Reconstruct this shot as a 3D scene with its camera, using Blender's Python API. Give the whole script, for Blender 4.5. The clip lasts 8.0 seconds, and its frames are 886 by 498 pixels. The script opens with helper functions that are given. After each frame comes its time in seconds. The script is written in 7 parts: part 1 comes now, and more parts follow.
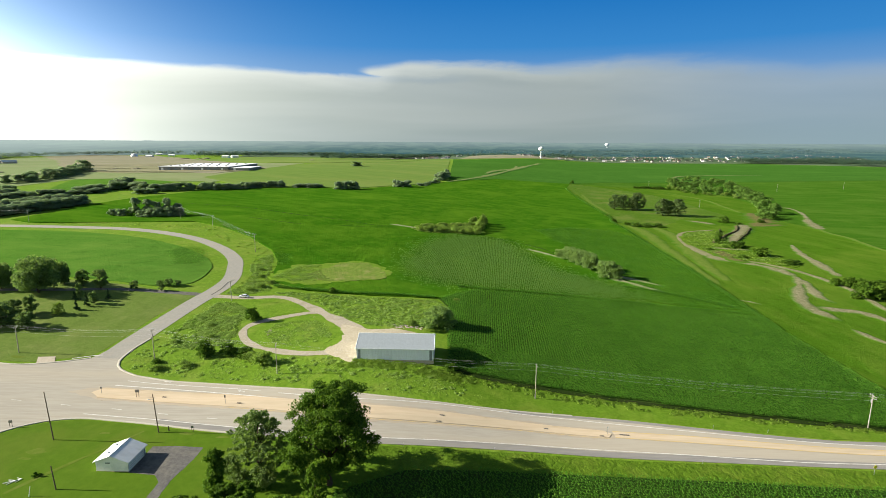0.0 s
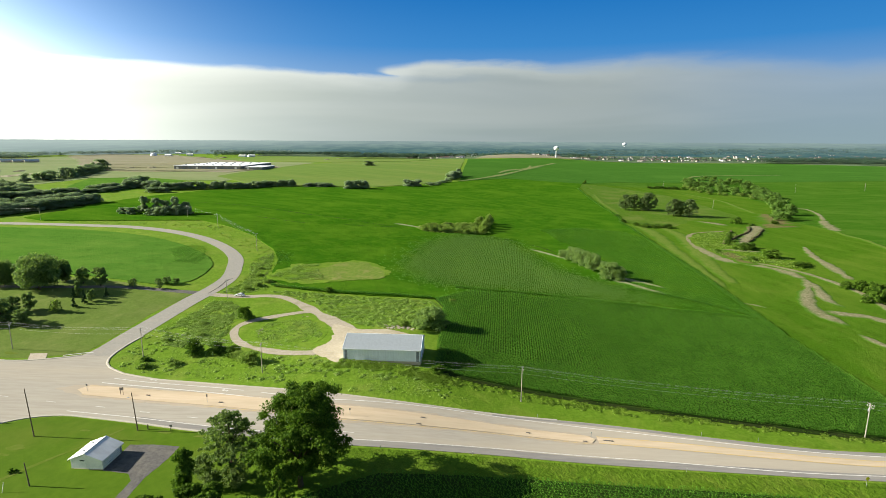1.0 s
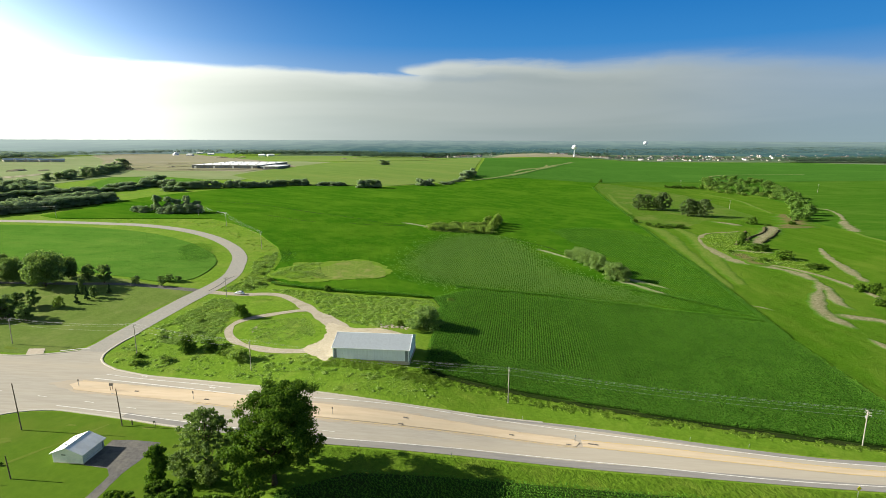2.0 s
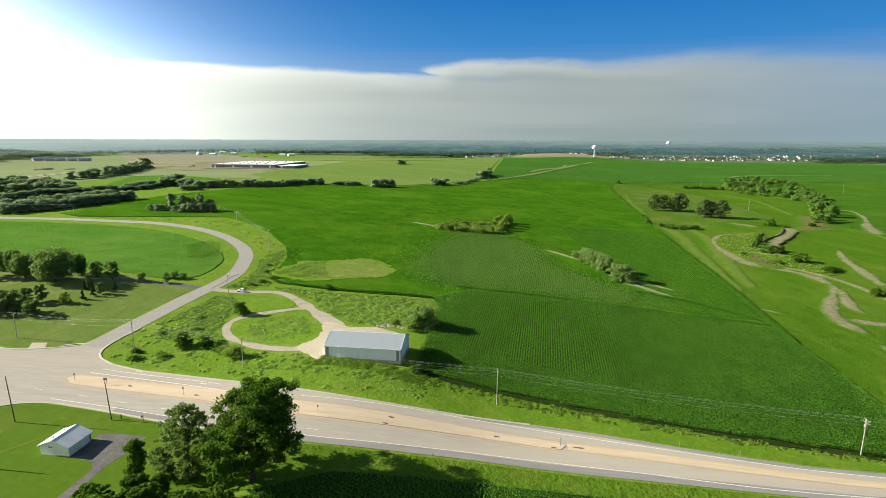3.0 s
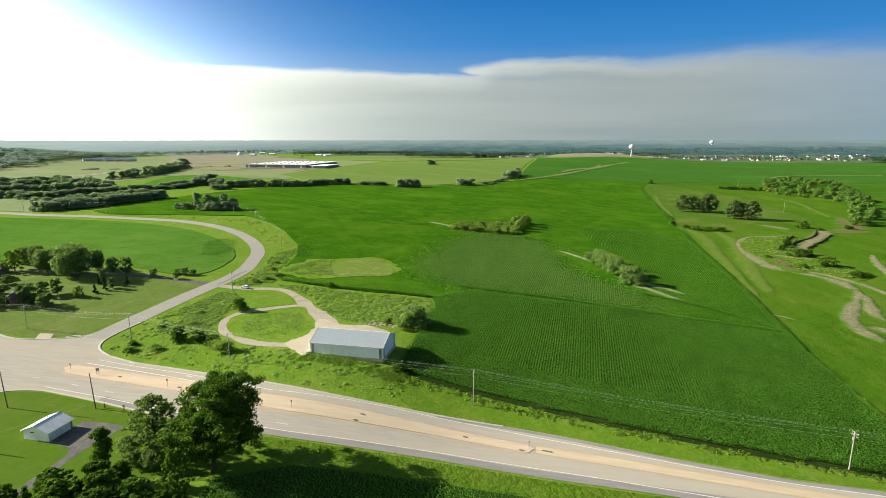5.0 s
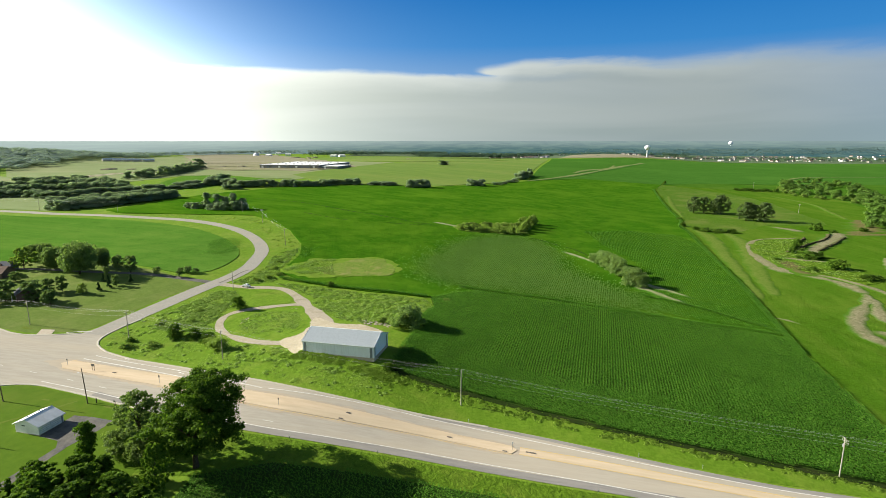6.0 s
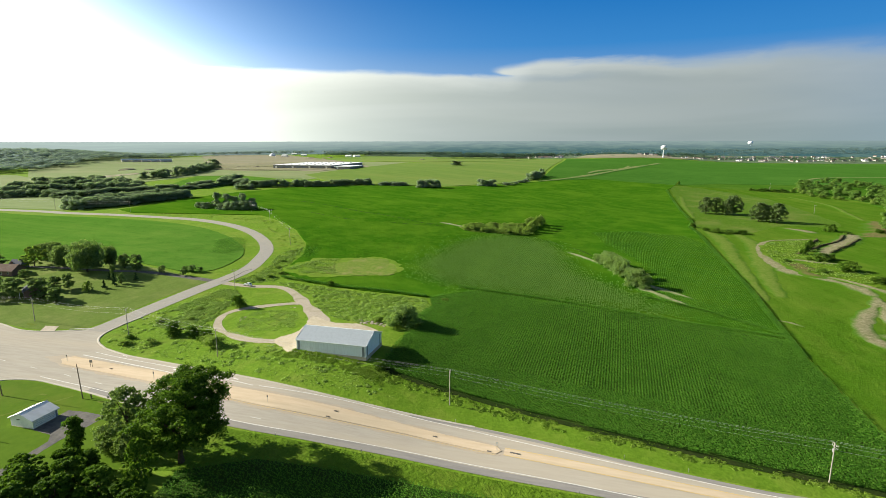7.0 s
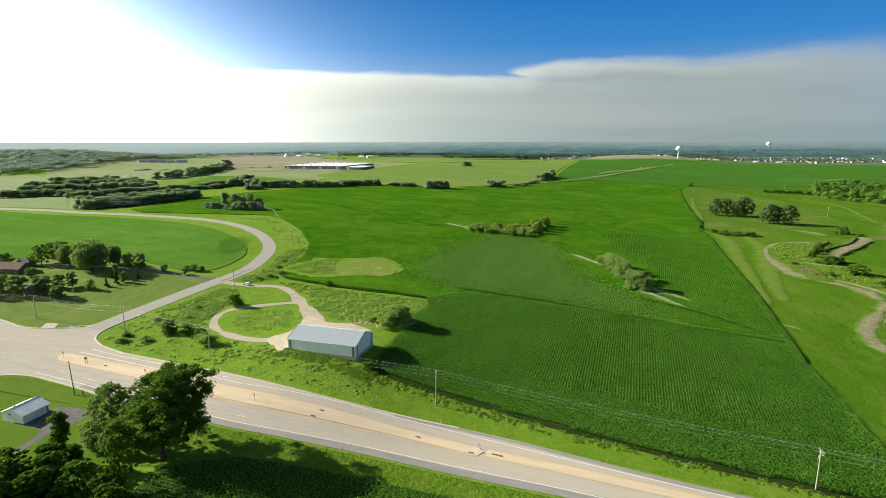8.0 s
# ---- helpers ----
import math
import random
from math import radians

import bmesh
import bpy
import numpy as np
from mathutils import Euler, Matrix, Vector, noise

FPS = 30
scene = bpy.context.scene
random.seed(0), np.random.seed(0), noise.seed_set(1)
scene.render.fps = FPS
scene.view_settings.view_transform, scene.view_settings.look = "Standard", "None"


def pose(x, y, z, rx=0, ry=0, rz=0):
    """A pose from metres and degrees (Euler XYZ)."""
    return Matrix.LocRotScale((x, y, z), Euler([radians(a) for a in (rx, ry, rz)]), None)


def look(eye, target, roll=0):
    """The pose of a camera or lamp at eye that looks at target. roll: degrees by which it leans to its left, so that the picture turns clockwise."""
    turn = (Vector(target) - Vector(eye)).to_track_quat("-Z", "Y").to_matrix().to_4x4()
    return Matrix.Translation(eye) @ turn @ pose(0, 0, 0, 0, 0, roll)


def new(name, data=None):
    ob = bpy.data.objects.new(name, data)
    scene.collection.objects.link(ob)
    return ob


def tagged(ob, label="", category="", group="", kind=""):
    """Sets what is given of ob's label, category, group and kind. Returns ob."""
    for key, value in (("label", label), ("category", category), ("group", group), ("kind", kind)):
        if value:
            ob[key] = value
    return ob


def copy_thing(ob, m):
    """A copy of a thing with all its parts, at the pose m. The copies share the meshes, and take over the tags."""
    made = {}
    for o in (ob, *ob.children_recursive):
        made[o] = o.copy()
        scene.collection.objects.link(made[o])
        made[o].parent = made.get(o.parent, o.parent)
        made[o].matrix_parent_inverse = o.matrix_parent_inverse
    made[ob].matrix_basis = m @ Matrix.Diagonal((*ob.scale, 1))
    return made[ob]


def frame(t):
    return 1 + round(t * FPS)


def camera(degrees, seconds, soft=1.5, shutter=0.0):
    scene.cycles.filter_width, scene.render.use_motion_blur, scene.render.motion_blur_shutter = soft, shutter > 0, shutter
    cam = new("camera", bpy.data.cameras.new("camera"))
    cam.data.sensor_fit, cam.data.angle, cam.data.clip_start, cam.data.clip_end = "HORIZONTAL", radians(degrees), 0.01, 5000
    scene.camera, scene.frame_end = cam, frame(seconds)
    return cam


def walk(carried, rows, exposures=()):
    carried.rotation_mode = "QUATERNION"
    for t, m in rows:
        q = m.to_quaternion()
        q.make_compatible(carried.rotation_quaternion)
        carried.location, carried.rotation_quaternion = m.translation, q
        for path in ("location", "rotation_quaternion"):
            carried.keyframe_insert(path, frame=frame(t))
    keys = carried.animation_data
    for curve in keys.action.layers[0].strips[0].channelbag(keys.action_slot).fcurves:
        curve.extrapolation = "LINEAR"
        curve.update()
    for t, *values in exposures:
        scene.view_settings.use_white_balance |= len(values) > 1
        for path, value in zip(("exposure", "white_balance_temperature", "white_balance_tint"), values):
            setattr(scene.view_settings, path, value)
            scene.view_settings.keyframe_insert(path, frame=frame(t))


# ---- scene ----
cam = camera(78.4, 8.0, soft=0.8)
PATH = [
    (0, (-0.684, -0.727, 76.674), (-0.686, 1.236, 76.287), 0.3),
    (0.5, (4.509, 0.476, 76.715), (4.478, 2.438, 76.327), 0.3),
    (1, (9.522, 1.4, 76.689), (9.459, 3.36, 76.3), 0.3),
    (1.5, (14.817, 2.198, 76.65), (14.719, 4.157, 76.259), 0.2),
    (3, (29.822, 4.605, 76.399), (29.613, 6.555, 76.006), 0.2),
    (3.5, (34.785, 5.217, 76.372), (34.537, 7.163, 75.979), 0.1),
    (4, (39.527, 5.889, 76.273), (39.244, 7.83, 75.881), 0.1),
    (4.5, (44.253, 6.573, 76.249), (43.937, 8.508, 75.856), 0.0),
    (6, (57.182, 8.887, 75.863), (56.78, 10.807, 75.473), -0.0),
    (6.5, (61.498, 9.593, 75.867), (61.066, 11.506, 75.477), -0.1),
    (7, (65.51, 10.356, 75.844), (65.051, 12.263, 75.455), -0.1),
    (7.5, (69.912, 11.256, 75.832), (69.425, 13.157, 75.444), -0.1),
    (8, (73.905, 12.443, 75.798), (73.395, 14.337, 75.412), -0.1),
]
walk(cam, [(t, look(eye, target, roll)) for t, eye, target, roll in PATH])

# ---- light ----
from mathutils import geometry

SUN_ELEVATION, SUN_AZIMUTH = 25.5, -90.0      # azimuth from +y, negative to the left
scene.view_settings.exposure = 1.0
sun = new("sun", bpy.data.lights.new("sun", "SUN"))
sun.data.energy, sun.data.angle, sun.data.color = 5.6, radians(0.6), (1.0, 0.94, 0.8)
to_sun = Vector((math.sin(radians(SUN_AZIMUTH)) * math.cos(radians(SUN_ELEVATION)),
                 math.cos(radians(SUN_AZIMUTH)) * math.cos(radians(SUN_ELEVATION)), math.sin(radians(SUN_ELEVATION))))
sun.matrix_world = look(to_sun * 300, (0, 0, 0))


class Graph:
    """Short calls for building a node tree."""

    def __init__(self, tree):
        self.tree = tree
        tree.nodes.clear()

    def node(self, kind):
        return self.tree.nodes.new(kind)

    def put(self, socket, v):
        if isinstance(v, (int, float)):
            socket.default_value = v
        elif isinstance(v, (tuple, list)):
            socket.default_value = tuple(v) + ((1.0,) if len(v) == 3 and len(socket.default_value) == 4 else ())
        else:
            self.tree.links.new(v, socket)

    def math(self, op, a, b=0.0, c=0.0):
        n = self.node("ShaderNodeMath")
        n.operation = op
        for s, v in zip(n.inputs, (a, b, c)):
            self.put(s, v)
        return n.outputs[0]

    def mix(self, f, a, b, mode="MIX"):
        n = self.node("ShaderNodeMix")
        n.data_type, n.blend_type = "RGBA", mode
        self.put(n.inputs[0], f), self.put(n.inputs[6], a), self.put(n.inputs[7], b)
        return n.outputs[2]

    def ramp(self, f, *stops):
        n = self.node("ShaderNodeValToRGB")
        while len(n.color_ramp.elements) < len(stops):
            n.color_ramp.elements.new(0.5)
        for e, (p, c) in zip(n.color_ramp.elements, stops):
            e.position, e.color = p, (*c, 1.0)
        self.put(n.inputs[0], f)
        return n.outputs[0]

    def smooth(self, v, lo, hi, a=0.0, b=1.0):
        n = self.node("ShaderNodeMapRange")
        n.interpolation_type = "SMOOTHSTEP"
        for s, w in zip(n.inputs[:5], (v, lo, hi, a, b)):
            self.put(s, w)
        return n.outputs[0]

    def noise(self, vector, size, detail=3.0, rough=0.55, distort=0.0):
        n = self.node("ShaderNodeTexNoise")
        self.put(n.inputs["Vector"], vector)
        n.inputs["Scale"].default_value, n.inputs["Detail"].default_value = 1.0 / size, detail
        n.inputs["Roughness"].default_value, n.inputs["Distortion"].default_value = rough, distort
        return n.outputs["Fac"]

    def stretched(self, vector, scale, turn=0.0):
        n = self.node("ShaderNodeMapping")
        n.vector_type = "TEXTURE"
        self.put(n.inputs[0], vector)
        n.inputs["Rotation"].default_value, n.inputs["Scale"].default_value = (0, 0, radians(turn)), tuple(1.0 / v for v in scale)
        return n.outputs[0]


def build_sky():
    world = bpy.data.worlds.new("sky")
    world.use_nodes = True
    scene.world = world
    g = Graph(world.node_tree)
    out = g.node("ShaderNodeOutputWorld")
    back = g.node("ShaderNodeBackground")
    g.tree.links.new(back.outputs[0], out.inputs[0])
    way = g.node("ShaderNodeTexCoord").outputs["Generated"]
    xyz = g.node("ShaderNodeSeparateXYZ")
    g.put(xyz.inputs[0], way)
    x, y, z = xyz.outputs
    az = g.math("MULTIPLY", g.math("ARCTAN2", x, y), 57.2958)
    off = g.math("ABSOLUTE", g.math("ADD", az, 85.0))
    off = g.math("MINIMUM", off, g.math("SUBTRACT", 360.0, off))
    lifted = g.math("ADD", off, g.math("MULTIPLY", g.math("SUBTRACT", z, 0.13), 95.0))
    # clear sky: the physical sky overhead, a deep blue low band
    sky = g.node("ShaderNodeTexSky")
    sky.sky_type, sky.sun_disc = "NISHITA", False
    sky.sun_elevation, sky.sun_rotation = radians(SUN_ELEVATION), radians(SUN_AZIMUTH)
    sky.air_density, sky.dust_density, sky.ozone_density = 1.0, 0.6, 2.0
    high = g.mix(1.0, sky.outputs[0], (0.082, 0.078, 0.068), "MULTIPLY")
    blue = g.ramp(g.math("MULTIPLY", z, 2.0), (0.0, (0.22, 0.34, 0.42)), (0.2, (0.13, 0.26, 0.46)), (0.32, (0.03, 0.18, 0.445)), (0.5, (0.008, 0.125, 0.38)))
    clear = g.mix(g.smooth(z, 0.26, 0.55), blue, high)
    glow_blue = g.math("MINIMUM", g.math("EXPONENT", g.math("DIVIDE", g.math("SUBTRACT", 47.0, lifted), 8.5)), 1.3)
    glow_blue = g.math("MULTIPLY", glow_blue, g.smooth(z, 0.75, 0.2))
    clear = g.mix(1.0, clear, g.mix(1.0, (0.62, 0.72, 0.8), glow_blue, "MULTIPLY"), "ADD")
    # the cloud bank over the horizon
    wisps = g.noise(g.stretched(way, (3.0, 3.0, 16.0)), 1.0, 4.0, 0.55, 0.3)
    broad = g.noise(g.stretched(way, (2.2, 2.2, 5.0)), 1.0, 2.0)
    # a lower sheet that thins out eastward, and a higher one that starts in a sharp tongue
    shreds = g.noise(g.stretched(way, (9.0, 9.0, 40.0)), 1.0, 4.0, 0.6, 0.5)
    uneven = g.math("ADD", g.math("MULTIPLY", g.math("SUBTRACT", broad, 0.5), 0.008), g.math("MULTIPLY", g.math("SUBTRACT", wisps, 0.5), 0.012))
    uneven = g.math("ADD", uneven, g.math("MULTIPLY", g.math("SUBTRACT", shreds, 0.5), 0.013))
    lower = g.math("ADD", g.math("ADD", 0.1165, g.smooth(az, -20.0, -2.0, 0.0, -0.012)), uneven)
    tongue = g.smooth(az, -7.0, -3.8, 0.0, 0.023)
    upper = g.math("ADD", g.math("ADD", g.math("ADD", 0.1105, tongue), g.smooth(az, 3.0, 10.0, 0.0, -0.006)), g.math("MULTIPLY", uneven, 1.7))
    upper = g.math("ADD", upper, g.smooth(az, 20.0, 40.0, 0.0, -0.032))
    top = g.math("MAXIMUM", lower, upper)
    # unseen height added to the bank behind the camera, to fill walls facing it
    top = g.math("ADD", top, g.smooth(g.math("ABSOLUTE", az), 95.0, 140.0, 0.0, 0.4))
    wide = g.smooth(az, -9.0, 24.0, 0.006, 0.02)
    bank = g.smooth(z, g.math("ADD", top, wide), g.math("SUBTRACT", top, wide))
    grown = g.math("MINIMUM", g.math("MAXIMUM", g.math("DIVIDE", g.math("ADD", az, 9.0), 5.4), 0.0), 1.0)
    tip_top = g.math("ADD", g.math("ADD", 0.1195, g.math("MULTIPLY", grown, 0.015)), g.math("MULTIPLY", uneven, 0.6))
    tip_low = g.math("ADD", g.math("SUBTRACT", 0.1195, g.math("MULTIPLY", grown, 0.02)), g.math("MULTIPLY", uneven, 0.6))
    tip = g.math("MULTIPLY", g.smooth(z, g.math("ADD", tip_top, 0.007), g.math("SUBTRACT", tip_top, 0.007)), g.smooth(z, g.math("SUBTRACT", tip_low, 0.003), g.math("ADD", tip_low, 0.003)))
    tip = g.math("MULTIPLY", g.math("MULTIPLY", tip, g.smooth(grown, 0.0, 0.3)), g.smooth(az, 4.0, -2.0))
    bank = g.math("MAXIMUM", bank, tip)
    glow = g.math("MINIMUM", g.math("EXPONENT", g.math("DIVIDE", g.math("SUBTRACT", 51.0, off), 13.0)), 1.2)
    grey = g.ramp(g.math("MULTIPLY", z, 6.0), (0.0, (0.195, 0.25, 0.25)), (0.25, (0.218, 0.262, 0.252)), (0.6, (0.248, 0.287, 0.276)), (0.95, (0.31, 0.35, 0.35)))
    grey = g.mix(g.smooth(wisps, 0.35, 0.7, 0.0, 0.4), grey, (0.185, 0.235, 0.25))
    bands = g.noise(g.stretched(way, (1.4, 1.4, 13.0)), 1.0, 3.0, 0.5, 0.6)
    grey = g.mix(g.smooth(bands, 0.4, 0.75, 0.0, 0.4), grey, (0.34, 0.375, 0.375))
    seam = g.math("ADD", 0.1075, g.math("MULTIPLY", g.math("SUBTRACT", shreds, 0.5), 0.02))
    seam = g.math("MULTIPLY", g.smooth(g.math("ABSOLUTE", g.math("SUBTRACT", z, seam)), 0.01, 0.0), g.smooth(g.math("ABSOLUTE", g.math("ADD", az, 4.0)), 9.0, 3.0, 0.0, 0.45))
    grey = g.mix(seam, grey, (0.16, 0.22, 0.27))
    cloud = g.mix(1.0, grey, g.mix(1.0, (0.7, 0.69, 0.55), glow, "MULTIPLY"), "ADD")
    rim = g.smooth(z, g.math("SUBTRACT", top, 0.035), g.math("ADD", top, 0.004), 0.0, g.smooth(az, -20.0, 25.0, 0.16, 0.05))
    cloud = g.mix(1.0, cloud, g.mix(1.0, (1.0, 0.97, 0.88), rim, "MULTIPLY"), "ADD")
    colour = g.mix(g.math("MULTIPLY", bank, g.smooth(az, 10.0, 36.0, 0.95, 0.58)), clear, cloud)
    g.put(back.inputs[0], colour)
    back.inputs[1].default_value = 0.68


build_sky()

# ---- materials ----


def shader(name, rough=0.8, metal=0.0):
    m = bpy.data.materials.new(name)
    m.use_nodes = True
    g = Graph(m.node_tree)
    out = g.node("ShaderNodeOutputMaterial")
    b = g.node("ShaderNodeBsdfPrincipled")
    b.inputs["Roughness"].default_value, b.inputs["Metallic"].default_value = rough, metal
    b.inputs["Specular IOR Level"].default_value = 0.12
    g.tree.links.new(b.outputs[0], out.inputs[0])
    return m, g, b, out


def bumped(g, b, height, strength, distance):
    n = g.node("ShaderNodeBump")
    n.inputs["Strength"].default_value, n.inputs["Distance"].default_value = strength, distance
    g.put(n.inputs["Height"], height)
    g.put(b.inputs["Normal"], n.outputs[0])


def surface(name, one, two, size, third=None, wide=40.0, rough=0.85, bump=0.4, metal=0.0, streak=None, amount=0.6, lumps=None):
    """Two colours by a fine grain, a third by wide patches; streak: (length ratio, turn) for drawn-out grain; lumps: (width, height) of tussocks."""
    m, g, b, _ = shader(name, rough, metal)
    b.inputs["Specular IOR Level"].default_value = 0.3 if rough < 0.7 else 0.02
    co = g.node("ShaderNodeTexCoord").outputs["Object"]
    fine_co = g.stretched(co, (1.0, 1.0 / streak[0], 1.0), streak[1]) if streak else co
    fine = g.noise(fine_co, size, 4.0, 0.65)
    colour = g.mix(g.smooth(fine, 0.3, 0.7), one, two)
    if third:
        colour = g.mix(g.smooth(g.noise(fine_co if streak else co, wide, 4.0, 0.6, 0.4), 0.45, 0.72, 0.0, amount), colour, third)
    g.put(b.inputs["Base Color"], colour)
    if lumps:
        tussock = g.noise(co, lumps[0], 3.0, 0.6, 0.5)
        colour = g.mix(g.smooth(tussock, 0.4, 0.7, 0.0, 0.3), colour, tuple(v * 0.7 for v in one))
        g.put(b.inputs["Base Color"], colour)
        rise = g.math("ADD", g.math("MULTIPLY", fine, size * 0.5), g.math("MULTIPLY", tussock, lumps[1]))
        bumped(g, b, rise, bump, 1.0)
    elif bump:
        bumped(g, b, fine, bump, size * 0.6)
    return m


def crop(name, one, two, third, turn, spacing=0.76, depth=0.5, wide=70.0, relief=1.5):
    """A closed canopy with drilled rows along one direction."""
    m, g, b, _ = shader(name, 0.9)
    b.inputs["Specular IOR Level"].default_value = 0.0
    co = g.node("ShaderNodeTexCoord").outputs["Object"]
    turned = g.stretched(co, (1.0, 1.0, 1.0), turn)
    wave = g.node("ShaderNodeTexWave")
    wave.wave_type, wave.bands_direction = "BANDS", "X"
    wave.inputs["Scale"].default_value = 2 * math.pi / spacing / 20
    wave.inputs["Distortion"].default_value, wave.inputs["Detail"].default_value, wave.inputs["Detail Scale"].default_value = 1.5, 2.0, 0.4
    g.put(wave.inputs["Vector"], turned)
    fine = g.noise(co, 0.9, 4.0, 0.7)
    lines = g.noise(g.stretched(co, (1 / 13.0, 1 / 240.0, 1.0), turn), 1.0, 4.0, 0.65, 0.3)
    blots = g.noise(co, wide, 5.0, 0.6, 0.6)
    colour = g.mix(g.smooth(fine, 0.25, 0.75), one, two)
    if depth:
        colour = g.mix(g.math("MULTIPLY", wave.outputs["Fac"], depth), colour, one)
    colour = g.mix(g.smooth(g.noise(co, 6.0, 4.0, 0.65, 0.5), 0.5, 0.74, 0.0, 0.6), colour, tuple(v * 0.75 for v in one))
    colour = g.mix(g.smooth(lines, 0.4, 0.68, 0.0, 0.42), colour, third)
    colour = g.mix(g.smooth(blots, 0.45, 0.75, 0.0, 0.65), colour, third)
    g.put(b.inputs["Base Color"], colour)
    swale = g.noise(g.stretched(co, (1 / 16.0, 1 / 90.0, 1.0), turn), 1.0, 3.0, 0.5, 0.3)
    rise = g.math("ADD", g.math("MULTIPLY", fine, 0.6), g.math("MULTIPLY", swale, relief))
    rise = g.math("ADD", rise, g.math("MULTIPLY", g.noise(co, 4.0, 3.0, 0.6, 0.4), 0.7))
    bumped(g, b, rise, 0.7, 1.0)
    return m


def washed(name, green, leafy, soil, stones):
    """Bare ground that thins out into the crop beside it: the mesh's cover says how bare."""
    m, g, b, _ = shader(name, 0.9)
    b.inputs["Specular IOR Level"].default_value = 0.02
    co = g.node("ShaderNodeTexCoord").outputs["Object"]
    n = g.node("ShaderNodeAttribute")
    n.attribute_name = "cover"
    fine = g.noise(co, 0.9, 4.0, 0.7)
    wide = g.noise(co, 11.0, 3.0, 0.5, 0.4)
    plant = g.mix(g.smooth(fine, 0.25, 0.75), green, leafy)
    bare = g.mix(g.smooth(g.noise(co, 1.8, 4.0, 0.65), 0.35, 0.7), soil, stones)
    amount = g.math("ADD", n.outputs["Fac"], g.math("MULTIPLY", g.math("SUBTRACT", wide, 0.5), 1.1))
    amount = g.math("ADD", amount, g.math("MULTIPLY", g.math("SUBTRACT", fine, 0.5), 0.3))
    amount = g.math("MULTIPLY", g.smooth(amount, 0.22, 1.05, 0.0, 0.92), g.smooth(n.outputs["Fac"], 0.02, 0.45))
    g.put(b.inputs["Base Color"], g.mix(amount, plant, bare))
    bumped(g, b, fine, 0.3, 0.3)
    return m


def foliage(name, dark, light, through_light=0.3, differ=0.45, patch=0.0):
    m, g, b, out = shader(name, 0.6)
    lot = g.node("ShaderNodeNewGeometry").outputs["Random Per Island"]
    each = g.node("ShaderNodeObjectInfo").outputs["Random"]
    colour = g.mix(lot, dark, light)
    colour = g.mix(g.math("MULTIPLY", each, differ), colour, tuple(v * 0.6 for v in dark))
    if patch:
        co = g.node("ShaderNodeTexCoord").outputs["Object"]
        both_ways = g.math("ADD", g.noise(co, 9.0, 3.0, 0.6, 0.4), g.noise(g.stretched(co, (1 / 14.0, 1 / 60.0, 1.0), -3.0), 1.0, 3.0))
        colour = g.mix(g.smooth(both_ways, 0.8, 1.25, 0.0, patch), colour, tuple(v * 0.55 for v in dark))
    g.put(b.inputs["Base Color"], colour)
    b.inputs["Specular IOR Level"].default_value = 0.05
    t = g.node("ShaderNodeBsdfTranslucent")
    g.put(t.inputs[0], g.mix(1.0, colour, (1.15, 1.2, 0.6), "MULTIPLY"))
    both = g.node("ShaderNodeMixShader")
    both.inputs[0].default_value = through_light
    g.tree.links.new(b.outputs[0], both.inputs[1]), g.tree.links.new(t.outputs[0], both.inputs[2])
    g.tree.links.new(both.outputs[0], out.inputs[0])
    return m


def ribbed(name, colour, pitch, axis, metal=0.6, rough=0.4):
    """Ribbed sheet metal with faint dirt."""
    m, g, b, _ = shader(name, rough, metal)
    co = g.node("ShaderNodeTexCoord").outputs["Object"]
    xyz = g.node("ShaderNodeSeparateXYZ")
    g.put(xyz.inputs[0], co)
    along = xyz.outputs[axis]
    saw = g.math("PINGPONG", along, pitch / 2)
    rib = g.smooth(saw, 0.0, pitch * 0.12, 1.0, 0.0)
    dirt = g.noise(g.stretched(co, (1.5, 1.5, 0.25)), 1.0, 4.0, 0.6)
    c = g.mix(g.smooth(dirt, 0.35, 0.75, 0.0, 0.4), colour, tuple(v * 0.72 for v in colour))
    g.put(b.inputs["Base Color"], g.mix(g.math("MULTIPLY", rib, 0.07), c, tuple(v * 0.6 for v in colour)))
    bumped(g, b, rib, 0.4, 0.03)
    return m


GRASS = surface("verge_grass", (0.1, 0.192, 0.014), (0.152, 0.248, 0.024), 1.3, (0.195, 0.25, 0.042), 16.0, bump=0.4, lumps=(5.0, 0.5))
LAWN = surface("mown_lawn", (0.068, 0.128, 0.009), (0.082, 0.146, 0.011), 2.2, (0.112, 0.15, 0.02), 20.0, bump=0.08)
LAWN_WORN = surface("thin_lawn", (0.092, 0.145, 0.014), (0.118, 0.162, 0.024), 1.6, (0.15, 0.17, 0.045), 5.0, bump=0.1)
VERGE = surface("rough_verge", (0.07, 0.135, 0.009), (0.1, 0.178, 0.014), 1.2, (0.14, 0.19, 0.024), 9.0, bump=0.6, lumps=(2.6, 0.9))
VERGE_PALE = surface("sunlit_verge", (0.082, 0.16, 0.011), (0.122, 0.212, 0.018), 1.1, (0.165, 0.225, 0.03), 10.0, bump=0.4, lumps=(4.0, 0.3))
YARD = surface("dry_lawn", (0.098, 0.155, 0.027), (0.13, 0.182, 0.038), 1.2, (0.2, 0.222, 0.072), 18.0, bump=0.3, lumps=(6.0, 0.3))
SOY = crop("soybean_canopy", (0.026, 0.096, 0.004), (0.048, 0.138, 0.007), (0.09, 0.18, 0.012), 63.0, depth=0.15)
# crop green paled and greyed a little, with haze painted into it
SOY_WEST = crop("young_crop_canopy", (0.056, 0.145, 0.017), (0.084, 0.19, 0.025), (0.125, 0.22, 0.036), 80.0, depth=0.0)
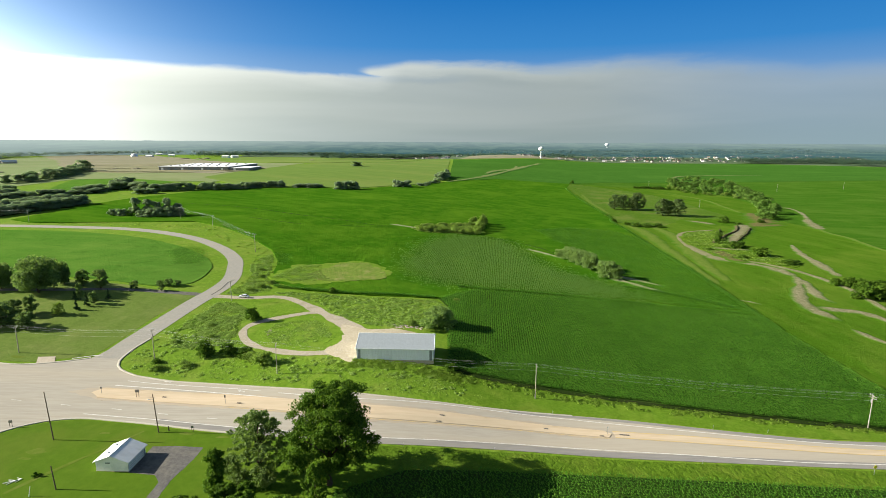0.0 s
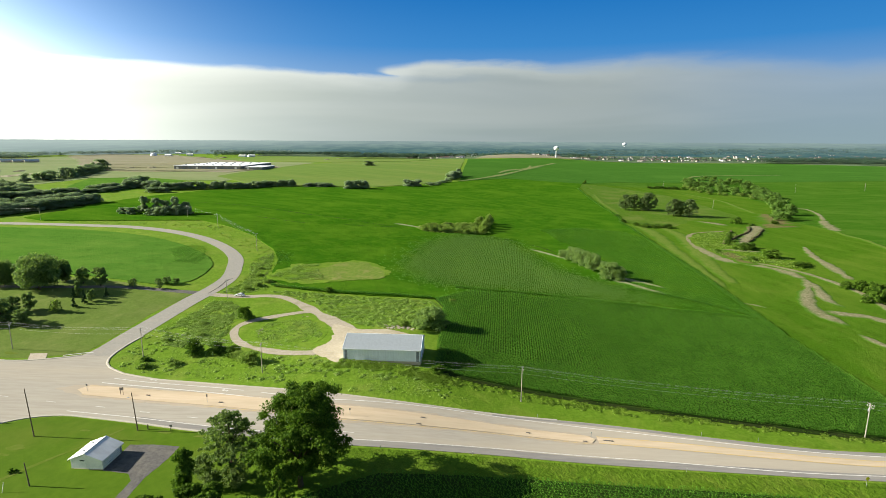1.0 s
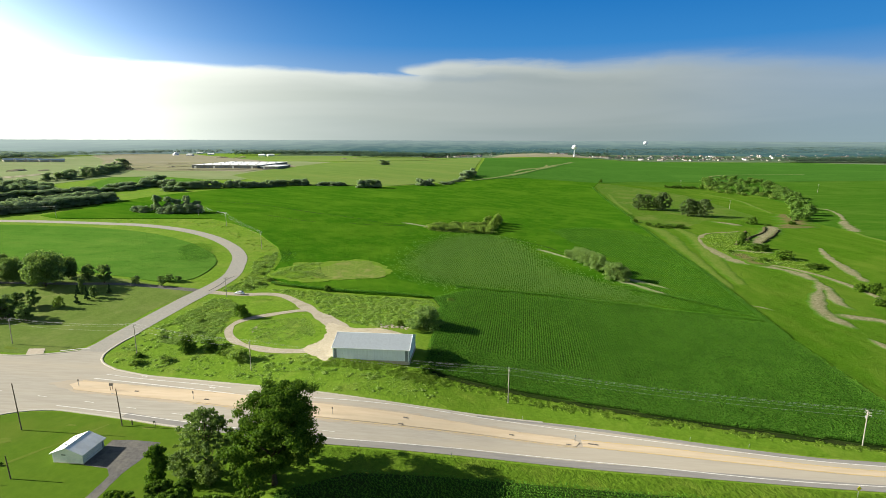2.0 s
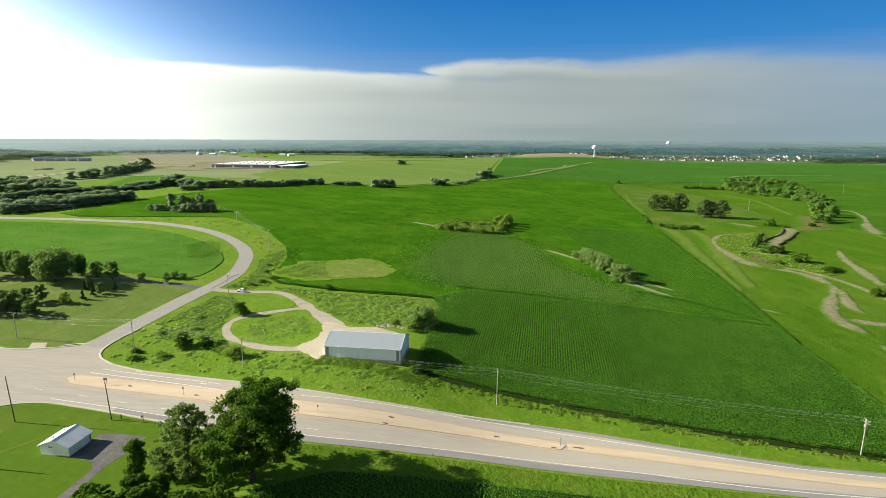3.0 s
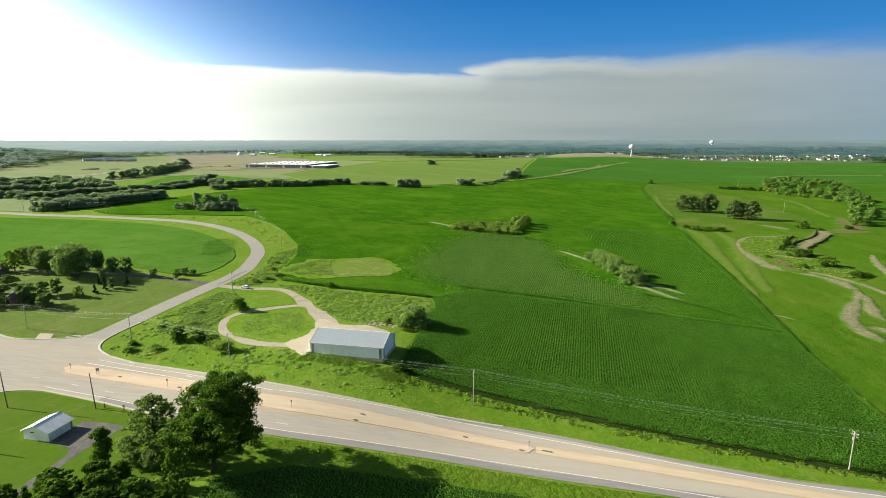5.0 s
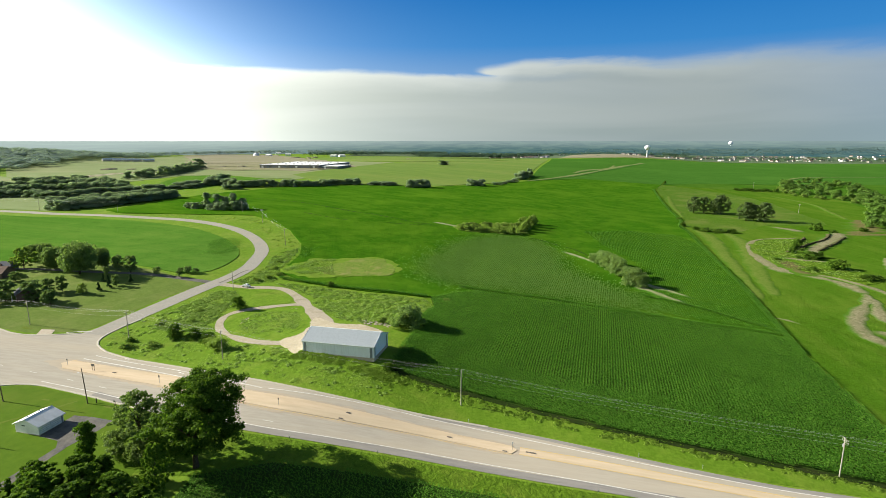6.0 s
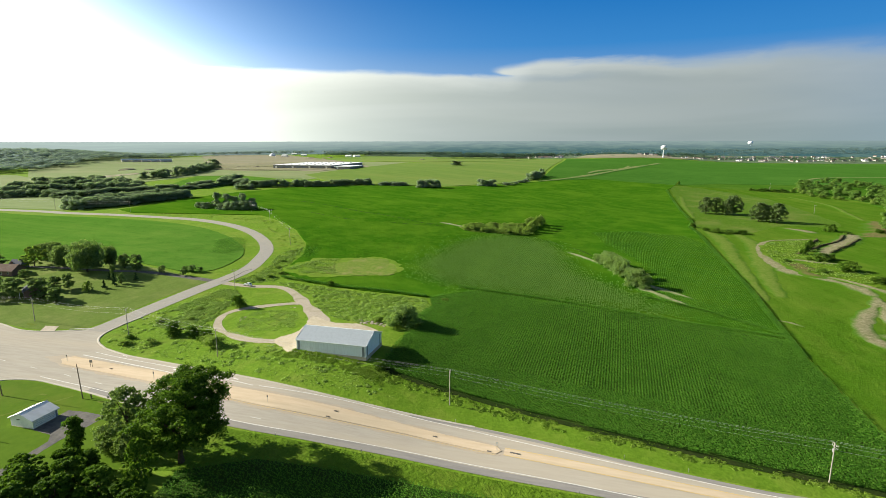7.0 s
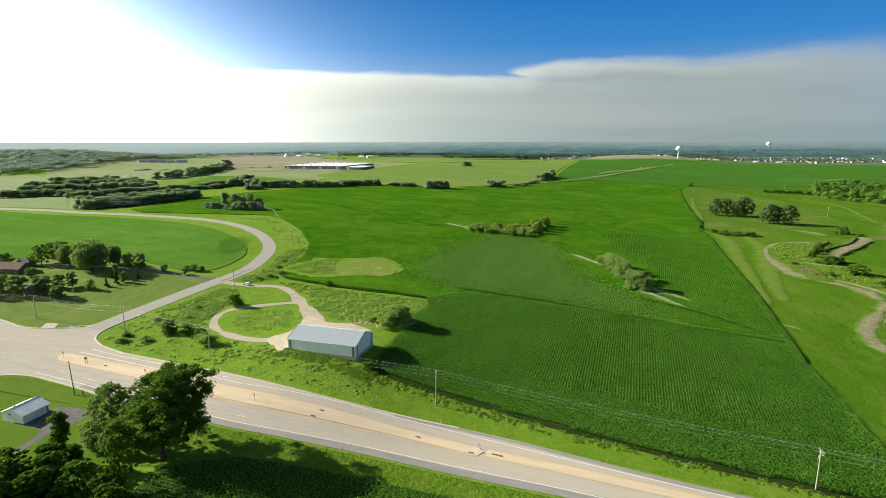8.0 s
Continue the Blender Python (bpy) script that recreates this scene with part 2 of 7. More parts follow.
SOY_EAST = crop("pale_crop_canopy", (0.045, 0.112, 0.007), (0.066, 0.145, 0.01), (0.11, 0.17, 0.02), 10.0, depth=0.0, relief=1.0)
SOY_FAR = crop("distant_crop_canopy", (0.035, 0.11, 0.014), (0.05, 0.135, 0.018), (0.07, 0.16, 0.024), 75.0, depth=0.0, wide=160.0)
SOY_RISE = crop("hillside_crop_canopy", (0.034, 0.102, 0.008), (0.05, 0.132, 0.011), (0.085, 0.155, 0.02), 75.0, depth=0.0, relief=1.0)
HAY = surface("hay_field", (0.11, 0.185, 0.032), (0.14, 0.21, 0.042), 12.0, (0.19, 0.22, 0.06), 120.0, bump=0.1, streak=(5.0, 70.0))
MEADOW = surface("pale_meadow", (0.155, 0.205, 0.08), (0.195, 0.24, 0.105), 14.0, (0.245, 0.25, 0.135), 90.0, bump=0.2, streak=(4.0, 80.0))
# soil darkened in its colour for the shade at the corn's foot
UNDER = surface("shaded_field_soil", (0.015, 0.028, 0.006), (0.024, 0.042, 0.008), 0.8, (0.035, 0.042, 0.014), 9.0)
# soil and low leaves between the rows, their shade put into the colour
FIELD_SOIL = surface("shaded_corn_soil", (0.022, 0.055, 0.007), (0.034, 0.074, 0.009), 0.8, (0.045, 0.062, 0.015), 9.0)
SOIL = surface("bare_soil", (0.27, 0.24, 0.14), (0.38, 0.335, 0.215), 1.6, (0.15, 0.18, 0.05), 4.0, bump=0.5, amount=0.95)
WASH = washed("washed_field_soil", (0.045, 0.112, 0.007), (0.066, 0.145, 0.01), (0.165, 0.155, 0.082), (0.28, 0.25, 0.16))
WASH_SOY = washed("washed_soybean_soil", (0.026, 0.096, 0.004), (0.048, 0.138, 0.007), (0.21, 0.23, 0.1), (0.36, 0.34, 0.21))
WASH_BROWN = washed("brown_scoured_soil", (0.045, 0.112, 0.007), (0.066, 0.145, 0.01), (0.11, 0.1, 0.035), (0.17, 0.14, 0.062))
CUT_SOIL = surface("cut_bank_soil", (0.06, 0.055, 0.028), (0.105, 0.09, 0.05), 0.9, (0.05, 0.085, 0.015), 3.0, bump=0.8)
WASH_DRY = washed("thin_dry_crop", (0.045, 0.112, 0.007), (0.066, 0.145, 0.01), (0.09, 0.15, 0.018), (0.135, 0.175, 0.035))
WASH_FAR = washed("dry_far_crop", (0.035, 0.11, 0.014), (0.05, 0.135, 0.018), (0.14, 0.18, 0.05), (0.24, 0.23, 0.11))
WASH_PATH = washed("worn_grass_path", (0.095, 0.185, 0.014), (0.142, 0.238, 0.022), (0.2, 0.21, 0.08), (0.28, 0.25, 0.13))
GRAVEL = surface("limestone_gravel", (0.4, 0.345, 0.245), (0.5, 0.44, 0.33), 0.8, (0.34, 0.29, 0.2), 7.0, bump=0.4)
EARTH = surface("graded_earth", (0.205, 0.192, 0.125), (0.258, 0.24, 0.168), 14.0, (0.17, 0.19, 0.075), 90.0, bump=0.2, streak=(6.0, 80.0))
GRAVEL_GREY = surface("weathered_gravel", (0.33, 0.29, 0.225), (0.41, 0.36, 0.285), 0.8, (0.24, 0.23, 0.14), 5.0, bump=0.4)
MIXED = surface("thin_pale_crop", (0.056, 0.118, 0.009), (0.078, 0.146, 0.013), 3.0, (0.15, 0.168, 0.045), 40.0, bump=0.4)
MOWN = surface("mown_dry_grass", (0.115, 0.19, 0.024), (0.165, 0.215, 0.042), 1.8, (0.25, 0.23, 0.092), 7.0, bump=0.5)
MEDIAN = surface("median_dry_gravel", (0.5, 0.395, 0.27), (0.58, 0.47, 0.335), 1.3, (0.43, 0.36, 0.255), 9.0, bump=0.03, streak=(10.0, 92.0))
DUST = surface("road_dust", (0.375, 0.318, 0.243), (0.42, 0.36, 0.28), 1.6, (0.345, 0.315, 0.26), 7.0, bump=0.03, streak=(8.0, 92.0), amount=0.9)
ROAD = surface("aged_pavement", (0.332, 0.303, 0.252), (0.388, 0.358, 0.3), 0.9, (0.425, 0.37, 0.285), 14.0, bump=0.03, streak=(12.0, 92.0))
SHOULDER = surface("asphalt_shoulder", (0.215, 0.205, 0.19), (0.265, 0.25, 0.23), 0.8, (0.3, 0.28, 0.245), 8.0, bump=0.03, streak=(10.0, 92.0))
LANE = surface("side_road_asphalt", (0.28, 0.268, 0.235), (0.335, 0.318, 0.28), 0.9, (0.36, 0.32, 0.265), 10.0, bump=0.2)
BLACKTOP = surface("driveway_asphalt", (0.1, 0.096, 0.09), (0.145, 0.138, 0.13), 0.9, (0.2, 0.185, 0.155), 4.0, bump=0.2)
KERB = surface("concrete_kerb", (0.42, 0.39, 0.32), (0.49, 0.455, 0.38), 0.7, (0.36, 0.33, 0.27), 3.0, bump=0.2)
SLAB = surface("concrete_slab", (0.42, 0.36, 0.28), (0.48, 0.42, 0.34), 0.6, (0.33, 0.29, 0.23), 2.0, bump=0.2)
WHITE = surface("road_paint_white", (0.58, 0.57, 0.53), (0.68, 0.67, 0.63), 0.5, (0.42, 0.39, 0.34), 2.5, bump=0.02, amount=0.7)
YELLOW = surface("road_paint_yellow", (0.5, 0.37, 0.16), (0.56, 0.43, 0.21), 0.5, (0.45, 0.37, 0.22), 2.0, bump=0.05)
TAR = surface("tar_patch", (0.06, 0.055, 0.05), (0.1, 0.09, 0.08), 0.3)
CORN = foliage("corn_leaf", (0.046, 0.165, 0.01), (0.16, 0.34, 0.04), 0.4, 0.0, 0.3)
CORN_PALE = foliage("tasselled_corn_leaf", (0.092, 0.215, 0.028), (0.2, 0.335, 0.075), 0.4, 0.0, 0.25)
WEED = foliage("weed_leaf", (0.2, 0.33, 0.05), (0.36, 0.475, 0.14), 0.5, 0.0)
BLADE = foliage("tall_grass_blade", (0.1, 0.195, 0.014), (0.17, 0.27, 0.028), 0.6, 0.0)
TUSSOCK = foliage("tussock_blade", (0.15, 0.26, 0.025), (0.26, 0.37, 0.06), 0.55, 0.0)
LEAF = foliage("maple_leaf", (0.04, 0.1, 0.008), (0.165, 0.275, 0.033), 0.4)
ASH_LEAF = foliage("ash_leaf", (0.1, 0.165, 0.045), (0.2, 0.28, 0.085), 0.42, 0.1)
LEAF_DARK = foliage("dark_leaf", (0.055, 0.125, 0.014), (0.14, 0.24, 0.028), 0.42)
LEAF_PALE = foliage("willow_leaf", (0.14, 0.235, 0.04), (0.29, 0.4, 0.09), 0.48, 0.25)
LEAF_GREY = foliage("cottonwood_leaf", (0.1, 0.16, 0.055), (0.2, 0.275, 0.1), 0.45, 0.2)
NEEDLE = foliage("spruce_needle", (0.03, 0.07, 0.025), (0.06, 0.11, 0.04), 0.2)
# far foliage, paled in its base colour to imitate the haze before it
FAR_LEAF = foliage("hazed_far_leaf", (0.27, 0.365, 0.25), (0.345, 0.43, 0.285), 0.6, 0.1)
LAWN_LEAF = foliage("sunlit_tree_leaf", (0.15, 0.245, 0.075), (0.255, 0.36, 0.11), 0.52, 0.22)
YARD_LEAF = foliage("yard_tree_leaf", (0.115, 0.19, 0.068), (0.212, 0.298, 0.107), 0.5, 0.25)
WOOD_LEAF = foliage("mixed_wood_leaf", (0.115, 0.225, 0.04), (0.215, 0.345, 0.075), 0.5, 0.25)
# the next two woods are blued and paled: haze put into the leaf colour
WOOD_FAR = foliage("hazed_wood_leaf", (0.255, 0.335, 0.32), (0.275, 0.355, 0.335), 0.4, 0.0)
BELT_LEAF = foliage("hazed_belt_leaf", (0.09, 0.15, 0.15), (0.125, 0.185, 0.175), 0.25, 0.0)
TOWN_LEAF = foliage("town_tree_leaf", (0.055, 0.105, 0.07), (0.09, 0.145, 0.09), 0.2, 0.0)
TOWN_LAND = surface("suburb_lawns", (0.075, 0.12, 0.06), (0.105, 0.15, 0.08), 30.0, (0.14, 0.15, 0.11), 140.0, bump=0)
# grey-blue leaf colour that carries the haze itself
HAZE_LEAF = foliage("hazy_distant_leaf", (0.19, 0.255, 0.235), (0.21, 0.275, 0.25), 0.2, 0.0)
BARK = surface("bark", (0.06, 0.045, 0.03), (0.11, 0.085, 0.06), 0.25, (0.05, 0.05, 0.035), 1.2, bump=0.8, streak=(4.0, 0.0))
POLE = surface("weathered_pole", (0.32, 0.29, 0.24), (0.43, 0.39, 0.33), 0.2, (0.22, 0.19, 0.15), 1.5, bump=0.4)
DARK_POLE = surface("creosote_pole", (0.13, 0.1, 0.072), (0.19, 0.15, 0.11), 0.2, (0.05, 0.04, 0.03), 1.5, bump=0.4)
STEEL = surface("galvanised_steel", (0.42, 0.43, 0.44), (0.52, 0.53, 0.54), 0.4, metal=0.7, rough=0.45, bump=0.05)
WIRE = surface("aluminium_wire", (0.5, 0.5, 0.48), (0.6, 0.6, 0.58), 1.0, metal=0.3, rough=0.5, bump=0)
SHEET_ROOF = ribbed("ribbed_roof_sheet", (0.47, 0.515, 0.535), 0.9, 0, 0.45, 0.33)
SHEET_WALL = ribbed("ribbed_wall_sheet", (0.8, 0.85, 0.9), 0.9, 0, 0.0, 0.5)
SHEET_GABLE = ribbed("ribbed_gable_sheet", (0.8, 0.85, 0.9), 0.9, 1, 0.0, 0.5)
TRIM = surface("pale_metal_trim", (0.66, 0.7, 0.72), (0.74, 0.77, 0.78), 0.8, metal=0.2, rough=0.45, bump=0.05)
SLATE = surface("dark_grey_panel", (0.16, 0.19, 0.21), (0.2, 0.23, 0.25), 0.6, rough=0.5, bump=0.1)
SIDING = surface("white_siding", (0.82, 0.81, 0.79), (0.87, 0.86, 0.84), 0.5, (0.62, 0.63, 0.62), 2.5, bump=0.15, streak=(0.12, 0.0))
WHITE_ROOF = surface("white_metal_roof", (0.79, 0.8, 0.79), (0.86, 0.86, 0.84), 0.7, (0.6, 0.59, 0.54), 3.0, rough=0.5, bump=0.15, streak=(6.0, 90.0))
BRICK = surface("brown_cladding", (0.15, 0.1, 0.085), (0.2, 0.14, 0.12), 0.3, (0.12, 0.09, 0.08), 2.0)
SHINGLE = surface("grey_shingle", (0.085, 0.09, 0.11), (0.13, 0.135, 0.155), 0.3, (0.14, 0.13, 0.13), 2.0)
SHINGLE_BROWN = surface("brown_shingle", (0.12, 0.085, 0.07), (0.18, 0.135, 0.11), 0.3, (0.2, 0.17, 0.15), 2.0)
BEIGE = surface("beige_siding", (0.5, 0.46, 0.4), (0.58, 0.53, 0.46), 0.6, (0.42, 0.39, 0.35), 3.0)
TOWER = surface("tower_paint", (0.72, 0.75, 0.77), (0.8, 0.82, 0.83), 2.0, (0.62, 0.65, 0.66), 8.0, rough=0.4, bump=0)
CONCRETE_WALL = surface("tilt_up_concrete", (0.2, 0.2, 0.2), (0.27, 0.27, 0.265), 3.0, (0.14, 0.14, 0.14), 12.0)
ROCK = surface("rubble", (0.34, 0.28, 0.22), (0.46, 0.4, 0.33), 0.5, (0.22, 0.2, 0.14), 1.5, bump=0.7)
RUBBER = surface("tyre_rubber", (0.02, 0.02, 0.02), (0.035, 0.035, 0.035), 0.1)
SIGN_BACK = surface("sign_back_metal", (0.2, 0.19, 0.17), (0.27, 0.26, 0.24), 0.3, metal=0.4, rough=0.5)
SIGN_YELLOW = surface("warning_sign_sheet", (0.7, 0.6, 0.04), (0.76, 0.66, 0.08), 0.4, bump=0)


def gloss(name, colour, rough, metal=0.0):
    m, g, b, _ = shader(name, rough, metal)
    co = g.node("ShaderNodeTexCoord").outputs["Object"]
    g.put(b.inputs["Base Color"], g.mix(g.math("MULTIPLY", g.noise(co, 0.5), 0.3), colour, tuple(v * 0.7 for v in colour)))
    b.inputs["Specular IOR Level"].default_value = 0.5
    return m


PAINT = gloss("silver_white_car_paint", (0.82, 0.83, 0.83), 0.35)
GLASS = gloss("dark_window_glass", (0.025, 0.03, 0.035), 0.06)
LAMP_RED = gloss("tail_lamp", (0.35, 0.02, 0.015), 0.2)
LAMP_CLEAR = gloss("head_lamp", (0.7, 0.72, 0.72), 0.1)


def far_land_material():
    """Wooded country some kilometres off, with the pale haze over it painted as a surface glow."""
    m, g, b, out = shader("distant_country", 0.95)
    co = g.node("ShaderNodeTexCoord").outputs["Object"]
    woods = g.noise(g.stretched(co, (1.0, 0.45, 1.0)), 150.0, 6.0, 0.65, 0.4)
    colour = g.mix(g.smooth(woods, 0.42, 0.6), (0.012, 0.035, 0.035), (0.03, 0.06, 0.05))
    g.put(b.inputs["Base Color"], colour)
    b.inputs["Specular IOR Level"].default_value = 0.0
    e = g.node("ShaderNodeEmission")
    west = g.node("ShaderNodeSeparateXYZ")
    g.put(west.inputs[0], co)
    # haze colour of the added glow, paler with height and to the west
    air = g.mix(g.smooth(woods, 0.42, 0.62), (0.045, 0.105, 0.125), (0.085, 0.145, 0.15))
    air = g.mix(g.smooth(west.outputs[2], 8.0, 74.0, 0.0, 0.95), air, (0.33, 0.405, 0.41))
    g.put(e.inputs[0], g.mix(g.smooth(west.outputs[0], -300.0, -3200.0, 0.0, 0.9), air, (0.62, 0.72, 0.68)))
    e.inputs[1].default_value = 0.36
    s = g.node("ShaderNodeAddShader")
    g.tree.links.new(b.outputs[0], s.inputs[0]), g.tree.links.new(e.outputs[0], s.inputs[1])
    g.tree.links.new(s.outputs[0], out.inputs[0])
    return m


FAR_LAND = far_land_material()

# ---- ground form: broad swells (x, y, reach, height) ----
SWELLS_NEAR = [(-60, 120, 70, -0.3), (0, 150, 60, 3.1), (60, 140, 70, -0.8), (140, 140, 90, 2), (-20, 190, 30, 2.4), (30, 165, 30, -2.6),
               (-120, 200, 80, -0.7), (-30, 270, 60, -0.1), (-140, 320, 90, 2.3), (-60, 370, 80, -1.7), (60, 350, 90, 1.9), (180, 280, 110, -1.5)]
SWELLS_FAR = [(240, 450, 130, 0.8), (90, 450, 100, -7), (-30, 560, 140, 6.4), (-260, 420, 150, 4), (190, 640, 180, -2.2), (-130, 740, 220, -5.1),
              (300, 950, 320, -11.7), (-350, 950, 350, 10.9), (-100, 1300, 450, 12.2), (400, 1600, 600, -5.7), (-700, 1700, 700, 14.6),
              (-300, 100, 200, 1.7), (-1600, 1300, 260, 34), (260, 2240, 170, 24), (250, 50, 220, -16.9), (-700, 500, 350, 4.3)]


def ground_at(x, y):
    """The height of the land; it climbs to the skyline some kilometres off."""
    x, y = np.asarray(x, float), np.asarray(y, float)
    z = np.zeros(np.broadcast(x, y).shape)
    for cx, cy, reach, height in SWELLS_NEAR + SWELLS_FAR:
        z = z + height * np.exp(-((x - cx) ** 2 + (y - cy) ** 2) / (2 * reach * reach))
    far = np.clip((np.hypot(x - 35, y - 5) - 2600) / 2300, 0, 1)
    return z + 70 * far ** 1.3


def gz(x, y):
    return float(ground_at(x, y))


# ---- mesh helpers ----


def fast_mesh(name, co, faces, material):
    """A mesh from arrays of vertices and of equal-sided faces."""
    co, faces = np.asarray(co, np.float32), np.asarray(faces, np.int32)
    me = bpy.data.meshes.new(name)
    me.vertices.add(len(co))
    me.vertices.foreach_set("co", co.ravel())
    me.loops.add(faces.size)
    me.loops.foreach_set("vertex_index", faces.ravel())
    me.polygons.add(len(faces))
    me.polygons.foreach_set("loop_start", np.arange(0, faces.size, faces.shape[1], dtype=np.int32))
    me.update(calc_edges=True)
    me.materials.append(material)
    return me


def smooth_faces(me):
    me.polygons.foreach_set("use_smooth", np.ones(len(me.polygons), bool))
    return me


def part(name, shape, material, parent=None, label=""):
    """Links a bmesh, a mesh or (vertices, faces) as one mesh object under parent."""
    if isinstance(shape, bpy.types.Mesh):
        me = shape
    elif isinstance(shape, tuple):
        me = bpy.data.meshes.new(name)
        me.from_pydata(*[list(shape[0]), [], list(shape[1])])
        me.materials.append(material)
    else:
        me = bpy.data.meshes.new(name)
        shape.to_mesh(me)
        shape.free()
        me.materials.append(material)
    ob = new(name, me)
    if parent:
        ob.parent = parent
    return tagged(ob, label) if label else ob


def box(bm, x0, x1, y0, y1, z0, z1, bevel=0.0):
    made = bmesh.ops.create_cube(bm, size=1.0, matrix=Matrix.LocRotScale(((x0 + x1) / 2, (y0 + y1) / 2, (z0 + z1) / 2), None, (x1 - x0, y1 - y0, z1 - z0)))
    if bevel:
        edges = {e for v in made["verts"] for e in v.link_edges}
        bmesh.ops.bevel(bm, geom=list(edges), offset=bevel, segments=1, affect="EDGES")
    return bm


def boxed(*sizes, bevel=0.0):
    return box(bmesh.new(), *sizes, bevel=bevel)


def rod(bm, a, b, r0, r1=None, sides=8):
    a, b = Vector(a), Vector(b)
    turn = (b - a).to_track_quat("Z", "Y").to_matrix().to_4x4()
    bmesh.ops.create_cone(bm, cap_ends=True, segments=sides, radius1=r0, radius2=r0 if r1 is None else r1, depth=(b - a).length,
                          matrix=Matrix.Translation((a + b) / 2) @ turn)
    return bm


def tube(points, radii, sides=8):
    """Arrays of a tapered tube along points."""
    p = np.asarray(points, float)
    way = np.gradient(p, axis=0)
    way /= np.linalg.norm(way, axis=1)[:, None]
    ref = np.where(np.abs(way[:, 2:3]) > 0.9, [[1.0, 0, 0]], [[0, 0, 1.0]])
    u = np.cross(way, ref)
    u /= np.linalg.norm(u, axis=1)[:, None]
    v = np.cross(way, u)
    a = np.linspace(0, 2 * np.pi, sides, endpoint=False)
    ring = u[:, None] * np.cos(a)[None, :, None] + v[:, None] * np.sin(a)[None, :, None]
    co = (p[:, None] + ring * np.asarray(radii)[:, None, None]).reshape(-1, 3)
    i, j = np.meshgrid(np.arange(len(p) - 1), np.arange(sides), indexing="ij")
    k = (j + 1) % sides
    return co, np.stack([i * sides + j, i * sides + k, (i + 1) * sides + k, (i + 1) * sides + j], -1).reshape(-1, 4)


def curve(points, step=3.0, closed=False):
    """A smooth line through points, with a point every step or so."""
    p = np.asarray(points, float)
    n = len(p)
    out = []
    for i in range(n if closed else n - 1):
        if closed:
            a, b, c, d = p[i - 1], p[i], p[(i + 1) % n], p[(i + 2) % n]
        else:
            a, b, c, d = p[max(i - 1, 0)], p[i], p[i + 1], p[min(i + 2, n - 1)]
        m = max(1, int(np.linalg.norm(c - b) / step))
        t = np.linspace(0, 1, m, endpoint=False)[:, None]
        out.append(0.5 * (2 * b + (c - a) * t + (2 * a - 5 * b + 4 * c - d) * t ** 2 + (3 * b - a - 3 * c + d) * t ** 3))
    if not closed:
        out.append(p[-1:])
    return np.concatenate(out)


def inside(poly, x, y):
    poly = np.asarray(poly, float)
    hit = np.zeros(np.shape(x), bool)
    for (x0, y0), (x1, y1) in zip(poly, np.roll(poly, -1, 0)):
        if y0 != y1:
            hit ^= ((y0 > y) != (y1 > y)) & (x < (x1 - x0) * (y - y0) / (y1 - y0) + x0)
    return hit


def sheet(name, outline, step, lift, material, label="", category="", swell=0.0, kind="structure", group="", parent=None, ragged=0.0):
    """A piece of land on the ground's form, with a real edge lift high; swell: unevenness; ragged: how far its edge wanders."""
    edge = np.asarray(outline, float)
    dense = []
    for a, b in zip(edge, np.roll(edge, -1, 0)):
        m = max(1, int(np.linalg.norm(b - a) / step))
        dense += [a + (b - a) * k / m for k in range(m)]
    dense = np.array(dense)
    if ragged:
        dense = dense + ragged * np.array([(noise.noise((a * 0.2, b * 0.2, 1.0)) + 0.8 * noise.noise((a * 0.7, b * 0.7, 4.0)),
                                           noise.noise((a * 0.2, b * 0.2, 6.0)) + 0.8 * noise.noise((a * 0.7, b * 0.7, 9.0))) for a, b in dense])
        edge = dense
    gx, gy = np.meshgrid(np.arange(edge[:, 0].min(), edge[:, 0].max(), step), np.arange(edge[:, 1].min(), edge[:, 1].max(), step))
    keep = inside(edge, gx, gy)
    inner = np.stack([gx[keep], gy[keep]], -1)
    if len(inner):
        near = np.full(len(inner), np.inf)
        for q in dense:
            near = np.minimum(near, np.abs(inner - q).max(1))
        inner = inner[near > step * 0.45]
    pts = np.concatenate([dense, inner])
    n = len(dense)
    made = geometry.delaunay_2d_cdt([Vector(q) for q in pts], [], [list(range(n))], 1, 1e-4)
    xy = np.array([tuple(v) for v in made[0]])
    top = ground_at(xy[:, 0], xy[:, 1]) + lift
    if swell:
        top += swell * np.array([noise.noise((a * 0.13, b * 0.13, 3.0)) + 0.5 * noise.noise((a * 0.5, b * 0.5, 7.0)) for a, b in xy])
    faces = [list(f) for f in made[2]]
    count = {}
    for f in faces:
        for a, b in zip(f, f[1:] + f[:1]):
            count[(a, b)] = count.get((a, b), 0) + 1
    rim = [(a, b) for a, b in count if (b, a) not in count]
    order = sorted({v for e in rim for v in e})
    high = {v: len(xy) + i for i, v in enumerate(order)}
    low = {v: len(xy) + len(order) + i for i, v in enumerate(order)}
    co = [(a, b, c) for (a, b), c in zip(xy, top)]
    co += [co[v] for v in order] + [(xy[v][0], xy[v][1], gz(*xy[v]) - 0.3) for v in order]
    faces += [[high[b], high[a], low[a], low[b]] for a, b in rim]
    ob = part(name, (co, faces), material, parent)
    if kind == "structure":
        for p in ob.data.polygons:
            p.use_smooth = p.index < len(made[2])
    return tagged(ob, label, category, group, kind)


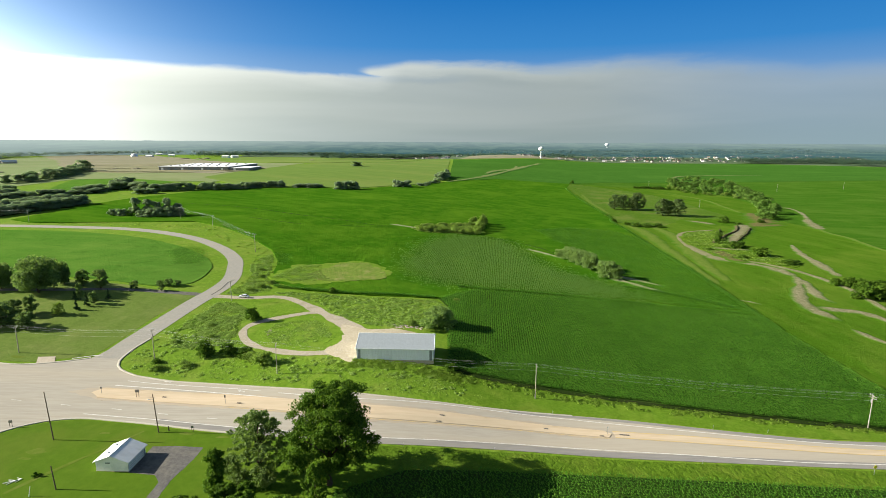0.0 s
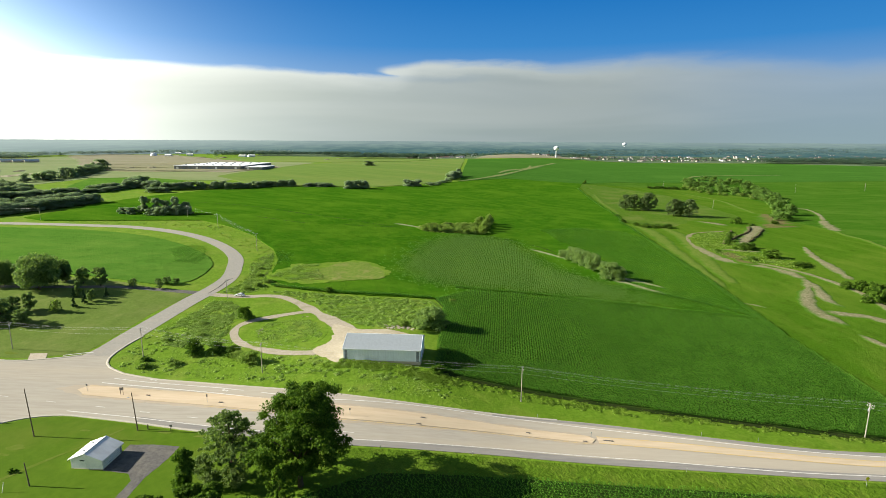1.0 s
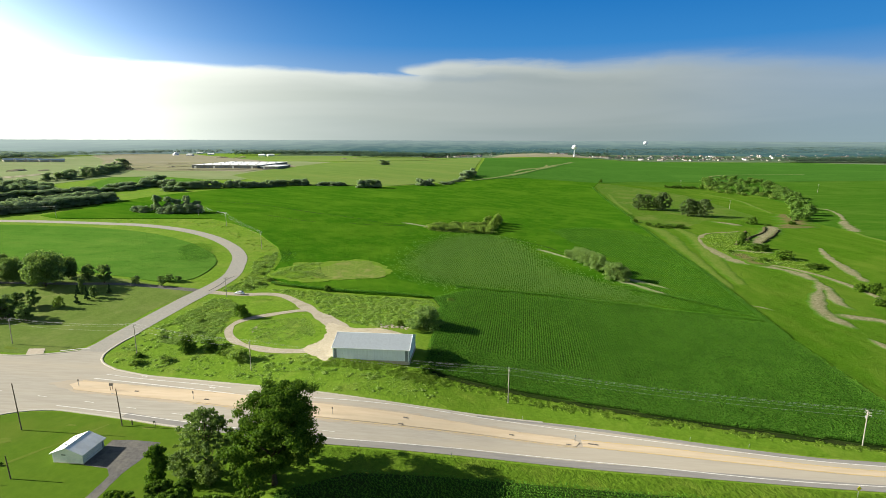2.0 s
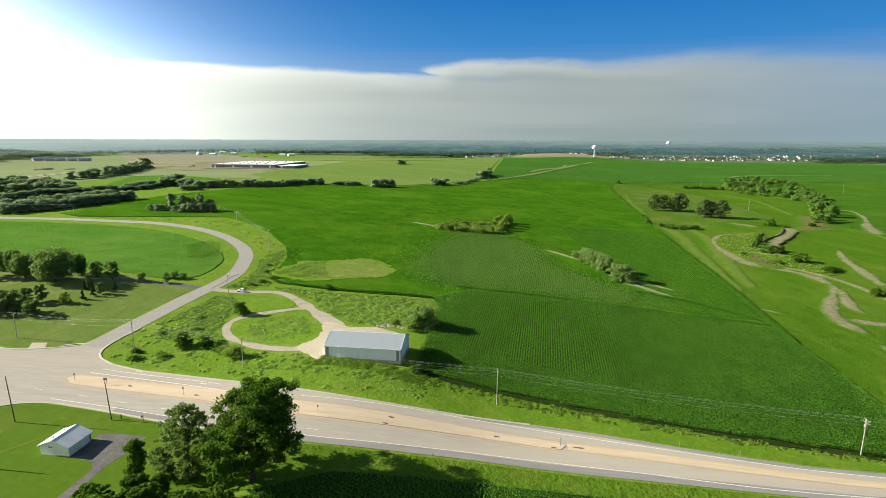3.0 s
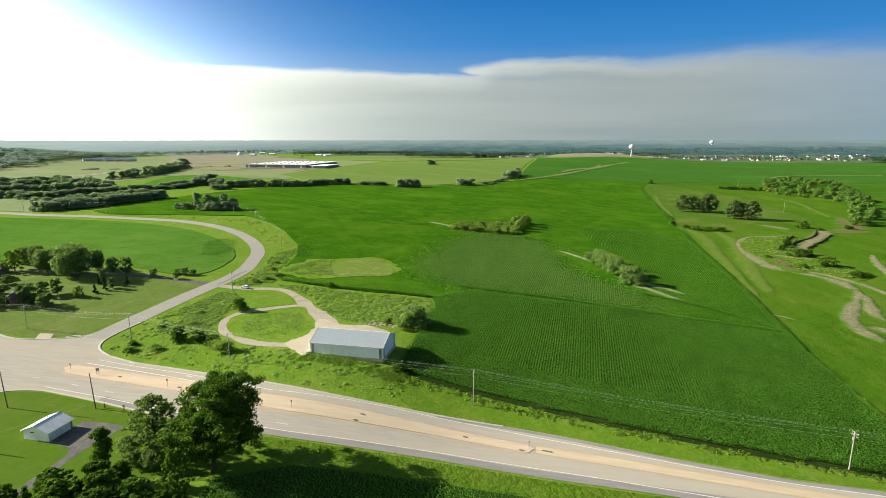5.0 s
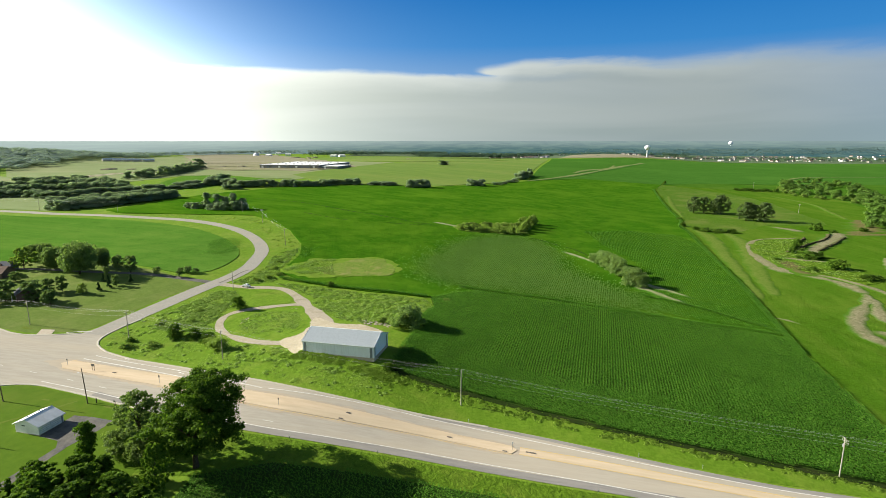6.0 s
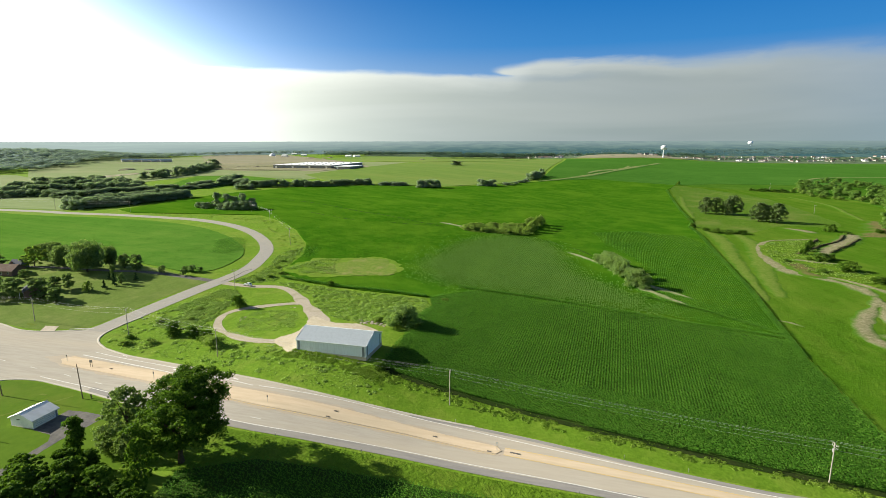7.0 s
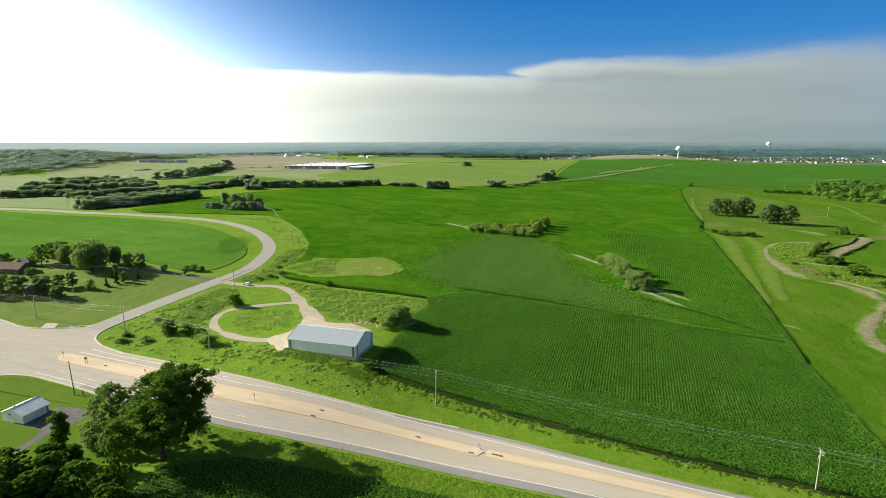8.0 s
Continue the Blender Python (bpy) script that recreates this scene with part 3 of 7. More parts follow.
def ribbon(name, line, width, lift, material, label="", category="", kind="structure", parent=None, across=4, step=3.0, ragged=0.0):
    """A band of even or varying width along a line on the ground."""
    c = curve(line, step)
    w = np.interp(np.linspace(0, 1, len(c)), np.linspace(0, 1, len(np.atleast_1d(width))), np.atleast_1d(width))
    d = np.gradient(c, axis=0)
    d /= np.linalg.norm(d, axis=1)[:, None]
    side = np.stack([-d[:, 1], d[:, 0]], -1)
    if ragged:
        wander = np.array([(noise.noise((q[0] * 0.06, q[1] * 0.06, 2.0)), noise.noise((q[0] * 0.14, q[1] * 0.14, 8.0))) for q in c])
        c = c + side * (wander[:, :1] * 2.5 * ragged)
        w = w * np.clip(1 + ragged * (wander[:, 1] * 1.6 + wander[:, 0] * 0.8), 0.15, 2.2)
    s = np.linspace(0.5, -0.5, across + 1)
    xy = c[:, None] + side[:, None] * (s[None, :, None] * w[:, None, None])
    z = ground_at(xy[..., 0], xy[..., 1]) + lift
    co = np.concatenate([xy, z[..., None]], -1).reshape(-1, 3)
    k = across + 1
    i, j = np.meshgrid(np.arange(len(c) - 1), np.arange(across), indexing="ij")
    faces = np.stack([i * k + j, i * k + j + 1, (i + 1) * k + j + 1, (i + 1) * k + j], -1).reshape(-1, 4)[:, ::-1]
    ob = part(name, fast_mesh(name, co, faces, material), material, parent)
    return tagged(ob, label, category, "", kind)


def kerb_line(name, line, width, rise, material, label, parent=None):
    """A raised kerb of square section with a worn top edge, along a line."""
    c = curve(line, 2.5)
    d = np.gradient(c, axis=0)
    d /= np.linalg.norm(d, axis=1)[:, None]
    side = np.stack([-d[:, 1], d[:, 0]], -1)
    prof = [(-0.5, -0.1), (-0.5, 0.8), (-0.38, 1.0), (0.38, 1.0), (0.5, 0.8), (0.5, -0.1)]
    base = ground_at(c[:, 0], c[:, 1])
    co = np.concatenate([np.stack([c[:, 0] + side[:, 0] * u * width, c[:, 1] + side[:, 1] * u * width, base + h * rise], -1)[:, None] for u, h in prof], 1).reshape(-1, 3)
    k = len(prof)
    i, j = np.meshgrid(np.arange(len(c) - 1), np.arange(k - 1), indexing="ij")
    faces = np.stack([i * k + j, i * k + j + 1, (i + 1) * k + j + 1, (i + 1) * k + j], -1).reshape(-1, 4)
    ob = part(name, fast_mesh(name, co, faces, material), material, parent)
    return tagged(ob, label, "kerb", "", "structure")


# ---- the land ----


def axis_steps(lo, hi, fine, grow, end):
    inner = list(np.arange(lo, hi + 0.1, fine))
    a, s = inner[-1], fine
    while a < end:
        s *= grow
        a += s
        inner.append(a)
    a, s = inner[0], fine
    while a > -end:
        s *= grow
        a -= s
        inner.insert(0, a)
    return np.array(inner)


def build_ground():
    xs, ys = axis_steps(-270, 290, 4.0, 1.045, 5200), axis_steps(70, 480, 4.0, 1.045, 5200)
    x, y = np.meshgrid(xs, ys)
    z = ground_at(x, y)
    n, m = len(ys), len(xs)
    i, j = np.meshgrid(np.arange(n - 1), np.arange(m - 1), indexing="ij")
    faces = np.stack([i * m + j, i * m + j + 1, (i + 1) * m + j + 1, (i + 1) * m + j], -1).reshape(-1, 4)
    me = smooth_faces(fast_mesh("ground", np.stack([x, y, z], -1).reshape(-1, 3), faces, GRASS))
    tagged(new("ground", me), "rolling farmland of bright summer grass and verges", "ground", "", "structure")


def build_distance():
    """The wooded country on the skyline, as a ring of low uneven ridges."""
    rs = np.concatenate([np.linspace(2850, 3300, 16), np.linspace(3340, 4880, 42)])
    az = np.radians(np.linspace(-75, 62, 620))
    r, a = np.meshgrid(rs, az, indexing="ij")
    x, y = 35 + r * np.sin(a), 5 + r * np.cos(a)
    rough = np.array([noise.noise((p * 0.012, q * 0.004, 0.0)) + 0.6 * noise.noise((p * 0.05, q * 0.02, 5.0)) for p, q in zip(x.ravel(), y.ravel())]).reshape(x.shape)
    hump = np.clip((rs - 2850) / 200, 0, 1)[:, None]
    z = ground_at(x, y) - 6 + hump * (12 + 1.8 * np.clip(rough, -0.6, 1))
    n, m = r.shape
    i, j = np.meshgrid(np.arange(n - 1), np.arange(m - 1), indexing="ij")
    faces = np.stack([i * m + j, (i + 1) * m + j, (i + 1) * m + j + 1, i * m + j + 1], -1).reshape(-1, 4)[:, ::-1]
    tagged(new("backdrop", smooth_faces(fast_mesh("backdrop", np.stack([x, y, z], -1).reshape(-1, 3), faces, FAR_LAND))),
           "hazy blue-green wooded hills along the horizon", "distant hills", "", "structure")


build_ground()
build_distance()

# the highway's lines: y over x
NEAR_EDGE = [(-103, 140.6), (-94, 140), (-81, 138.4), (-66, 136), (-50, 134), (-23, 132.2), (0, 133), (25, 134), (60, 133.6), (117, 134), (180, 137), (420, 152)]
NEAR_LINE = [(-104, 143), (-83, 141), (-68, 139), (-50, 136.8), (-22, 135), (0, 136), (25, 137.4), (60, 137), (96, 135.6), (125, 136.5), (180, 139.5), (420, 154.5)]
MEDIAN_NEAR = [(-106, 152.6), (-66, 149), (-30, 145), (-10, 144.6), (22, 145.6), (48, 144.4)]
MEDIAN_FAR = [(-107, 158.5), (-71, 156), (-50, 153.6), (-33, 151.6), (2, 151), (22, 150), (48, 148)]
FAR_LINE = [(-30, 154.5), (0, 155.6), (20, 155.2), (40, 154), (71, 150), (99, 147), (127, 146), (180, 148), (420, 163)]
FAR_EDGE = [(-102, 167.5), (-89, 164.4), (-77, 163.2), (-47, 159.8), (-13, 156.8), (20, 156.6), (40, 156.6), (56, 155.2), (86, 150.6), (113, 148), (128, 148), (180, 150), (420, 165)]


def build_roads():
    near, far = curve(NEAR_EDGE, 4), curve(FAR_EDGE, 4)
    corner_ne = curve([(-102, 167.5), (-110, 172), (-114, 178), (-115, 188)], 2)
    corner_nw = curve([(-123, 190), (-125, 180), (-132, 176.5), (-142, 173.2), (-151, 173), (-165, 176), (-260, 190)], 3)
    corner_se = curve([(-126, 20), (-126, 100), (-123.5, 125), (-119, 133), (-112, 138.4), (-103, 140.6)], 3)
    outline = list(corner_se[:-1]) + list(near) + list(far[::-1]) + list(corner_ne[1:]) + list(corner_nw) + [(-260, 150), (-165, 139), (-152, 130), (-147, 100), (-147, 20)]
    sheet("road", outline, 5.0, 0.08, ROAD, "sun-bleached grey highway pavement with worn wheel tracks", "highway")
    side = [(-118.8, 180), (-118.8, 195), (-117.8, 215), (-116.2, 240), (-113.6, 262), (-114, 280), (-119, 299), (-127.5, 321), (-144, 344), (-170, 368), (-202, 387), (-240, 400), (-275, 404), (-330, 409), (-385, 411), (-445, 418), (-640, 424)]
    ribbon("road_side", side, [9, 8.6, 8.4, 9.5, 9.8, 10, 10.5, 10], 0.1, LANE, "curving grey asphalt side road climbing past fields", "side road", across=5)
    ribbon("road_shoulder", [(p[0], p[1] + 1.5) for p in NEAR_EDGE[2:]], 3.0, 0.105, SHOULDER, "dark asphalt shoulder with a gravelly lip", "road shoulder")
    ribbon("road_shoulder_far", [(p[0], p[1] - 0.9) for p in FAR_EDGE[5:]], [1.2, 1.8, 2.0, 2.0, 2.0], 0.105, SHOULDER, "dark asphalt shoulder with a gravelly lip", "road shoulder")
    kerb_line("kerb_corner", list(curve(FAR_EDGE, 8)[:16]), 0.75, 0.2, KERB, "pale concrete kerb and gutter beside tall grass")
    kerb_line("kerb_bend", [(-102, 167.5), (-110, 172), (-114, 178), (-115, 188), (-114, 199)], 0.75, 0.2, KERB, "pale concrete kerb round the junction corner")
    kerb_line("kerb_west", [(-125, 180), (-132, 176.6), (-142, 173.3), (-151, 173.1), (-165, 176.1), (-220, 184)], 0.75, 0.2, KERB, "pale concrete kerb round the lawn corner")
    kerb_line("kerb_lawn", [(-124, 124), (-119, 133), (-112, 138.4), (-103, 140.6), (-94, 140), (-81, 138.4), (-66, 136), (-50, 134)], 0.7, 0.2, KERB, "pale concrete kerb along the mown lawn")
    # raised median
    ring = list(curve(MEDIAN_NEAR, 4)) + [(49.5, 146.2)] + list(curve(MEDIAN_FAR, 4)[::-1]) + [(-109.5, 155.5)]
    sheet("median", ring, 1.5, 0.2, MEDIAN, "raised traffic median of dry tan gravel and dead grass", "median", 0.05, ragged=0.35)
    apron = list(curve([(p[0], p[1] - 1.3) for p in MEDIAN_NEAR], 4)) + [(52, 146.2)] + list(curve([(p[0], p[1] + 0.9) for p in MEDIAN_FAR], 4)[::-1]) + [(-117, 156)]
    sheet("median_dust", apron, 1.5, 0.1, DUST, "pinkish dust and grit spread over the pavement", "dust", ragged=1.1)
    kerb_line("kerb_median", MEDIAN_NEAR, 0.22, 0.25, MEDIAN, "thin concrete kerb round the tan median")
    kerb_line("kerb_median_far", MEDIAN_FAR, 0.22, 0.25, MEDIAN, "thin concrete kerb round the tan median")
    flush = [(50, 148.1), (72, 146.8), (99, 144.6), (128, 143.6), (180, 145.2), (420, 160), (420, 157.5), (180, 142.8), (128, 141), (99, 141.6), (72, 143.2), (50, 144.6)]
    sheet("median_flush", flush, 4.0, 0.11, MEDIAN, "flush tan gravelled strip between painted lines", "median strip")
    # paint
    ribbon("road_line_edge", NEAR_LINE, 0.3, 0.125, WHITE, "solid white edge line, slightly worn", "road marking")
    ribbon("road_line_far", FAR_LINE, 0.3, 0.125, WHITE, "solid white edge line, slightly worn", "road marking")
    ribbon("road_line_turn", [(-105, 160.6), (-87, 158.9), (-71, 157), (-53, 154.2), (-43, 152.6)], 0.4, 0.125, WHITE, "solid white turn lane line", "road marking")
    ribbon("road_line_lane", [(-103, 163.8), (-91, 162.2), (-69, 160), (-58, 158.3)], 0.3, 0.125, WHITE, "solid white lane line", "road marking")
    ribbon("road_line_gap", [(-52, 157.2), (-42, 155.7), (-32, 154.3)], 0.3, 0.125, WHITE, "solid white lane line", "road marking")
    ribbon("road_line_yellow", [(50, 148.1), (72, 146.8), (99, 144.6), (128, 143.6), (180, 145.2), (420, 160)], 0.35, 0.13, YELLOW, "faded yellow centre line", "road marking", across=2)
    ribbon("road_line_yellow_near", [(50, 144.6), (72, 143.2), (99, 141.6), (128, 141), (180, 142.8), (420, 157.5)], 0.35, 0.13, YELLOW, "faded yellow centre line", "road marking", across=2)
    ribbon("road_line_median", [(p[0], p[1] - 0.55) for p in MEDIAN_NEAR[1:]], 0.2, 0.13, YELLOW, "faded yellow line beside the median", "road marking", across=2)
    lane = np.array([(-128, 149.4), (-112, 147.6), (-96, 146), (-81.5, 144), (-66.5, 142), (-51, 140.2), (-36, 138.8), (-21, 138)])
    for i, (a, b) in enumerate(zip(lane[:-1], lane[1:])):
        w = (b - a) / np.linalg.norm(b - a)
        ribbon("road_dash", [a - w * 1.6, a + w * 1.6], 0.2, 0.125, WHITE, "worn white lane dash", "road marking", across=1)
    ribbon("road_dash", [(-22.6, 138.1), (-19.2, 138)], 0.2, 0.125, WHITE, "worn white lane dash", "road marking", across=1)
    ribbon("stop_line", [(-122.5, 182.5), (-126, 181.4), (-131, 178.8)], 0.45, 0.13, WHITE, "worn white stop line", "road marking", across=1)
    for x, y, turn in [(-90, 163.9, 172), (-40, 156.9, 172), (-64, 158.2, 172)]:
        arrow = [(0.72 * u, 0.72 * v) for u, v in ((-1.6, -0.16), (0.4, -0.16), (0.4, -0.6), (1.7, 0.0), (0.4, 0.6), (0.4, 0.16), (-1.2, 0.16), (-1.2, 0.9), (-1.6, 0.9))]
        c, s = math.cos(radians(turn)), math.sin(radians(turn))
        sheet("road_arrow", [(x + c * u - s * v, y + s * u + c * v) for u, v in arrow][::1], 2.0, 0.128, WHITE, "worn white turn arrow on the pavement", "road marking")
    ribbon("road_patch", [(-113, 253), (-112.2, 263), (-112.9, 274), (-111.6, 279)], 0.4, 0.17, TAR, "dark tar seam across the side road", "tar seam", across=1)
    # drives and yards
    drive = [(-113, 252), (-104, 251.5), (-94, 252), (-84, 255), (-76, 254), (-67, 247), (-58, 238), (-50, 229), (-42, 219), (-36, 212)]
    ribbon("drive", drive[:7], [5, 4.2, 4.2, 4.5, 5.5], 0.06, GRAVEL_GREY, "weathered grey gravel drive from the side road", "gravel drive")
    ribbon("drive_end", drive[5:], [5.0, 5.5, 7, 9], 0.07, GRAVEL_GREY, "pale gravel drive end widening at the shed", "gravel drive", step=1.5, ragged=0.25)
    loop = [(-56, 236), (-63, 233), (-72, 227), (-80, 219), (-82, 211), (-78.5, 202), (-71, 194), (-60, 188.5), (-50, 187), (-42, 188), (-37, 193)]
    ribbon("drive_loop", loop, [5, 3.8, 3.6, 3.8, 3.6, 3.8, 5.5], 0.075, GRAVEL_GREY, "pale gravel turning loop round a grass circle", "gravel drive", across=3, step=1.5, ragged=0.3)
    yard = curve([(-31, 178.5), (-38, 182.5), (-45, 189), (-41, 196), (-41, 208), (-44, 219), (-37, 216), (-30, 213), (-22, 215.5), (-13, 212.5), (-9, 208), (-11, 200), (-16, 197), (-30, 190)], 3, True)
    sheet("yard", yard, 1.2, 0.09, GRAVEL, "trampled limestone gravel yard round the shed", "gravel yard", 0.03, ragged=0.9)
    pad = [(-76.2, 117), (-76.2, 128), (-70, 128.4), (-63, 128), (-63.4, 122), (-64.9, 114.5), (-64.8, 104), (-65, 92), (-67.8, 92), (-67.4, 104), (-67.4, 113.6), (-69.5, 116.4)]
    sheet("driveway_pad", pad, 1.0, 0.06, BLACKTOP, "cracked grey asphalt driveway beside the garage", "driveway", ragged=0.2)
    ribbon("lawn_track", [(-99, 108), (-95.5, 115), (-91, 123), (-86, 129.5), (-82, 135)], [0.8, 1.3, 1.1, 0.7], 0.07, LAWN_WORN, "faint worn line across the mown lawn", "worn track", across=2, ragged=0.4)
    ribbon("lawn_drive", [(-118, 253), (-132, 254), (-160, 255), (-185, 251), (-222, 247), (-260, 240)], [4.5, 3.6, 3.4, 3.4], 0.06, BLACKTOP, "narrow grey asphalt drive across the lawn", "driveway", across=2)
    sheet("slab", [(-140, 173.8), (-143, 179), (-137.6, 180), (-134.6, 175.2)], 2.0, 0.12, SLAB, "pinkish concrete slab set in the lawn", "slab")


build_roads()


# ---- fields and lawns ----


def wash(label, line, width, lift=0.6, category="soil wash", material=None):
    """Bare soil laid bare by water: a winding band, barest along its middle."""
    c = curve(line, 1.5)
    w = np.interp(np.linspace(0, 1, len(c)), np.linspace(0, 1, len(width)), width)
    ob = ribbon("wash", line, list(w), lift, material or WASH, label, category, across=8, step=1.5, ragged=0.35)
    n = len(ob.data.vertices) // 9
    ends = np.clip(np.minimum(np.arange(n), np.arange(n)[::-1]) / 6.0, 0, 1)
    cover = np.outer(ends, np.clip(1.3 - 1.3 * np.abs(np.linspace(-1, 1, 9)), 0, 1))
    for v, c in zip(ob.data.vertices, cover.ravel()):
        v.co.z -= 0.55 * (1 - c) ** 2
    ob.data.attributes.new("cover", "FLOAT", "POINT").data.foreach_set("value", cover.ravel().astype(np.float32))


def cut_bank(line, tall):
    """The steep broken edge of a gully: a low bank of brown soil with an uneven brow."""
    c = curve(line, 1.2)
    d = np.gradient(c, axis=0)
    d /= np.linalg.norm(d, axis=1)[:, None]
    side = np.stack([-d[:, 1], d[:, 0]], -1)
    rough = np.array([(noise.noise((q[0] * 0.35, q[1] * 0.35, 3.0)), noise.noise((q[0] * 0.5, q[1] * 0.5, 7.0))) for q in c])
    ends = np.clip(np.minimum(np.arange(len(c)), np.arange(len(c))[::-1]) / 4.0, 0.1, 1)
    rise = tall * ends * np.clip(1 + 0.9 * rough[:, 0], 0.35, 1.7)
    c = c + side * rough[:, 1:] * 1.6
    base = ground_at(c[:, 0], c[:, 1]) + 0.8
    prof = [(-0.55, -0.5), (-0.3, 0.55), (-0.12, 1.0), (0.5, 0.85), (1.6, 0.3), (2.6, -0.4)]
    co = np.stack([np.stack([c[:, 0] + side[:, 0] * u, c[:, 1] + side[:, 1] * u, base + h * rise], -1) for u, h in prof], 1).reshape(-1, 3)
    k = len(prof)
    i, j = np.meshgrid(np.arange(len(c) - 1), np.arange(k - 1), indexing="ij")
    faces = np.stack([i * k + j, i * k + j + 1, (i + 1) * k + j + 1, (i + 1) * k + j], -1).reshape(-1, 4)
    tagged(part("cut_bank", fast_mesh("cut_bank", co, faces, CUT_SOIL), CUT_SOIL, None), "steep broken bank of dark brown soil along the gully", "soil bank", "", "structure")


FIELD_EDGE = [(160, 120), (160, 244), (165, 308), (168, 345), (171, 407), (176, 515), (175, 555), (183, 592), (189, 689), (212, 941), (240, 1040)]
WATERWAY = [(362, 518), (355.5, 493), (356, 472), (350, 444), (346, 417), (352, 380), (420, 290), (600, 180)]


def build_fields():
    sheet("lawn", curve([(-124, 90), (-123, 122), (-118.4, 132.2), (-111.6, 137.6), (-103, 139.8), (-94, 139.2), (-81, 137.6), (-66, 135.2), (-50, 133.2), (-38, 128), (-40, 110), (-48, 90), (-80, 70)], 4, True), 4.0, 0.04, LAWN, "smooth bright mown lawn round the garage", "lawn")
    sheet("lawn_house", curve([(-126, 183), (-134, 178.5), (-150, 175), (-200, 183), (-290, 200), (-290, 235), (-262, 246), (-240, 262), (-205, 267), (-172, 265), (-140, 257), (-121, 252), (-124, 225), (-124.5, 200)], 4, True), 5.0, 0.04, YARD, "dry yellow-green lawn with tree shadows round the houses", "lawn")
    sheet("loop_green", curve([(-75, 209), (-73, 219), (-66, 224), (-58, 226), (-49, 221), (-44.5, 212), (-44, 202), (-50, 193), (-60, 192), (-69, 198)], 2, True), 1.5, 0.05, GRASS, "rough bright grass circle inside the gravel loop", "grass circle", 0.1, ragged=0.7)
    sheet("drive_green", curve([(-99, 247), (-90, 248), (-80, 250), (-72, 247), (-64, 238), (-72, 231), (-80, 226), (-92, 236)], 2, True), 1.5, 0.05, GRASS, "rough bright grass wedge beside the drive", "grass patch", 0.08, ragged=0.8)
    sheet("verge_front", [(-48, 133), (-23, 131.2), (0, 132), (25, 133), (60, 132.6), (117, 133), (180, 136), (180, 128), (120, 124.8), (75, 125.3), (31, 124.8), (10, 123.8), (-10, 121.8), (-26, 112), (-40, 108), (-44, 122)], 3.0, 0.05, VERGE, "mown green strip between the highway and the corn", "grass verge", 0.04)
    sheet("verge_back", [(12, 157.4), (40, 157.4), (56, 156), (86, 151.4), (113, 148.8), (128, 148.8), (180, 150.8), (200, 152), (198, 153.4), (158, 153), (132, 156), (104, 159), (73, 164.5), (39, 172.5), (17, 176), (2, 180), (-6, 174), (2, 165)], 2.5, 0.06, VERGE_PALE, "sunlit rough grass verge along the corn", "grass verge", 0.06, ragged=0.25)
    # crops
    sheet("field_west", curve([(-560, 235), (-330, 242), (-262, 252), (-207, 270), (-172, 268), (-142, 262), (-130, 270), (-130, 292), (-139, 313), (-160, 336), (-195, 360), (-240, 379), (-300, 390), (-400, 394), (-560, 398)], 6, True), 5.0, 0.28, SOY_WEST, "bright green crop field inside the road bend", "crop field", 0.12, ragged=0.9)
    hill = [(-5, 266.5), (-40, 265), (-71, 268), (-92, 280), (-97, 300), (-101, 322), (-114, 349), (-141, 386), (-172, 416), (-203, 438), (-235, 432), (-270, 427), (-324, 422), (-352, 436), (-352, 532), (-345, 590), (-310, 680), (-282, 706), (-203, 765), (-119, 786), (-51, 872), (14, 970), (103, 1066)]
    hill += [(p[0] - 0.5, p[1]) for p in FIELD_EDGE[::-1] if p[1] > 270] + [(158, 263.4), (110, 274.7), (65, 280.4), (16, 285.8), (7, 277), (-2, 267.4)]
    sheet("field_hill", hill, 8.0, 0.5, SOY, "deep green soybean field rolling over the hill", "crop field", 0.16, ragged=0.9)
    wood_side = [(368, 992), (414, 990), (440, 940), (450, 860), (437, 770), (405, 690), (372, 630), (360, 570)]
    sheet("field_east", [(p[0] + 0.5, p[1]) for p in FIELD_EDGE] + wood_side + WATERWAY + [(420, 120)], 8.0, 0.35, SOY_EAST, "lighter green low crop field with washed soil", "crop field", 0.14)
    sheet("field_rise", [(p[0] + 0.5, p[1]) for p in WATERWAY[::-1]] + [(p[0] + 0.5, p[1]) for p in wood_side[::-1]] + [(241, 1041), (320, 1100), (600, 1160), (1110, 1230), (1600, 1050), (1300, 500)], 14.0, 0.35, SOY_RISE, "green crop field climbing past the hillside wood", "crop field", 0.14)
    sheet("field_far", [(8, 972), (100, 1067), (240, 1041), (320, 1101), (600, 1161), (1110, 1231), (1600, 1051), (1600, 1800), (1200, 2130), (400, 2080), (120, 2030), (34, 2060), (22, 1500)], 40.0, 0.5, SOY_FAR, "dark green crop field over the far rise", "crop field", 0.3)
    sheet("town_land", [(-60, 2110), (120, 2060), (400, 2110), (1200, 2160), (1600, 1830), (2600, 1500), (2900, 2000), (2300, 2850), (0, 2950), (-1000, 2850), (-900, 2360), (-300, 2330)], 80.0, 0.5, TOWN_LAND, "muted green lawns and streets of the far town", "town land")
    sheet("field_hay", [(-290, 770), (-203, 775), (-119, 800), (-51, 885), (2, 985), (12, 1500), (22, 2060), (-60, 2080), (-140, 1640), (-300, 1330), (-360, 1000), (-380, 860)], 30.0, 0.5, HAY, "pale yellow-green hay field on the rise", "hay field", 0.2)
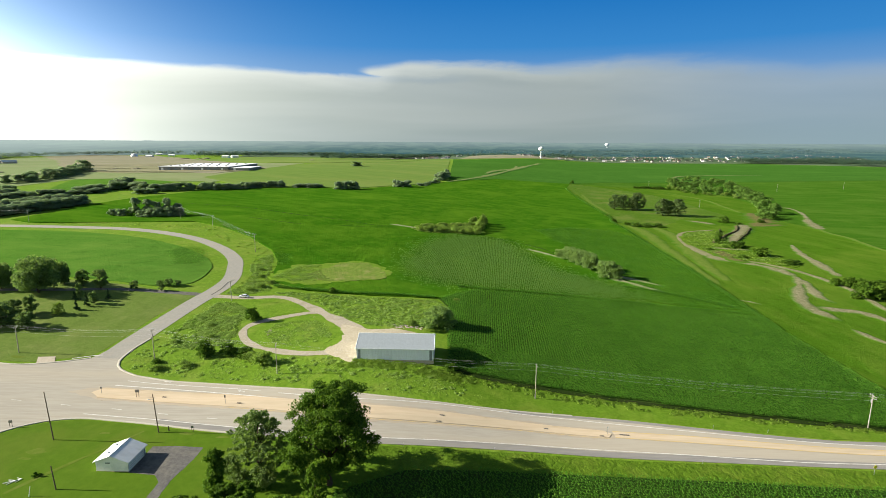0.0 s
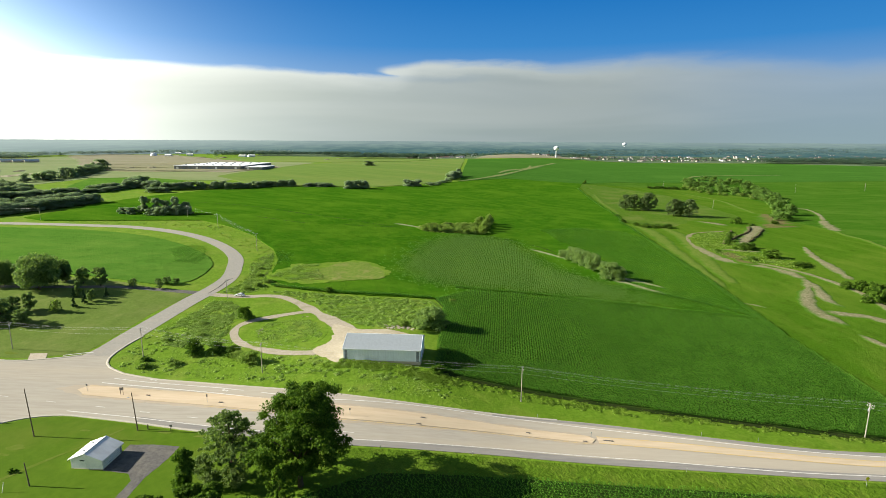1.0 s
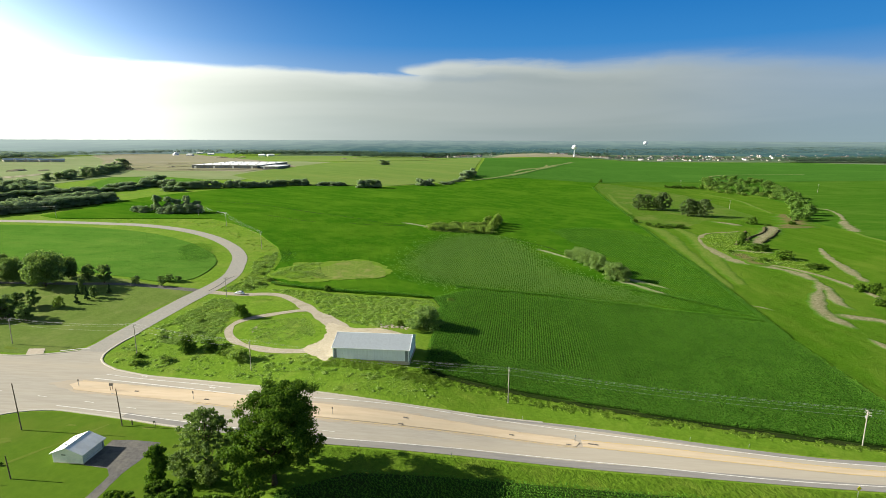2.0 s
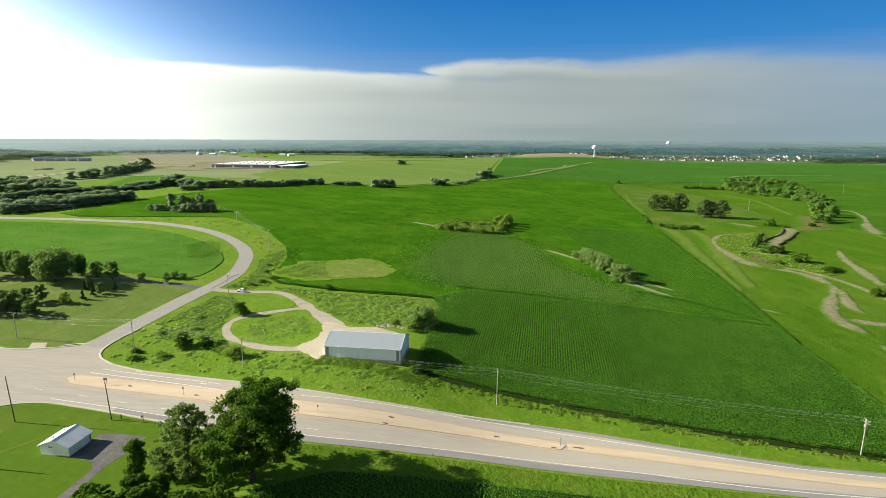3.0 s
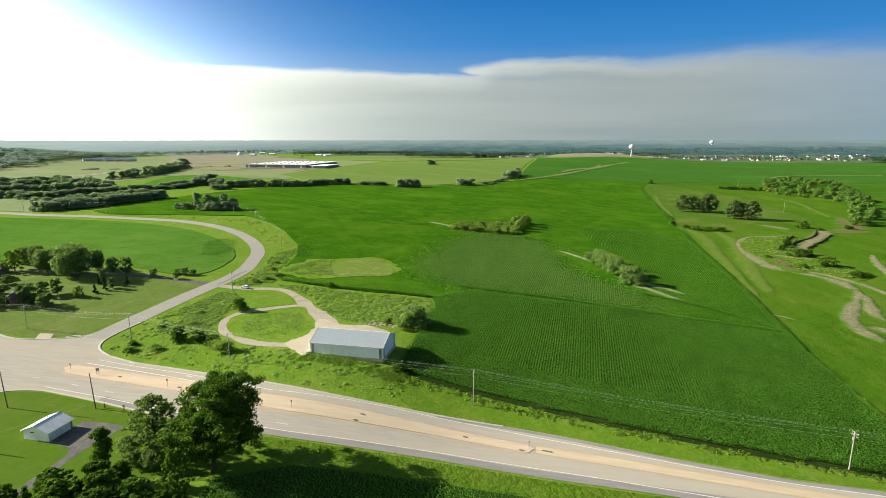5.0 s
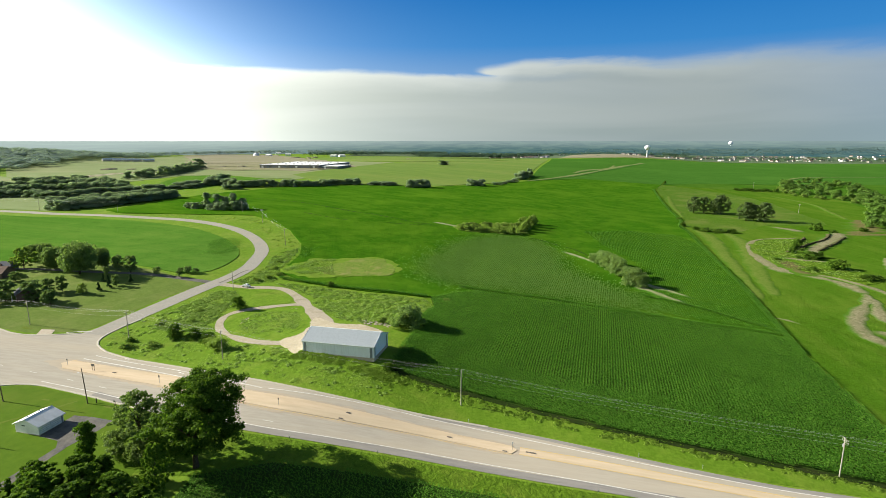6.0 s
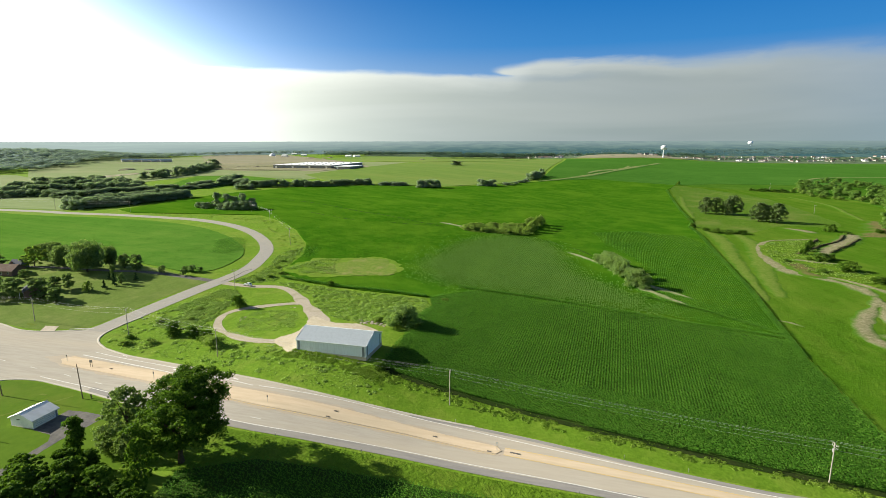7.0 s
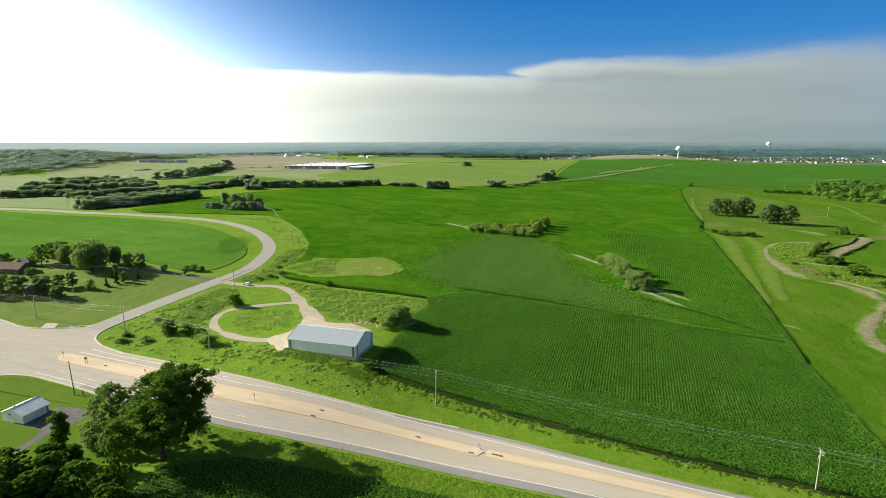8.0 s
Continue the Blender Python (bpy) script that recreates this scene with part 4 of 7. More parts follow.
    sheet("field_hay_far", [(-310, 1350), (-150, 1660), (-70, 2085), (-300, 2300), (-820, 2250), (-760, 1650), (-430, 1360)], 60.0, 0.6, HAY, "pale striped hay fields far off", "hay field")
    sheet("field_strip", [(-452, 604), (-497, 687), (-543, 796), (-481, 817), (-387, 783), (-402, 714), (-398, 650), (-420, 616)], 14.0, 0.3, SOY_WEST, "narrow bright green field between hedges", "crop field", 0.1, ragged=2.0)
    sheet("field_tan", [(-352, 800), (-340, 792), (-330, 830), (-350, 960), (-330, 1300), (-480, 1340), (-760, 1640), (-1150, 1700), (-1500, 2300), (-1900, 2000), (-1500, 1300), (-900, 800), (-700, 700), (-560, 660), (-543, 800), (-481, 822), (-387, 788)], 50.0, 0.25, MEADOW, "pale tan-green pasture towards the building site", "pasture")
    sheet("building_site", [(-640, 960), (-534, 915), (-464, 934), (-390, 926), (-355, 1028), (-345, 1068), (-457, 1234), (-600, 1480), (-794, 1766), (-1000, 2100), (-1300, 2480), (-1600, 2480), (-1672, 2300), (-1200, 1700), (-900, 1280)], 30.0, 0.6, EARTH, "bare graded earth round the big warehouse", "building site", 0.5, ragged=12.0)
    for line, wide in (([(-640, 975), (-560, 950), (-470, 962), (-400, 975), (-350, 1060)], 9), ([(-700, 1080), (-600, 1050), (-530, 1050)], 12), ([(-900, 1300), (-700, 1240), (-560, 1230), (-440, 1240)], 14), ([(-760, 1150), (-660, 1180), (-560, 1160)], 10)):
        ribbon("haul_road", line, [wide * 0.7, wide, wide * 0.6], 1.5, SOIL, "pale haul road over graded earth", "haul road", across=2, step=8.0, ragged=0.3)
    sheet("field_pale_west", [(-405, 424), (-420, 428), (-640, 432), (-1200, 470), (-1300, 900), (-1000, 860), (-720, 690), (-560, 640), (-470, 600), (-400, 560), (-385, 500)], 30.0, 0.2, MEADOW, "pale dry meadow beside the far road", "meadow")
    # soil, washes and tracks
    wash("bare tan soil wash winding through the field", [(262, 517), (250, 511), (236, 507), (222, 499), (208, 474), (202, 448), (201, 427), (202, 406), (206, 392), (214, 384), (224, 372), (228.5, 357), (228.5, 343)], [2, 5, 3, 8, 11, 8, 15, 19, 13, 17, 11, 14, 12])
    wash("broad grey-tan arm of the soil wash", [(228.5, 349), (228, 340), (220.6, 326), (209, 310), (201, 295), (196.6, 281), (197.5, 271), (199, 258)], [6, 10, 11, 10, 11, 13, 13, 6], 0.64)
    wash("grey-tan fork of the soil wash", [(229, 343), (224.5, 325), (218, 308), (215, 296), (217, 286)], [6, 10, 10, 8, 4], 0.62)
    wash("bare soil wash at the field's near end", [(198, 281), (211, 277), (219, 274.5), (223, 267), (226, 258), (240, 246)], [10, 13, 12, 9, 8, 5], 0.63)
    wash("pale two-rut farm track", [(216, 388), (228, 379), (237, 361), (242, 340), (243.3, 321), (243, 306), (237, 283), (236, 262)], [6, 7, 7, 7, 6, 6, 5], 0.66, "farm track")
    wash("broken pale soil along the wash", [(196, 252), (196.4, 241), (199, 232), (205, 220)], [3, 6, 6, 3], 0.6)
    wash("yellowed thin crop along the field edge", [(185, 545), (187, 494), (180, 433), (176, 389), (171, 343), (168, 320)], [12, 17, 16, 14, 9, 6], 0.6, "thin crop", WASH_DRY)
    wash("thin pale crop beside the field edge", [(206, 540), (207, 490), (196, 430), (186, 380), (178, 330)], [10, 16, 20, 16, 8], 0.58, "thin crop", WASH_DRY)
    wash("pale scuffed soil in the low crop", [(160.5, 292), (169, 288), (175, 281)], [2, 4, 3], 0.6, "soil patch")
    wash("eroded bare soil gully with cut banks", [(238, 440), (250, 463), (264, 484), (281, 507), (296, 532), (304, 548)], [6, 12, 18, 20, 22, 14], 0.95, "soil gully")
    wash("brown bare soil above the gully", [(306, 545), (322, 552), (340, 572), (352, 606), (366, 650)], [10, 30, 34, 26, 10], 0.9, "soil patch", WASH_BROWN)
    wash("brown scoured soil beside the gully's head", [(300, 536), (318, 540), (336, 544), (348, 548)], [8, 18, 14, 5], 0.93, "soil patch", WASH_BROWN)
    wash("brown soil along the gully foot", [(206, 424), (213, 418), (214, 404), (213, 390), (220, 380)], [8, 20, 18, 14, 6], 0.95, "soil bank", WASH_BROWN)
    wash("tan soil along the gully foot", [(212, 430), (222, 430), (232, 424), (246, 421)], [6, 9, 9, 5], 0.97, "soil bank")
    for line, tall in (([(244, 468), (250, 477), (258, 486.5), (269, 497.5), (278, 509.5), (286, 523), (293, 538)], 1.1), ([(252, 458), (258, 466), (265, 476), (274, 486), (286, 503.5), (298, 522)], 0.8), ([(229, 451), (235, 462), (242, 473), (254, 496), (263, 510)], 1.4)):
        cut_bank(line, tall)
    wash("bare soil beside the lone trees", [(256, 576), (263, 567), (270, 556), (276, 545)], [8, 14, 14, 7], 0.9, "soil patch")
    wash("thin brown wash of bare soil", [(288, 444), (276, 414), (269, 388), (263, 363), (257, 342)], [4, 8, 9, 13, 6])
    wash("pale bare soil patch in the field", [(402, 596), (388, 574), (375, 546), (362, 515)], [8, 15, 20, 8], 0.7, "soil patch")
    wash("pale grassed waterway across the field", WATERWAY[:6], [6, 6, 7, 7, 6], 0.66, "waterway", WASH_DRY)
    wash("thin pale track past the hillside wood", [(433, 712), (447, 700), (425, 640), (400, 594)], [5, 6, 7, 9], 0.7, "farm track")
    wash("pale track between the lone trees and the wood", [(373, 911), (382, 867), (387, 801), (371, 719), (357, 650)], [5, 7, 7, 7, 5], 0.75, "farm track", WASH_DRY)
    wash("dry yellowed ground above the lone trees", [(270, 930), (292, 894), (320, 836)], [14, 34, 14], 0.7, "thin crop", WASH_DRY)
    wash("worn pale track along the field edge", [(217, 856), (200, 736), (193, 664), (188, 612)], [8, 10, 9, 5], 0.7, "farm track", WASH_DRY)
    sheet("rough_grass", curve([(206, 468), (224, 497), (250, 507), (262, 500), (246, 468), (241, 440), (238, 415), (250, 396), (252, 376), (240, 366), (227, 379), (211, 393), (205, 420)], 5, True), 4.0, 0.62, VERGE, "rank green grass round the gully", "rough grass", 0.6, ragged=2.0)
    sheet("pasture_patch", curve([(180, 556), (187, 610), (193, 689), (216, 930), (240, 1028), (300, 960), (335, 860), (330, 690), (316, 600), (262, 585), (215, 535)], 9, True), 8.0, 0.45, MIXED, "pale thin crop round the lone trees", "thin crop", 0.2, ragged=3.0)
    wash("pale bare strip in the soybean field", [(62, 412), (75, 396), (87, 380)], [4, 7, 7], 0.9, "soil strip", WASH_SOY)
    wash("pale bare strip in the soybean field", [(97, 328), (105, 325), (112, 317), (121, 305), (127, 297)], [5, 9, 10, 8, 4], 0.95, "soil strip", WASH_SOY)
    wash("thin pale crop round the foot of the field clump", [(104, 340), (114, 329), (124, 320), (132, 311)], [6, 9, 7, 4], 0.95, "thin crop", WASH_SOY)
    wash("pale grass strip beside the field island", [(-50, 471), (-30, 465), (-12, 458)], [4, 9, 8], 0.9, "grass strip", WASH_SOY)
    for line, wide in (([(-112, 485), (-83, 471), (-62, 461), (-42, 463)], 1.5), ([(30, 454), (53, 438), (73, 418), (84, 396)], 1.3), ([(-169, 465), (-140, 451), (-115, 444)], 1.4), ([(-274, 556), (-205, 533), (-136, 492), (-96, 477)], 1.6), ([(-90, 449), (-66, 450), (-39, 460)], 1.2)):
        ribbon("crop_line", line, [wide * 0.2, wide * 0.6, wide * 0.3, wide * 0.7, wide * 0.2], 0.75, UNDER, "thin dark line across the crop on the slope", "crop gap", across=1, step=4.0, ragged=0.5)
    wash("worn pale foot track along the corn edge", [(1, 180.6), (9, 178), (17, 175.9), (39, 172.2), (60, 167.6)], [2, 2.2, 2, 1.6], 0.1, "foot track", WASH_PATH)
    sheet("mound_grass", curve([(-95, 283), (-92, 300), (-88, 314), (-74, 320), (-60, 330), (-46, 331), (-34, 317), (-31, 305), (-40, 292), (-58, 284), (-74, 277)], 4, True), 2.0, 0.62, GRASS, "pale rough grass round the mown patch", "rough grass", 0.2, ragged=3.0)
    sheet("mound", curve([(-76, 291), (-72, 306), (-65, 321), (-53, 329), (-41, 321), (-34, 308), (-34, 299), (-46, 290), (-62, 285)], 4, True), 2.0, 0.72, MOWN, "dry tan mown patch on the hill foot", "mown patch", 0.25, ragged=2.6)
    wash("dry grassed waterway on the far rise", [(6, 955), (54, 1046), (104, 1168), (171, 1370), (249, 1640), (323, 1866)], [6, 22, 12, 34, 14, 26], 1.3, "waterway", WASH_FAR)
    wash("pale dry strip on the far rise", [(90, 1180), (120, 1290), (180, 1420), (210, 1600)], [8, 26, 14, 10], 1.3, "dry strip", WASH_FAR)
    wash("pale track round the hillside wood", [(560, 1180), (520, 1240), (600, 1330), (800, 1380)], [12, 16, 16, 12], 1.5, "farm track", WASH_FAR)
    sheet("town_site", [(60, 2070), (210, 2060), (440, 2120), (520, 2300), (400, 2420), (150, 2400)], 60.0, 0.9, EARTH, "bare tan building ground beside the water tower", "building site", 0.3)
    ribbon("far_road", [(-640, 520), (-690, 600), (-716, 667), (-717, 738), (-705, 860), (-660, 1000)], [9, 10, 11, 12], 0.7, SLAB, "pale concrete road in the distance", "road")
    ribbon("far_road", [(-700, 560), (-712, 640), (-738, 720), (-728, 860), (-690, 1000)], [8, 8, 9], 0.75, SLAB, "pale concrete road in the distance", "road")


build_fields()


# ---- plants ----


def leaves(rng, centres, radii, count, size, flat=0.75, hollow=0.55, droop=0.0, up=0.25, wild=0.55):
    """Quads of leaf sprays over a set of lumps: count for each lump, size in metres."""
    co = []
    for c, r in zip(centres, radii):
        d = rng.normal(size=(count, 3))
        d /= np.linalg.norm(d, axis=1)[:, None]
        d[:, 2] = np.where(d[:, 2] < -0.35, -d[:, 2] * 0.6, d[:, 2])
        reach = r * (hollow + (1.08 - hollow) * rng.random((count, 1)) ** 0.6)
        p = np.asarray(c) + d * reach * [1, 1, flat]
        nrm = d * 0.75 + rng.normal(size=(count, 3)) * wild + [0, 0, up]
        nrm /= np.linalg.norm(nrm, axis=1)[:, None]
        u = np.cross(nrm, rng.normal(size=(count, 3)))
        u /= np.linalg.norm(u, axis=1)[:, None]
        v = np.cross(nrm, u)
        s = size * rng.uniform(0.6, 1.3, (count, 1))
        tip = p + u * s
        tip[:, 2] -= droop * s[:, 0]
        co.append(np.stack([p - u * s * 0.7, p + v * s * 0.55, tip, p - v * s * 0.55], 1))
    co = np.concatenate(co).reshape(-1, 3)
    return co, np.arange(len(co)).reshape(-1, 4)


def crown_lumps(rng, style, height, radius, lumps):
    """Centres and radii of the lumps that make up a crown's uneven outline."""
    centres, radii = [], []
    for i in range(lumps):
        a = rng.uniform(0, 2 * np.pi)
        if style == "broad":
            h = 0.26 + 0.68 * rng.random() ** 0.9
            wide = radius * math.sin(math.pi * min(1.0, 0.2 + 0.76 * (h - 0.14))) ** 0.6
            lobe = 0.82 + 0.22 * math.sin(3 * a + 5 * h) + 0.1 * math.sin(7 * a - 9 * h)
            d = wide * lobe * (rng.uniform(0.5, 0.95) if i % 5 else rng.uniform(0.0, 0.5))
            r = radius * rng.uniform(0.1, 0.25)
        elif style == "spread":
            h = 0.13 + 0.84 * rng.random() ** 0.95
            lobe = 0.87 + 0.13 * math.sin(3 * a + 6 * h) + 0.1 * math.sin(5 * a - 11 * h)
            d = radius * lobe * math.sqrt(max(0.04, 1 - ((h - 0.42) / 0.57) ** 2)) * (rng.uniform(0.5, 1.0) if i % 4 else rng.uniform(0, 0.55))
            r = radius * rng.uniform(0.06, 0.15)
        elif style == "shade":
            h = 0.27 + 0.7 * rng.random() ** 0.95
            lobe = 0.82 + 0.16 * math.sin(3 * a + 6 * h) + 0.12 * math.sin(5 * a - 11 * h)
            d = radius * lobe * math.sqrt(max(0.05, 1 - ((h - 0.5) / 0.5) ** 2)) * (rng.uniform(0.55, 1.0) if i % 4 else rng.uniform(0, 0.55))
            r = radius * rng.uniform(0.08, 0.17)
        elif style == "round":
            h = rng.uniform(0.14, 0.9)
            d = radius * math.sqrt(max(0.05, 1 - ((h - 0.48) / 0.55) ** 2)) * (rng.uniform(0.55, 0.92) if i % 5 else rng.uniform(0, 0.5))
            r = radius * rng.uniform(0.2, 0.34)
        elif style == "column":
            h = rng.uniform(0.13, 0.94)
            d = radius * rng.uniform(0.1, 0.8) * (1.2 - 0.6 * h)
            r = radius * rng.uniform(0.2, 0.42)
        elif style == "cone":
            h = 0.08 + 0.86 * i / max(1, lumps - 1)
            d = radius * (1 - h) * rng.uniform(0.3, 0.75)
            r = radius * (1.12 - h) * rng.uniform(0.38, 0.5)
        else:
            h = rng.uniform(0.12, 0.8)
            d = radius * rng.uniform(0.0, 0.95) * (1.15 - 0.75 * h)
            r = min(radius * rng.uniform(0.2, 0.42), height * 0.36)
        centres.append((d * math.cos(a), d * math.sin(a), h * height if style != "bush" else max(h * height, r * 0.55)))
        radii.append(r)
    return centres, radii


def make_tree(name, label, style, height, radius, lumps, count, size, leaf, seed, limbs=6, category="tree", group="", shell=None, tilt=0.0):
    """A tapered trunk with limbs and a crown of many leaf sprays, standing at the origin."""
    rng = np.random.default_rng(seed)
    root = tagged(new(name), label, category, group)
    centres, radii = crown_lumps(rng, style, height, radius, lumps)
    centres = [(c[0], c[1] + tilt * c[2], c[2] * (1 - 0.35 * tilt)) for c in centres]
    girth = max(0.06, height * (0.022 if style != "bush" else 0.012))
    top = height * (0.8 if style != "bush" else 0.5)
    hs = np.linspace(-0.3, top, 9)
    lean = rng.normal(size=2) * 0.03
    line = np.stack([lean[0] * hs + 0.15 * girth * rng.normal(size=9), lean[1] * hs + 0.15 * girth * rng.normal(size=9), hs], -1)
    trunk, faces = tube(line, girth * np.concatenate([[1.5, 1.05], np.linspace(0.9, 0.12, 7)]), 8)
    part("trunk", smooth_faces(fast_mesh("trunk", trunk, faces, BARK)), BARK, root)
    for i in range(limbs):
        c = np.array(centres[i * max(1, len(centres) // max(1, limbs)) % len(centres)])
        start = np.array([*(lean * c[2] * 0.5), max(0.12 * height, c[2] * 0.5)])
        t = np.linspace(0, 1, 6)[:, None]
        bend = start + (c - start) * t + np.array([0, 0, 0.12 * height]) * (t * (1 - t))
        limb, f = tube(bend, girth * np.linspace(0.5, 0.08, 6), 6)
        part("limb", smooth_faces(fast_mesh("limb", limb, f, BARK)), BARK, root)
    co, f = leaves(rng, centres, radii, count, size, hollow=shell or (0.2 if style in ("broad", "spread", "shade") else 0.35), droop=0.3, up=0.25 if size < 0.6 else 1.2, wild=0.55 if size < 0.6 else 0.3)
    part("crown", fast_mesh("crown", co, f, leaf), leaf, root)
    return root


def plant_at(tree, spots, seed=0):
    """Stands copies of a tree at (x, y, height over the tree's own, width over its own); the tree itself takes the first spot."""
    rng = random.Random(seed)
    for i, (x, y, tall, wide) in enumerate(spots):
        m = pose(x, y, gz(x, y) - 0.05, 0, 0, rng.uniform(0, 360)) @ Matrix.Diagonal((wide, wide, tall, 1))
        if i == 0:
            tree.matrix_basis = m
        else:
            made = copy_thing(tree, Matrix())
            made.matrix_basis = m


def rows_of(poly, turn, spacing, gap, rng, jitter=0.12, bend=0.0, fray=0.0):
    """Plant places in drilled rows; turn: degrees of the rows from +y towards +x; bend: a slow sway of the rows."""
    poly = np.asarray(poly, float)
    c = poly.mean(0)
    reach = np.linalg.norm(poly - c, axis=1).max()
    r, s = np.meshgrid(np.arange(-reach, reach, spacing), np.arange(-reach, reach, gap), indexing="ij")
    r = r + jitter * 0.35 * rng.normal(size=r.shape) + 0.015 * spacing * rng.normal(size=(len(r), 1)) + bend * np.sin(s / 45.0)
    s = s + gap * rng.uniform(-0.5, 0.5, s.shape)
    a = radians(turn)
    x = c[0] + r * math.cos(a) + s * math.sin(a)
    y = c[1] - r * math.sin(a) + s * math.cos(a)
    keep = inside(poly, x + fray * rng.normal(size=x.shape), y + fray * rng.normal(size=x.shape)) & (rng.random(x.shape) > 0.05)
    return x[keep], y[keep]


def corn_mesh(x, y, rng, height, blades, length, width):
    """Arching blades, two quads each, round every plant's place."""
    n = len(x)
    z = ground_at(x, y)
    vary = 1 + 0.12 * np.array([noise.noise((a * 0.06, b * 0.06, 1.0)) for a, b in zip(x, y)])
    tall = height * vary * rng.uniform(0.85, 1.1, n)
    co = np.empty((n, blades, 6, 3), np.float32)
    a0 = rng.uniform(0, 2 * np.pi, n)
    for k in range(blades):
        a = a0 + k * 2 * np.pi / blades + rng.normal(size=n) * 0.4
        u, v = np.cos(a), np.sin(a)
        base = tall * (0.25 + 0.5 * (k + rng.random(n)) / blades)
        ln, w = length * rng.uniform(0.75, 1.25, n), width * rng.uniform(0.8, 1.2, n)
        for q, (along, up, half) in enumerate([(0.0, 0.0, 0.35), (0.55, 0.5, 0.5), (1.15, 0.28, 0.16)]):
            px, py = x + u * ln * along, y + v * ln * along
            pz = z + base + ln * up
            co[:, k, q * 2, 0], co[:, k, q * 2 + 1, 0] = px - v * w * half, px + v * w * half
            co[:, k, q * 2, 1], co[:, k, q * 2 + 1, 1] = py + u * w * half, py - u * w * half
            co[:, k, q * 2, 2], co[:, k, q * 2 + 1, 2] = pz, pz
    co = co.reshape(-1, 3)
    i = np.arange(n * blades)[:, None] * 6
    return co, np.concatenate([i + [0, 1, 3, 2], i + [2, 3, 5, 4]], 1).reshape(-1, 4)


CORN_FIELD = [(1, 181), (17, 177), (39, 173.5), (73, 165.5), (104, 160), (132, 157), (159, 154), (159, 262), (110, 274), (65, 279.6), (16, 285), (-3, 266), (2, 252), (-2, 232), (5, 222), (1, 212), (2, 200)]
CORN_SOIL = [(x, y - 1.0) if y < 182 else (x, y) for x, y in CORN_FIELD]
HEADLAND = [(1, 181), (17, 177), (39, 173.5), (73, 165.5), (104, 160), (132, 157), (159, 154), (159, 182), (132, 184), (104, 186), (73, 191), (39, 197), (14, 203), (1, 206)]
CORN_HILL = [(-10, 297), (18, 292), (65, 287), (112, 283), (100, 306), (90, 319), (76, 334), (62, 358), (56, 408), (42, 440), (14, 448), (-6, 420), (-14, 390), (-20, 361), (-22, 330)]
CORN_EAST = [(104, 286), (112, 281.5), (140, 274), (159, 270), (163, 318), (168, 400), (172, 470), (160, 508), (120, 518), (84, 498), (94, 450), (112, 404), (118, 350), (112, 304)]
CORN_FRONT = [(-26, 112), (-10, 121.5), (10, 123.5), (31, 124.5), (75, 125), (120, 124.5), (200, 128), (220, 60), (-20, 60)]


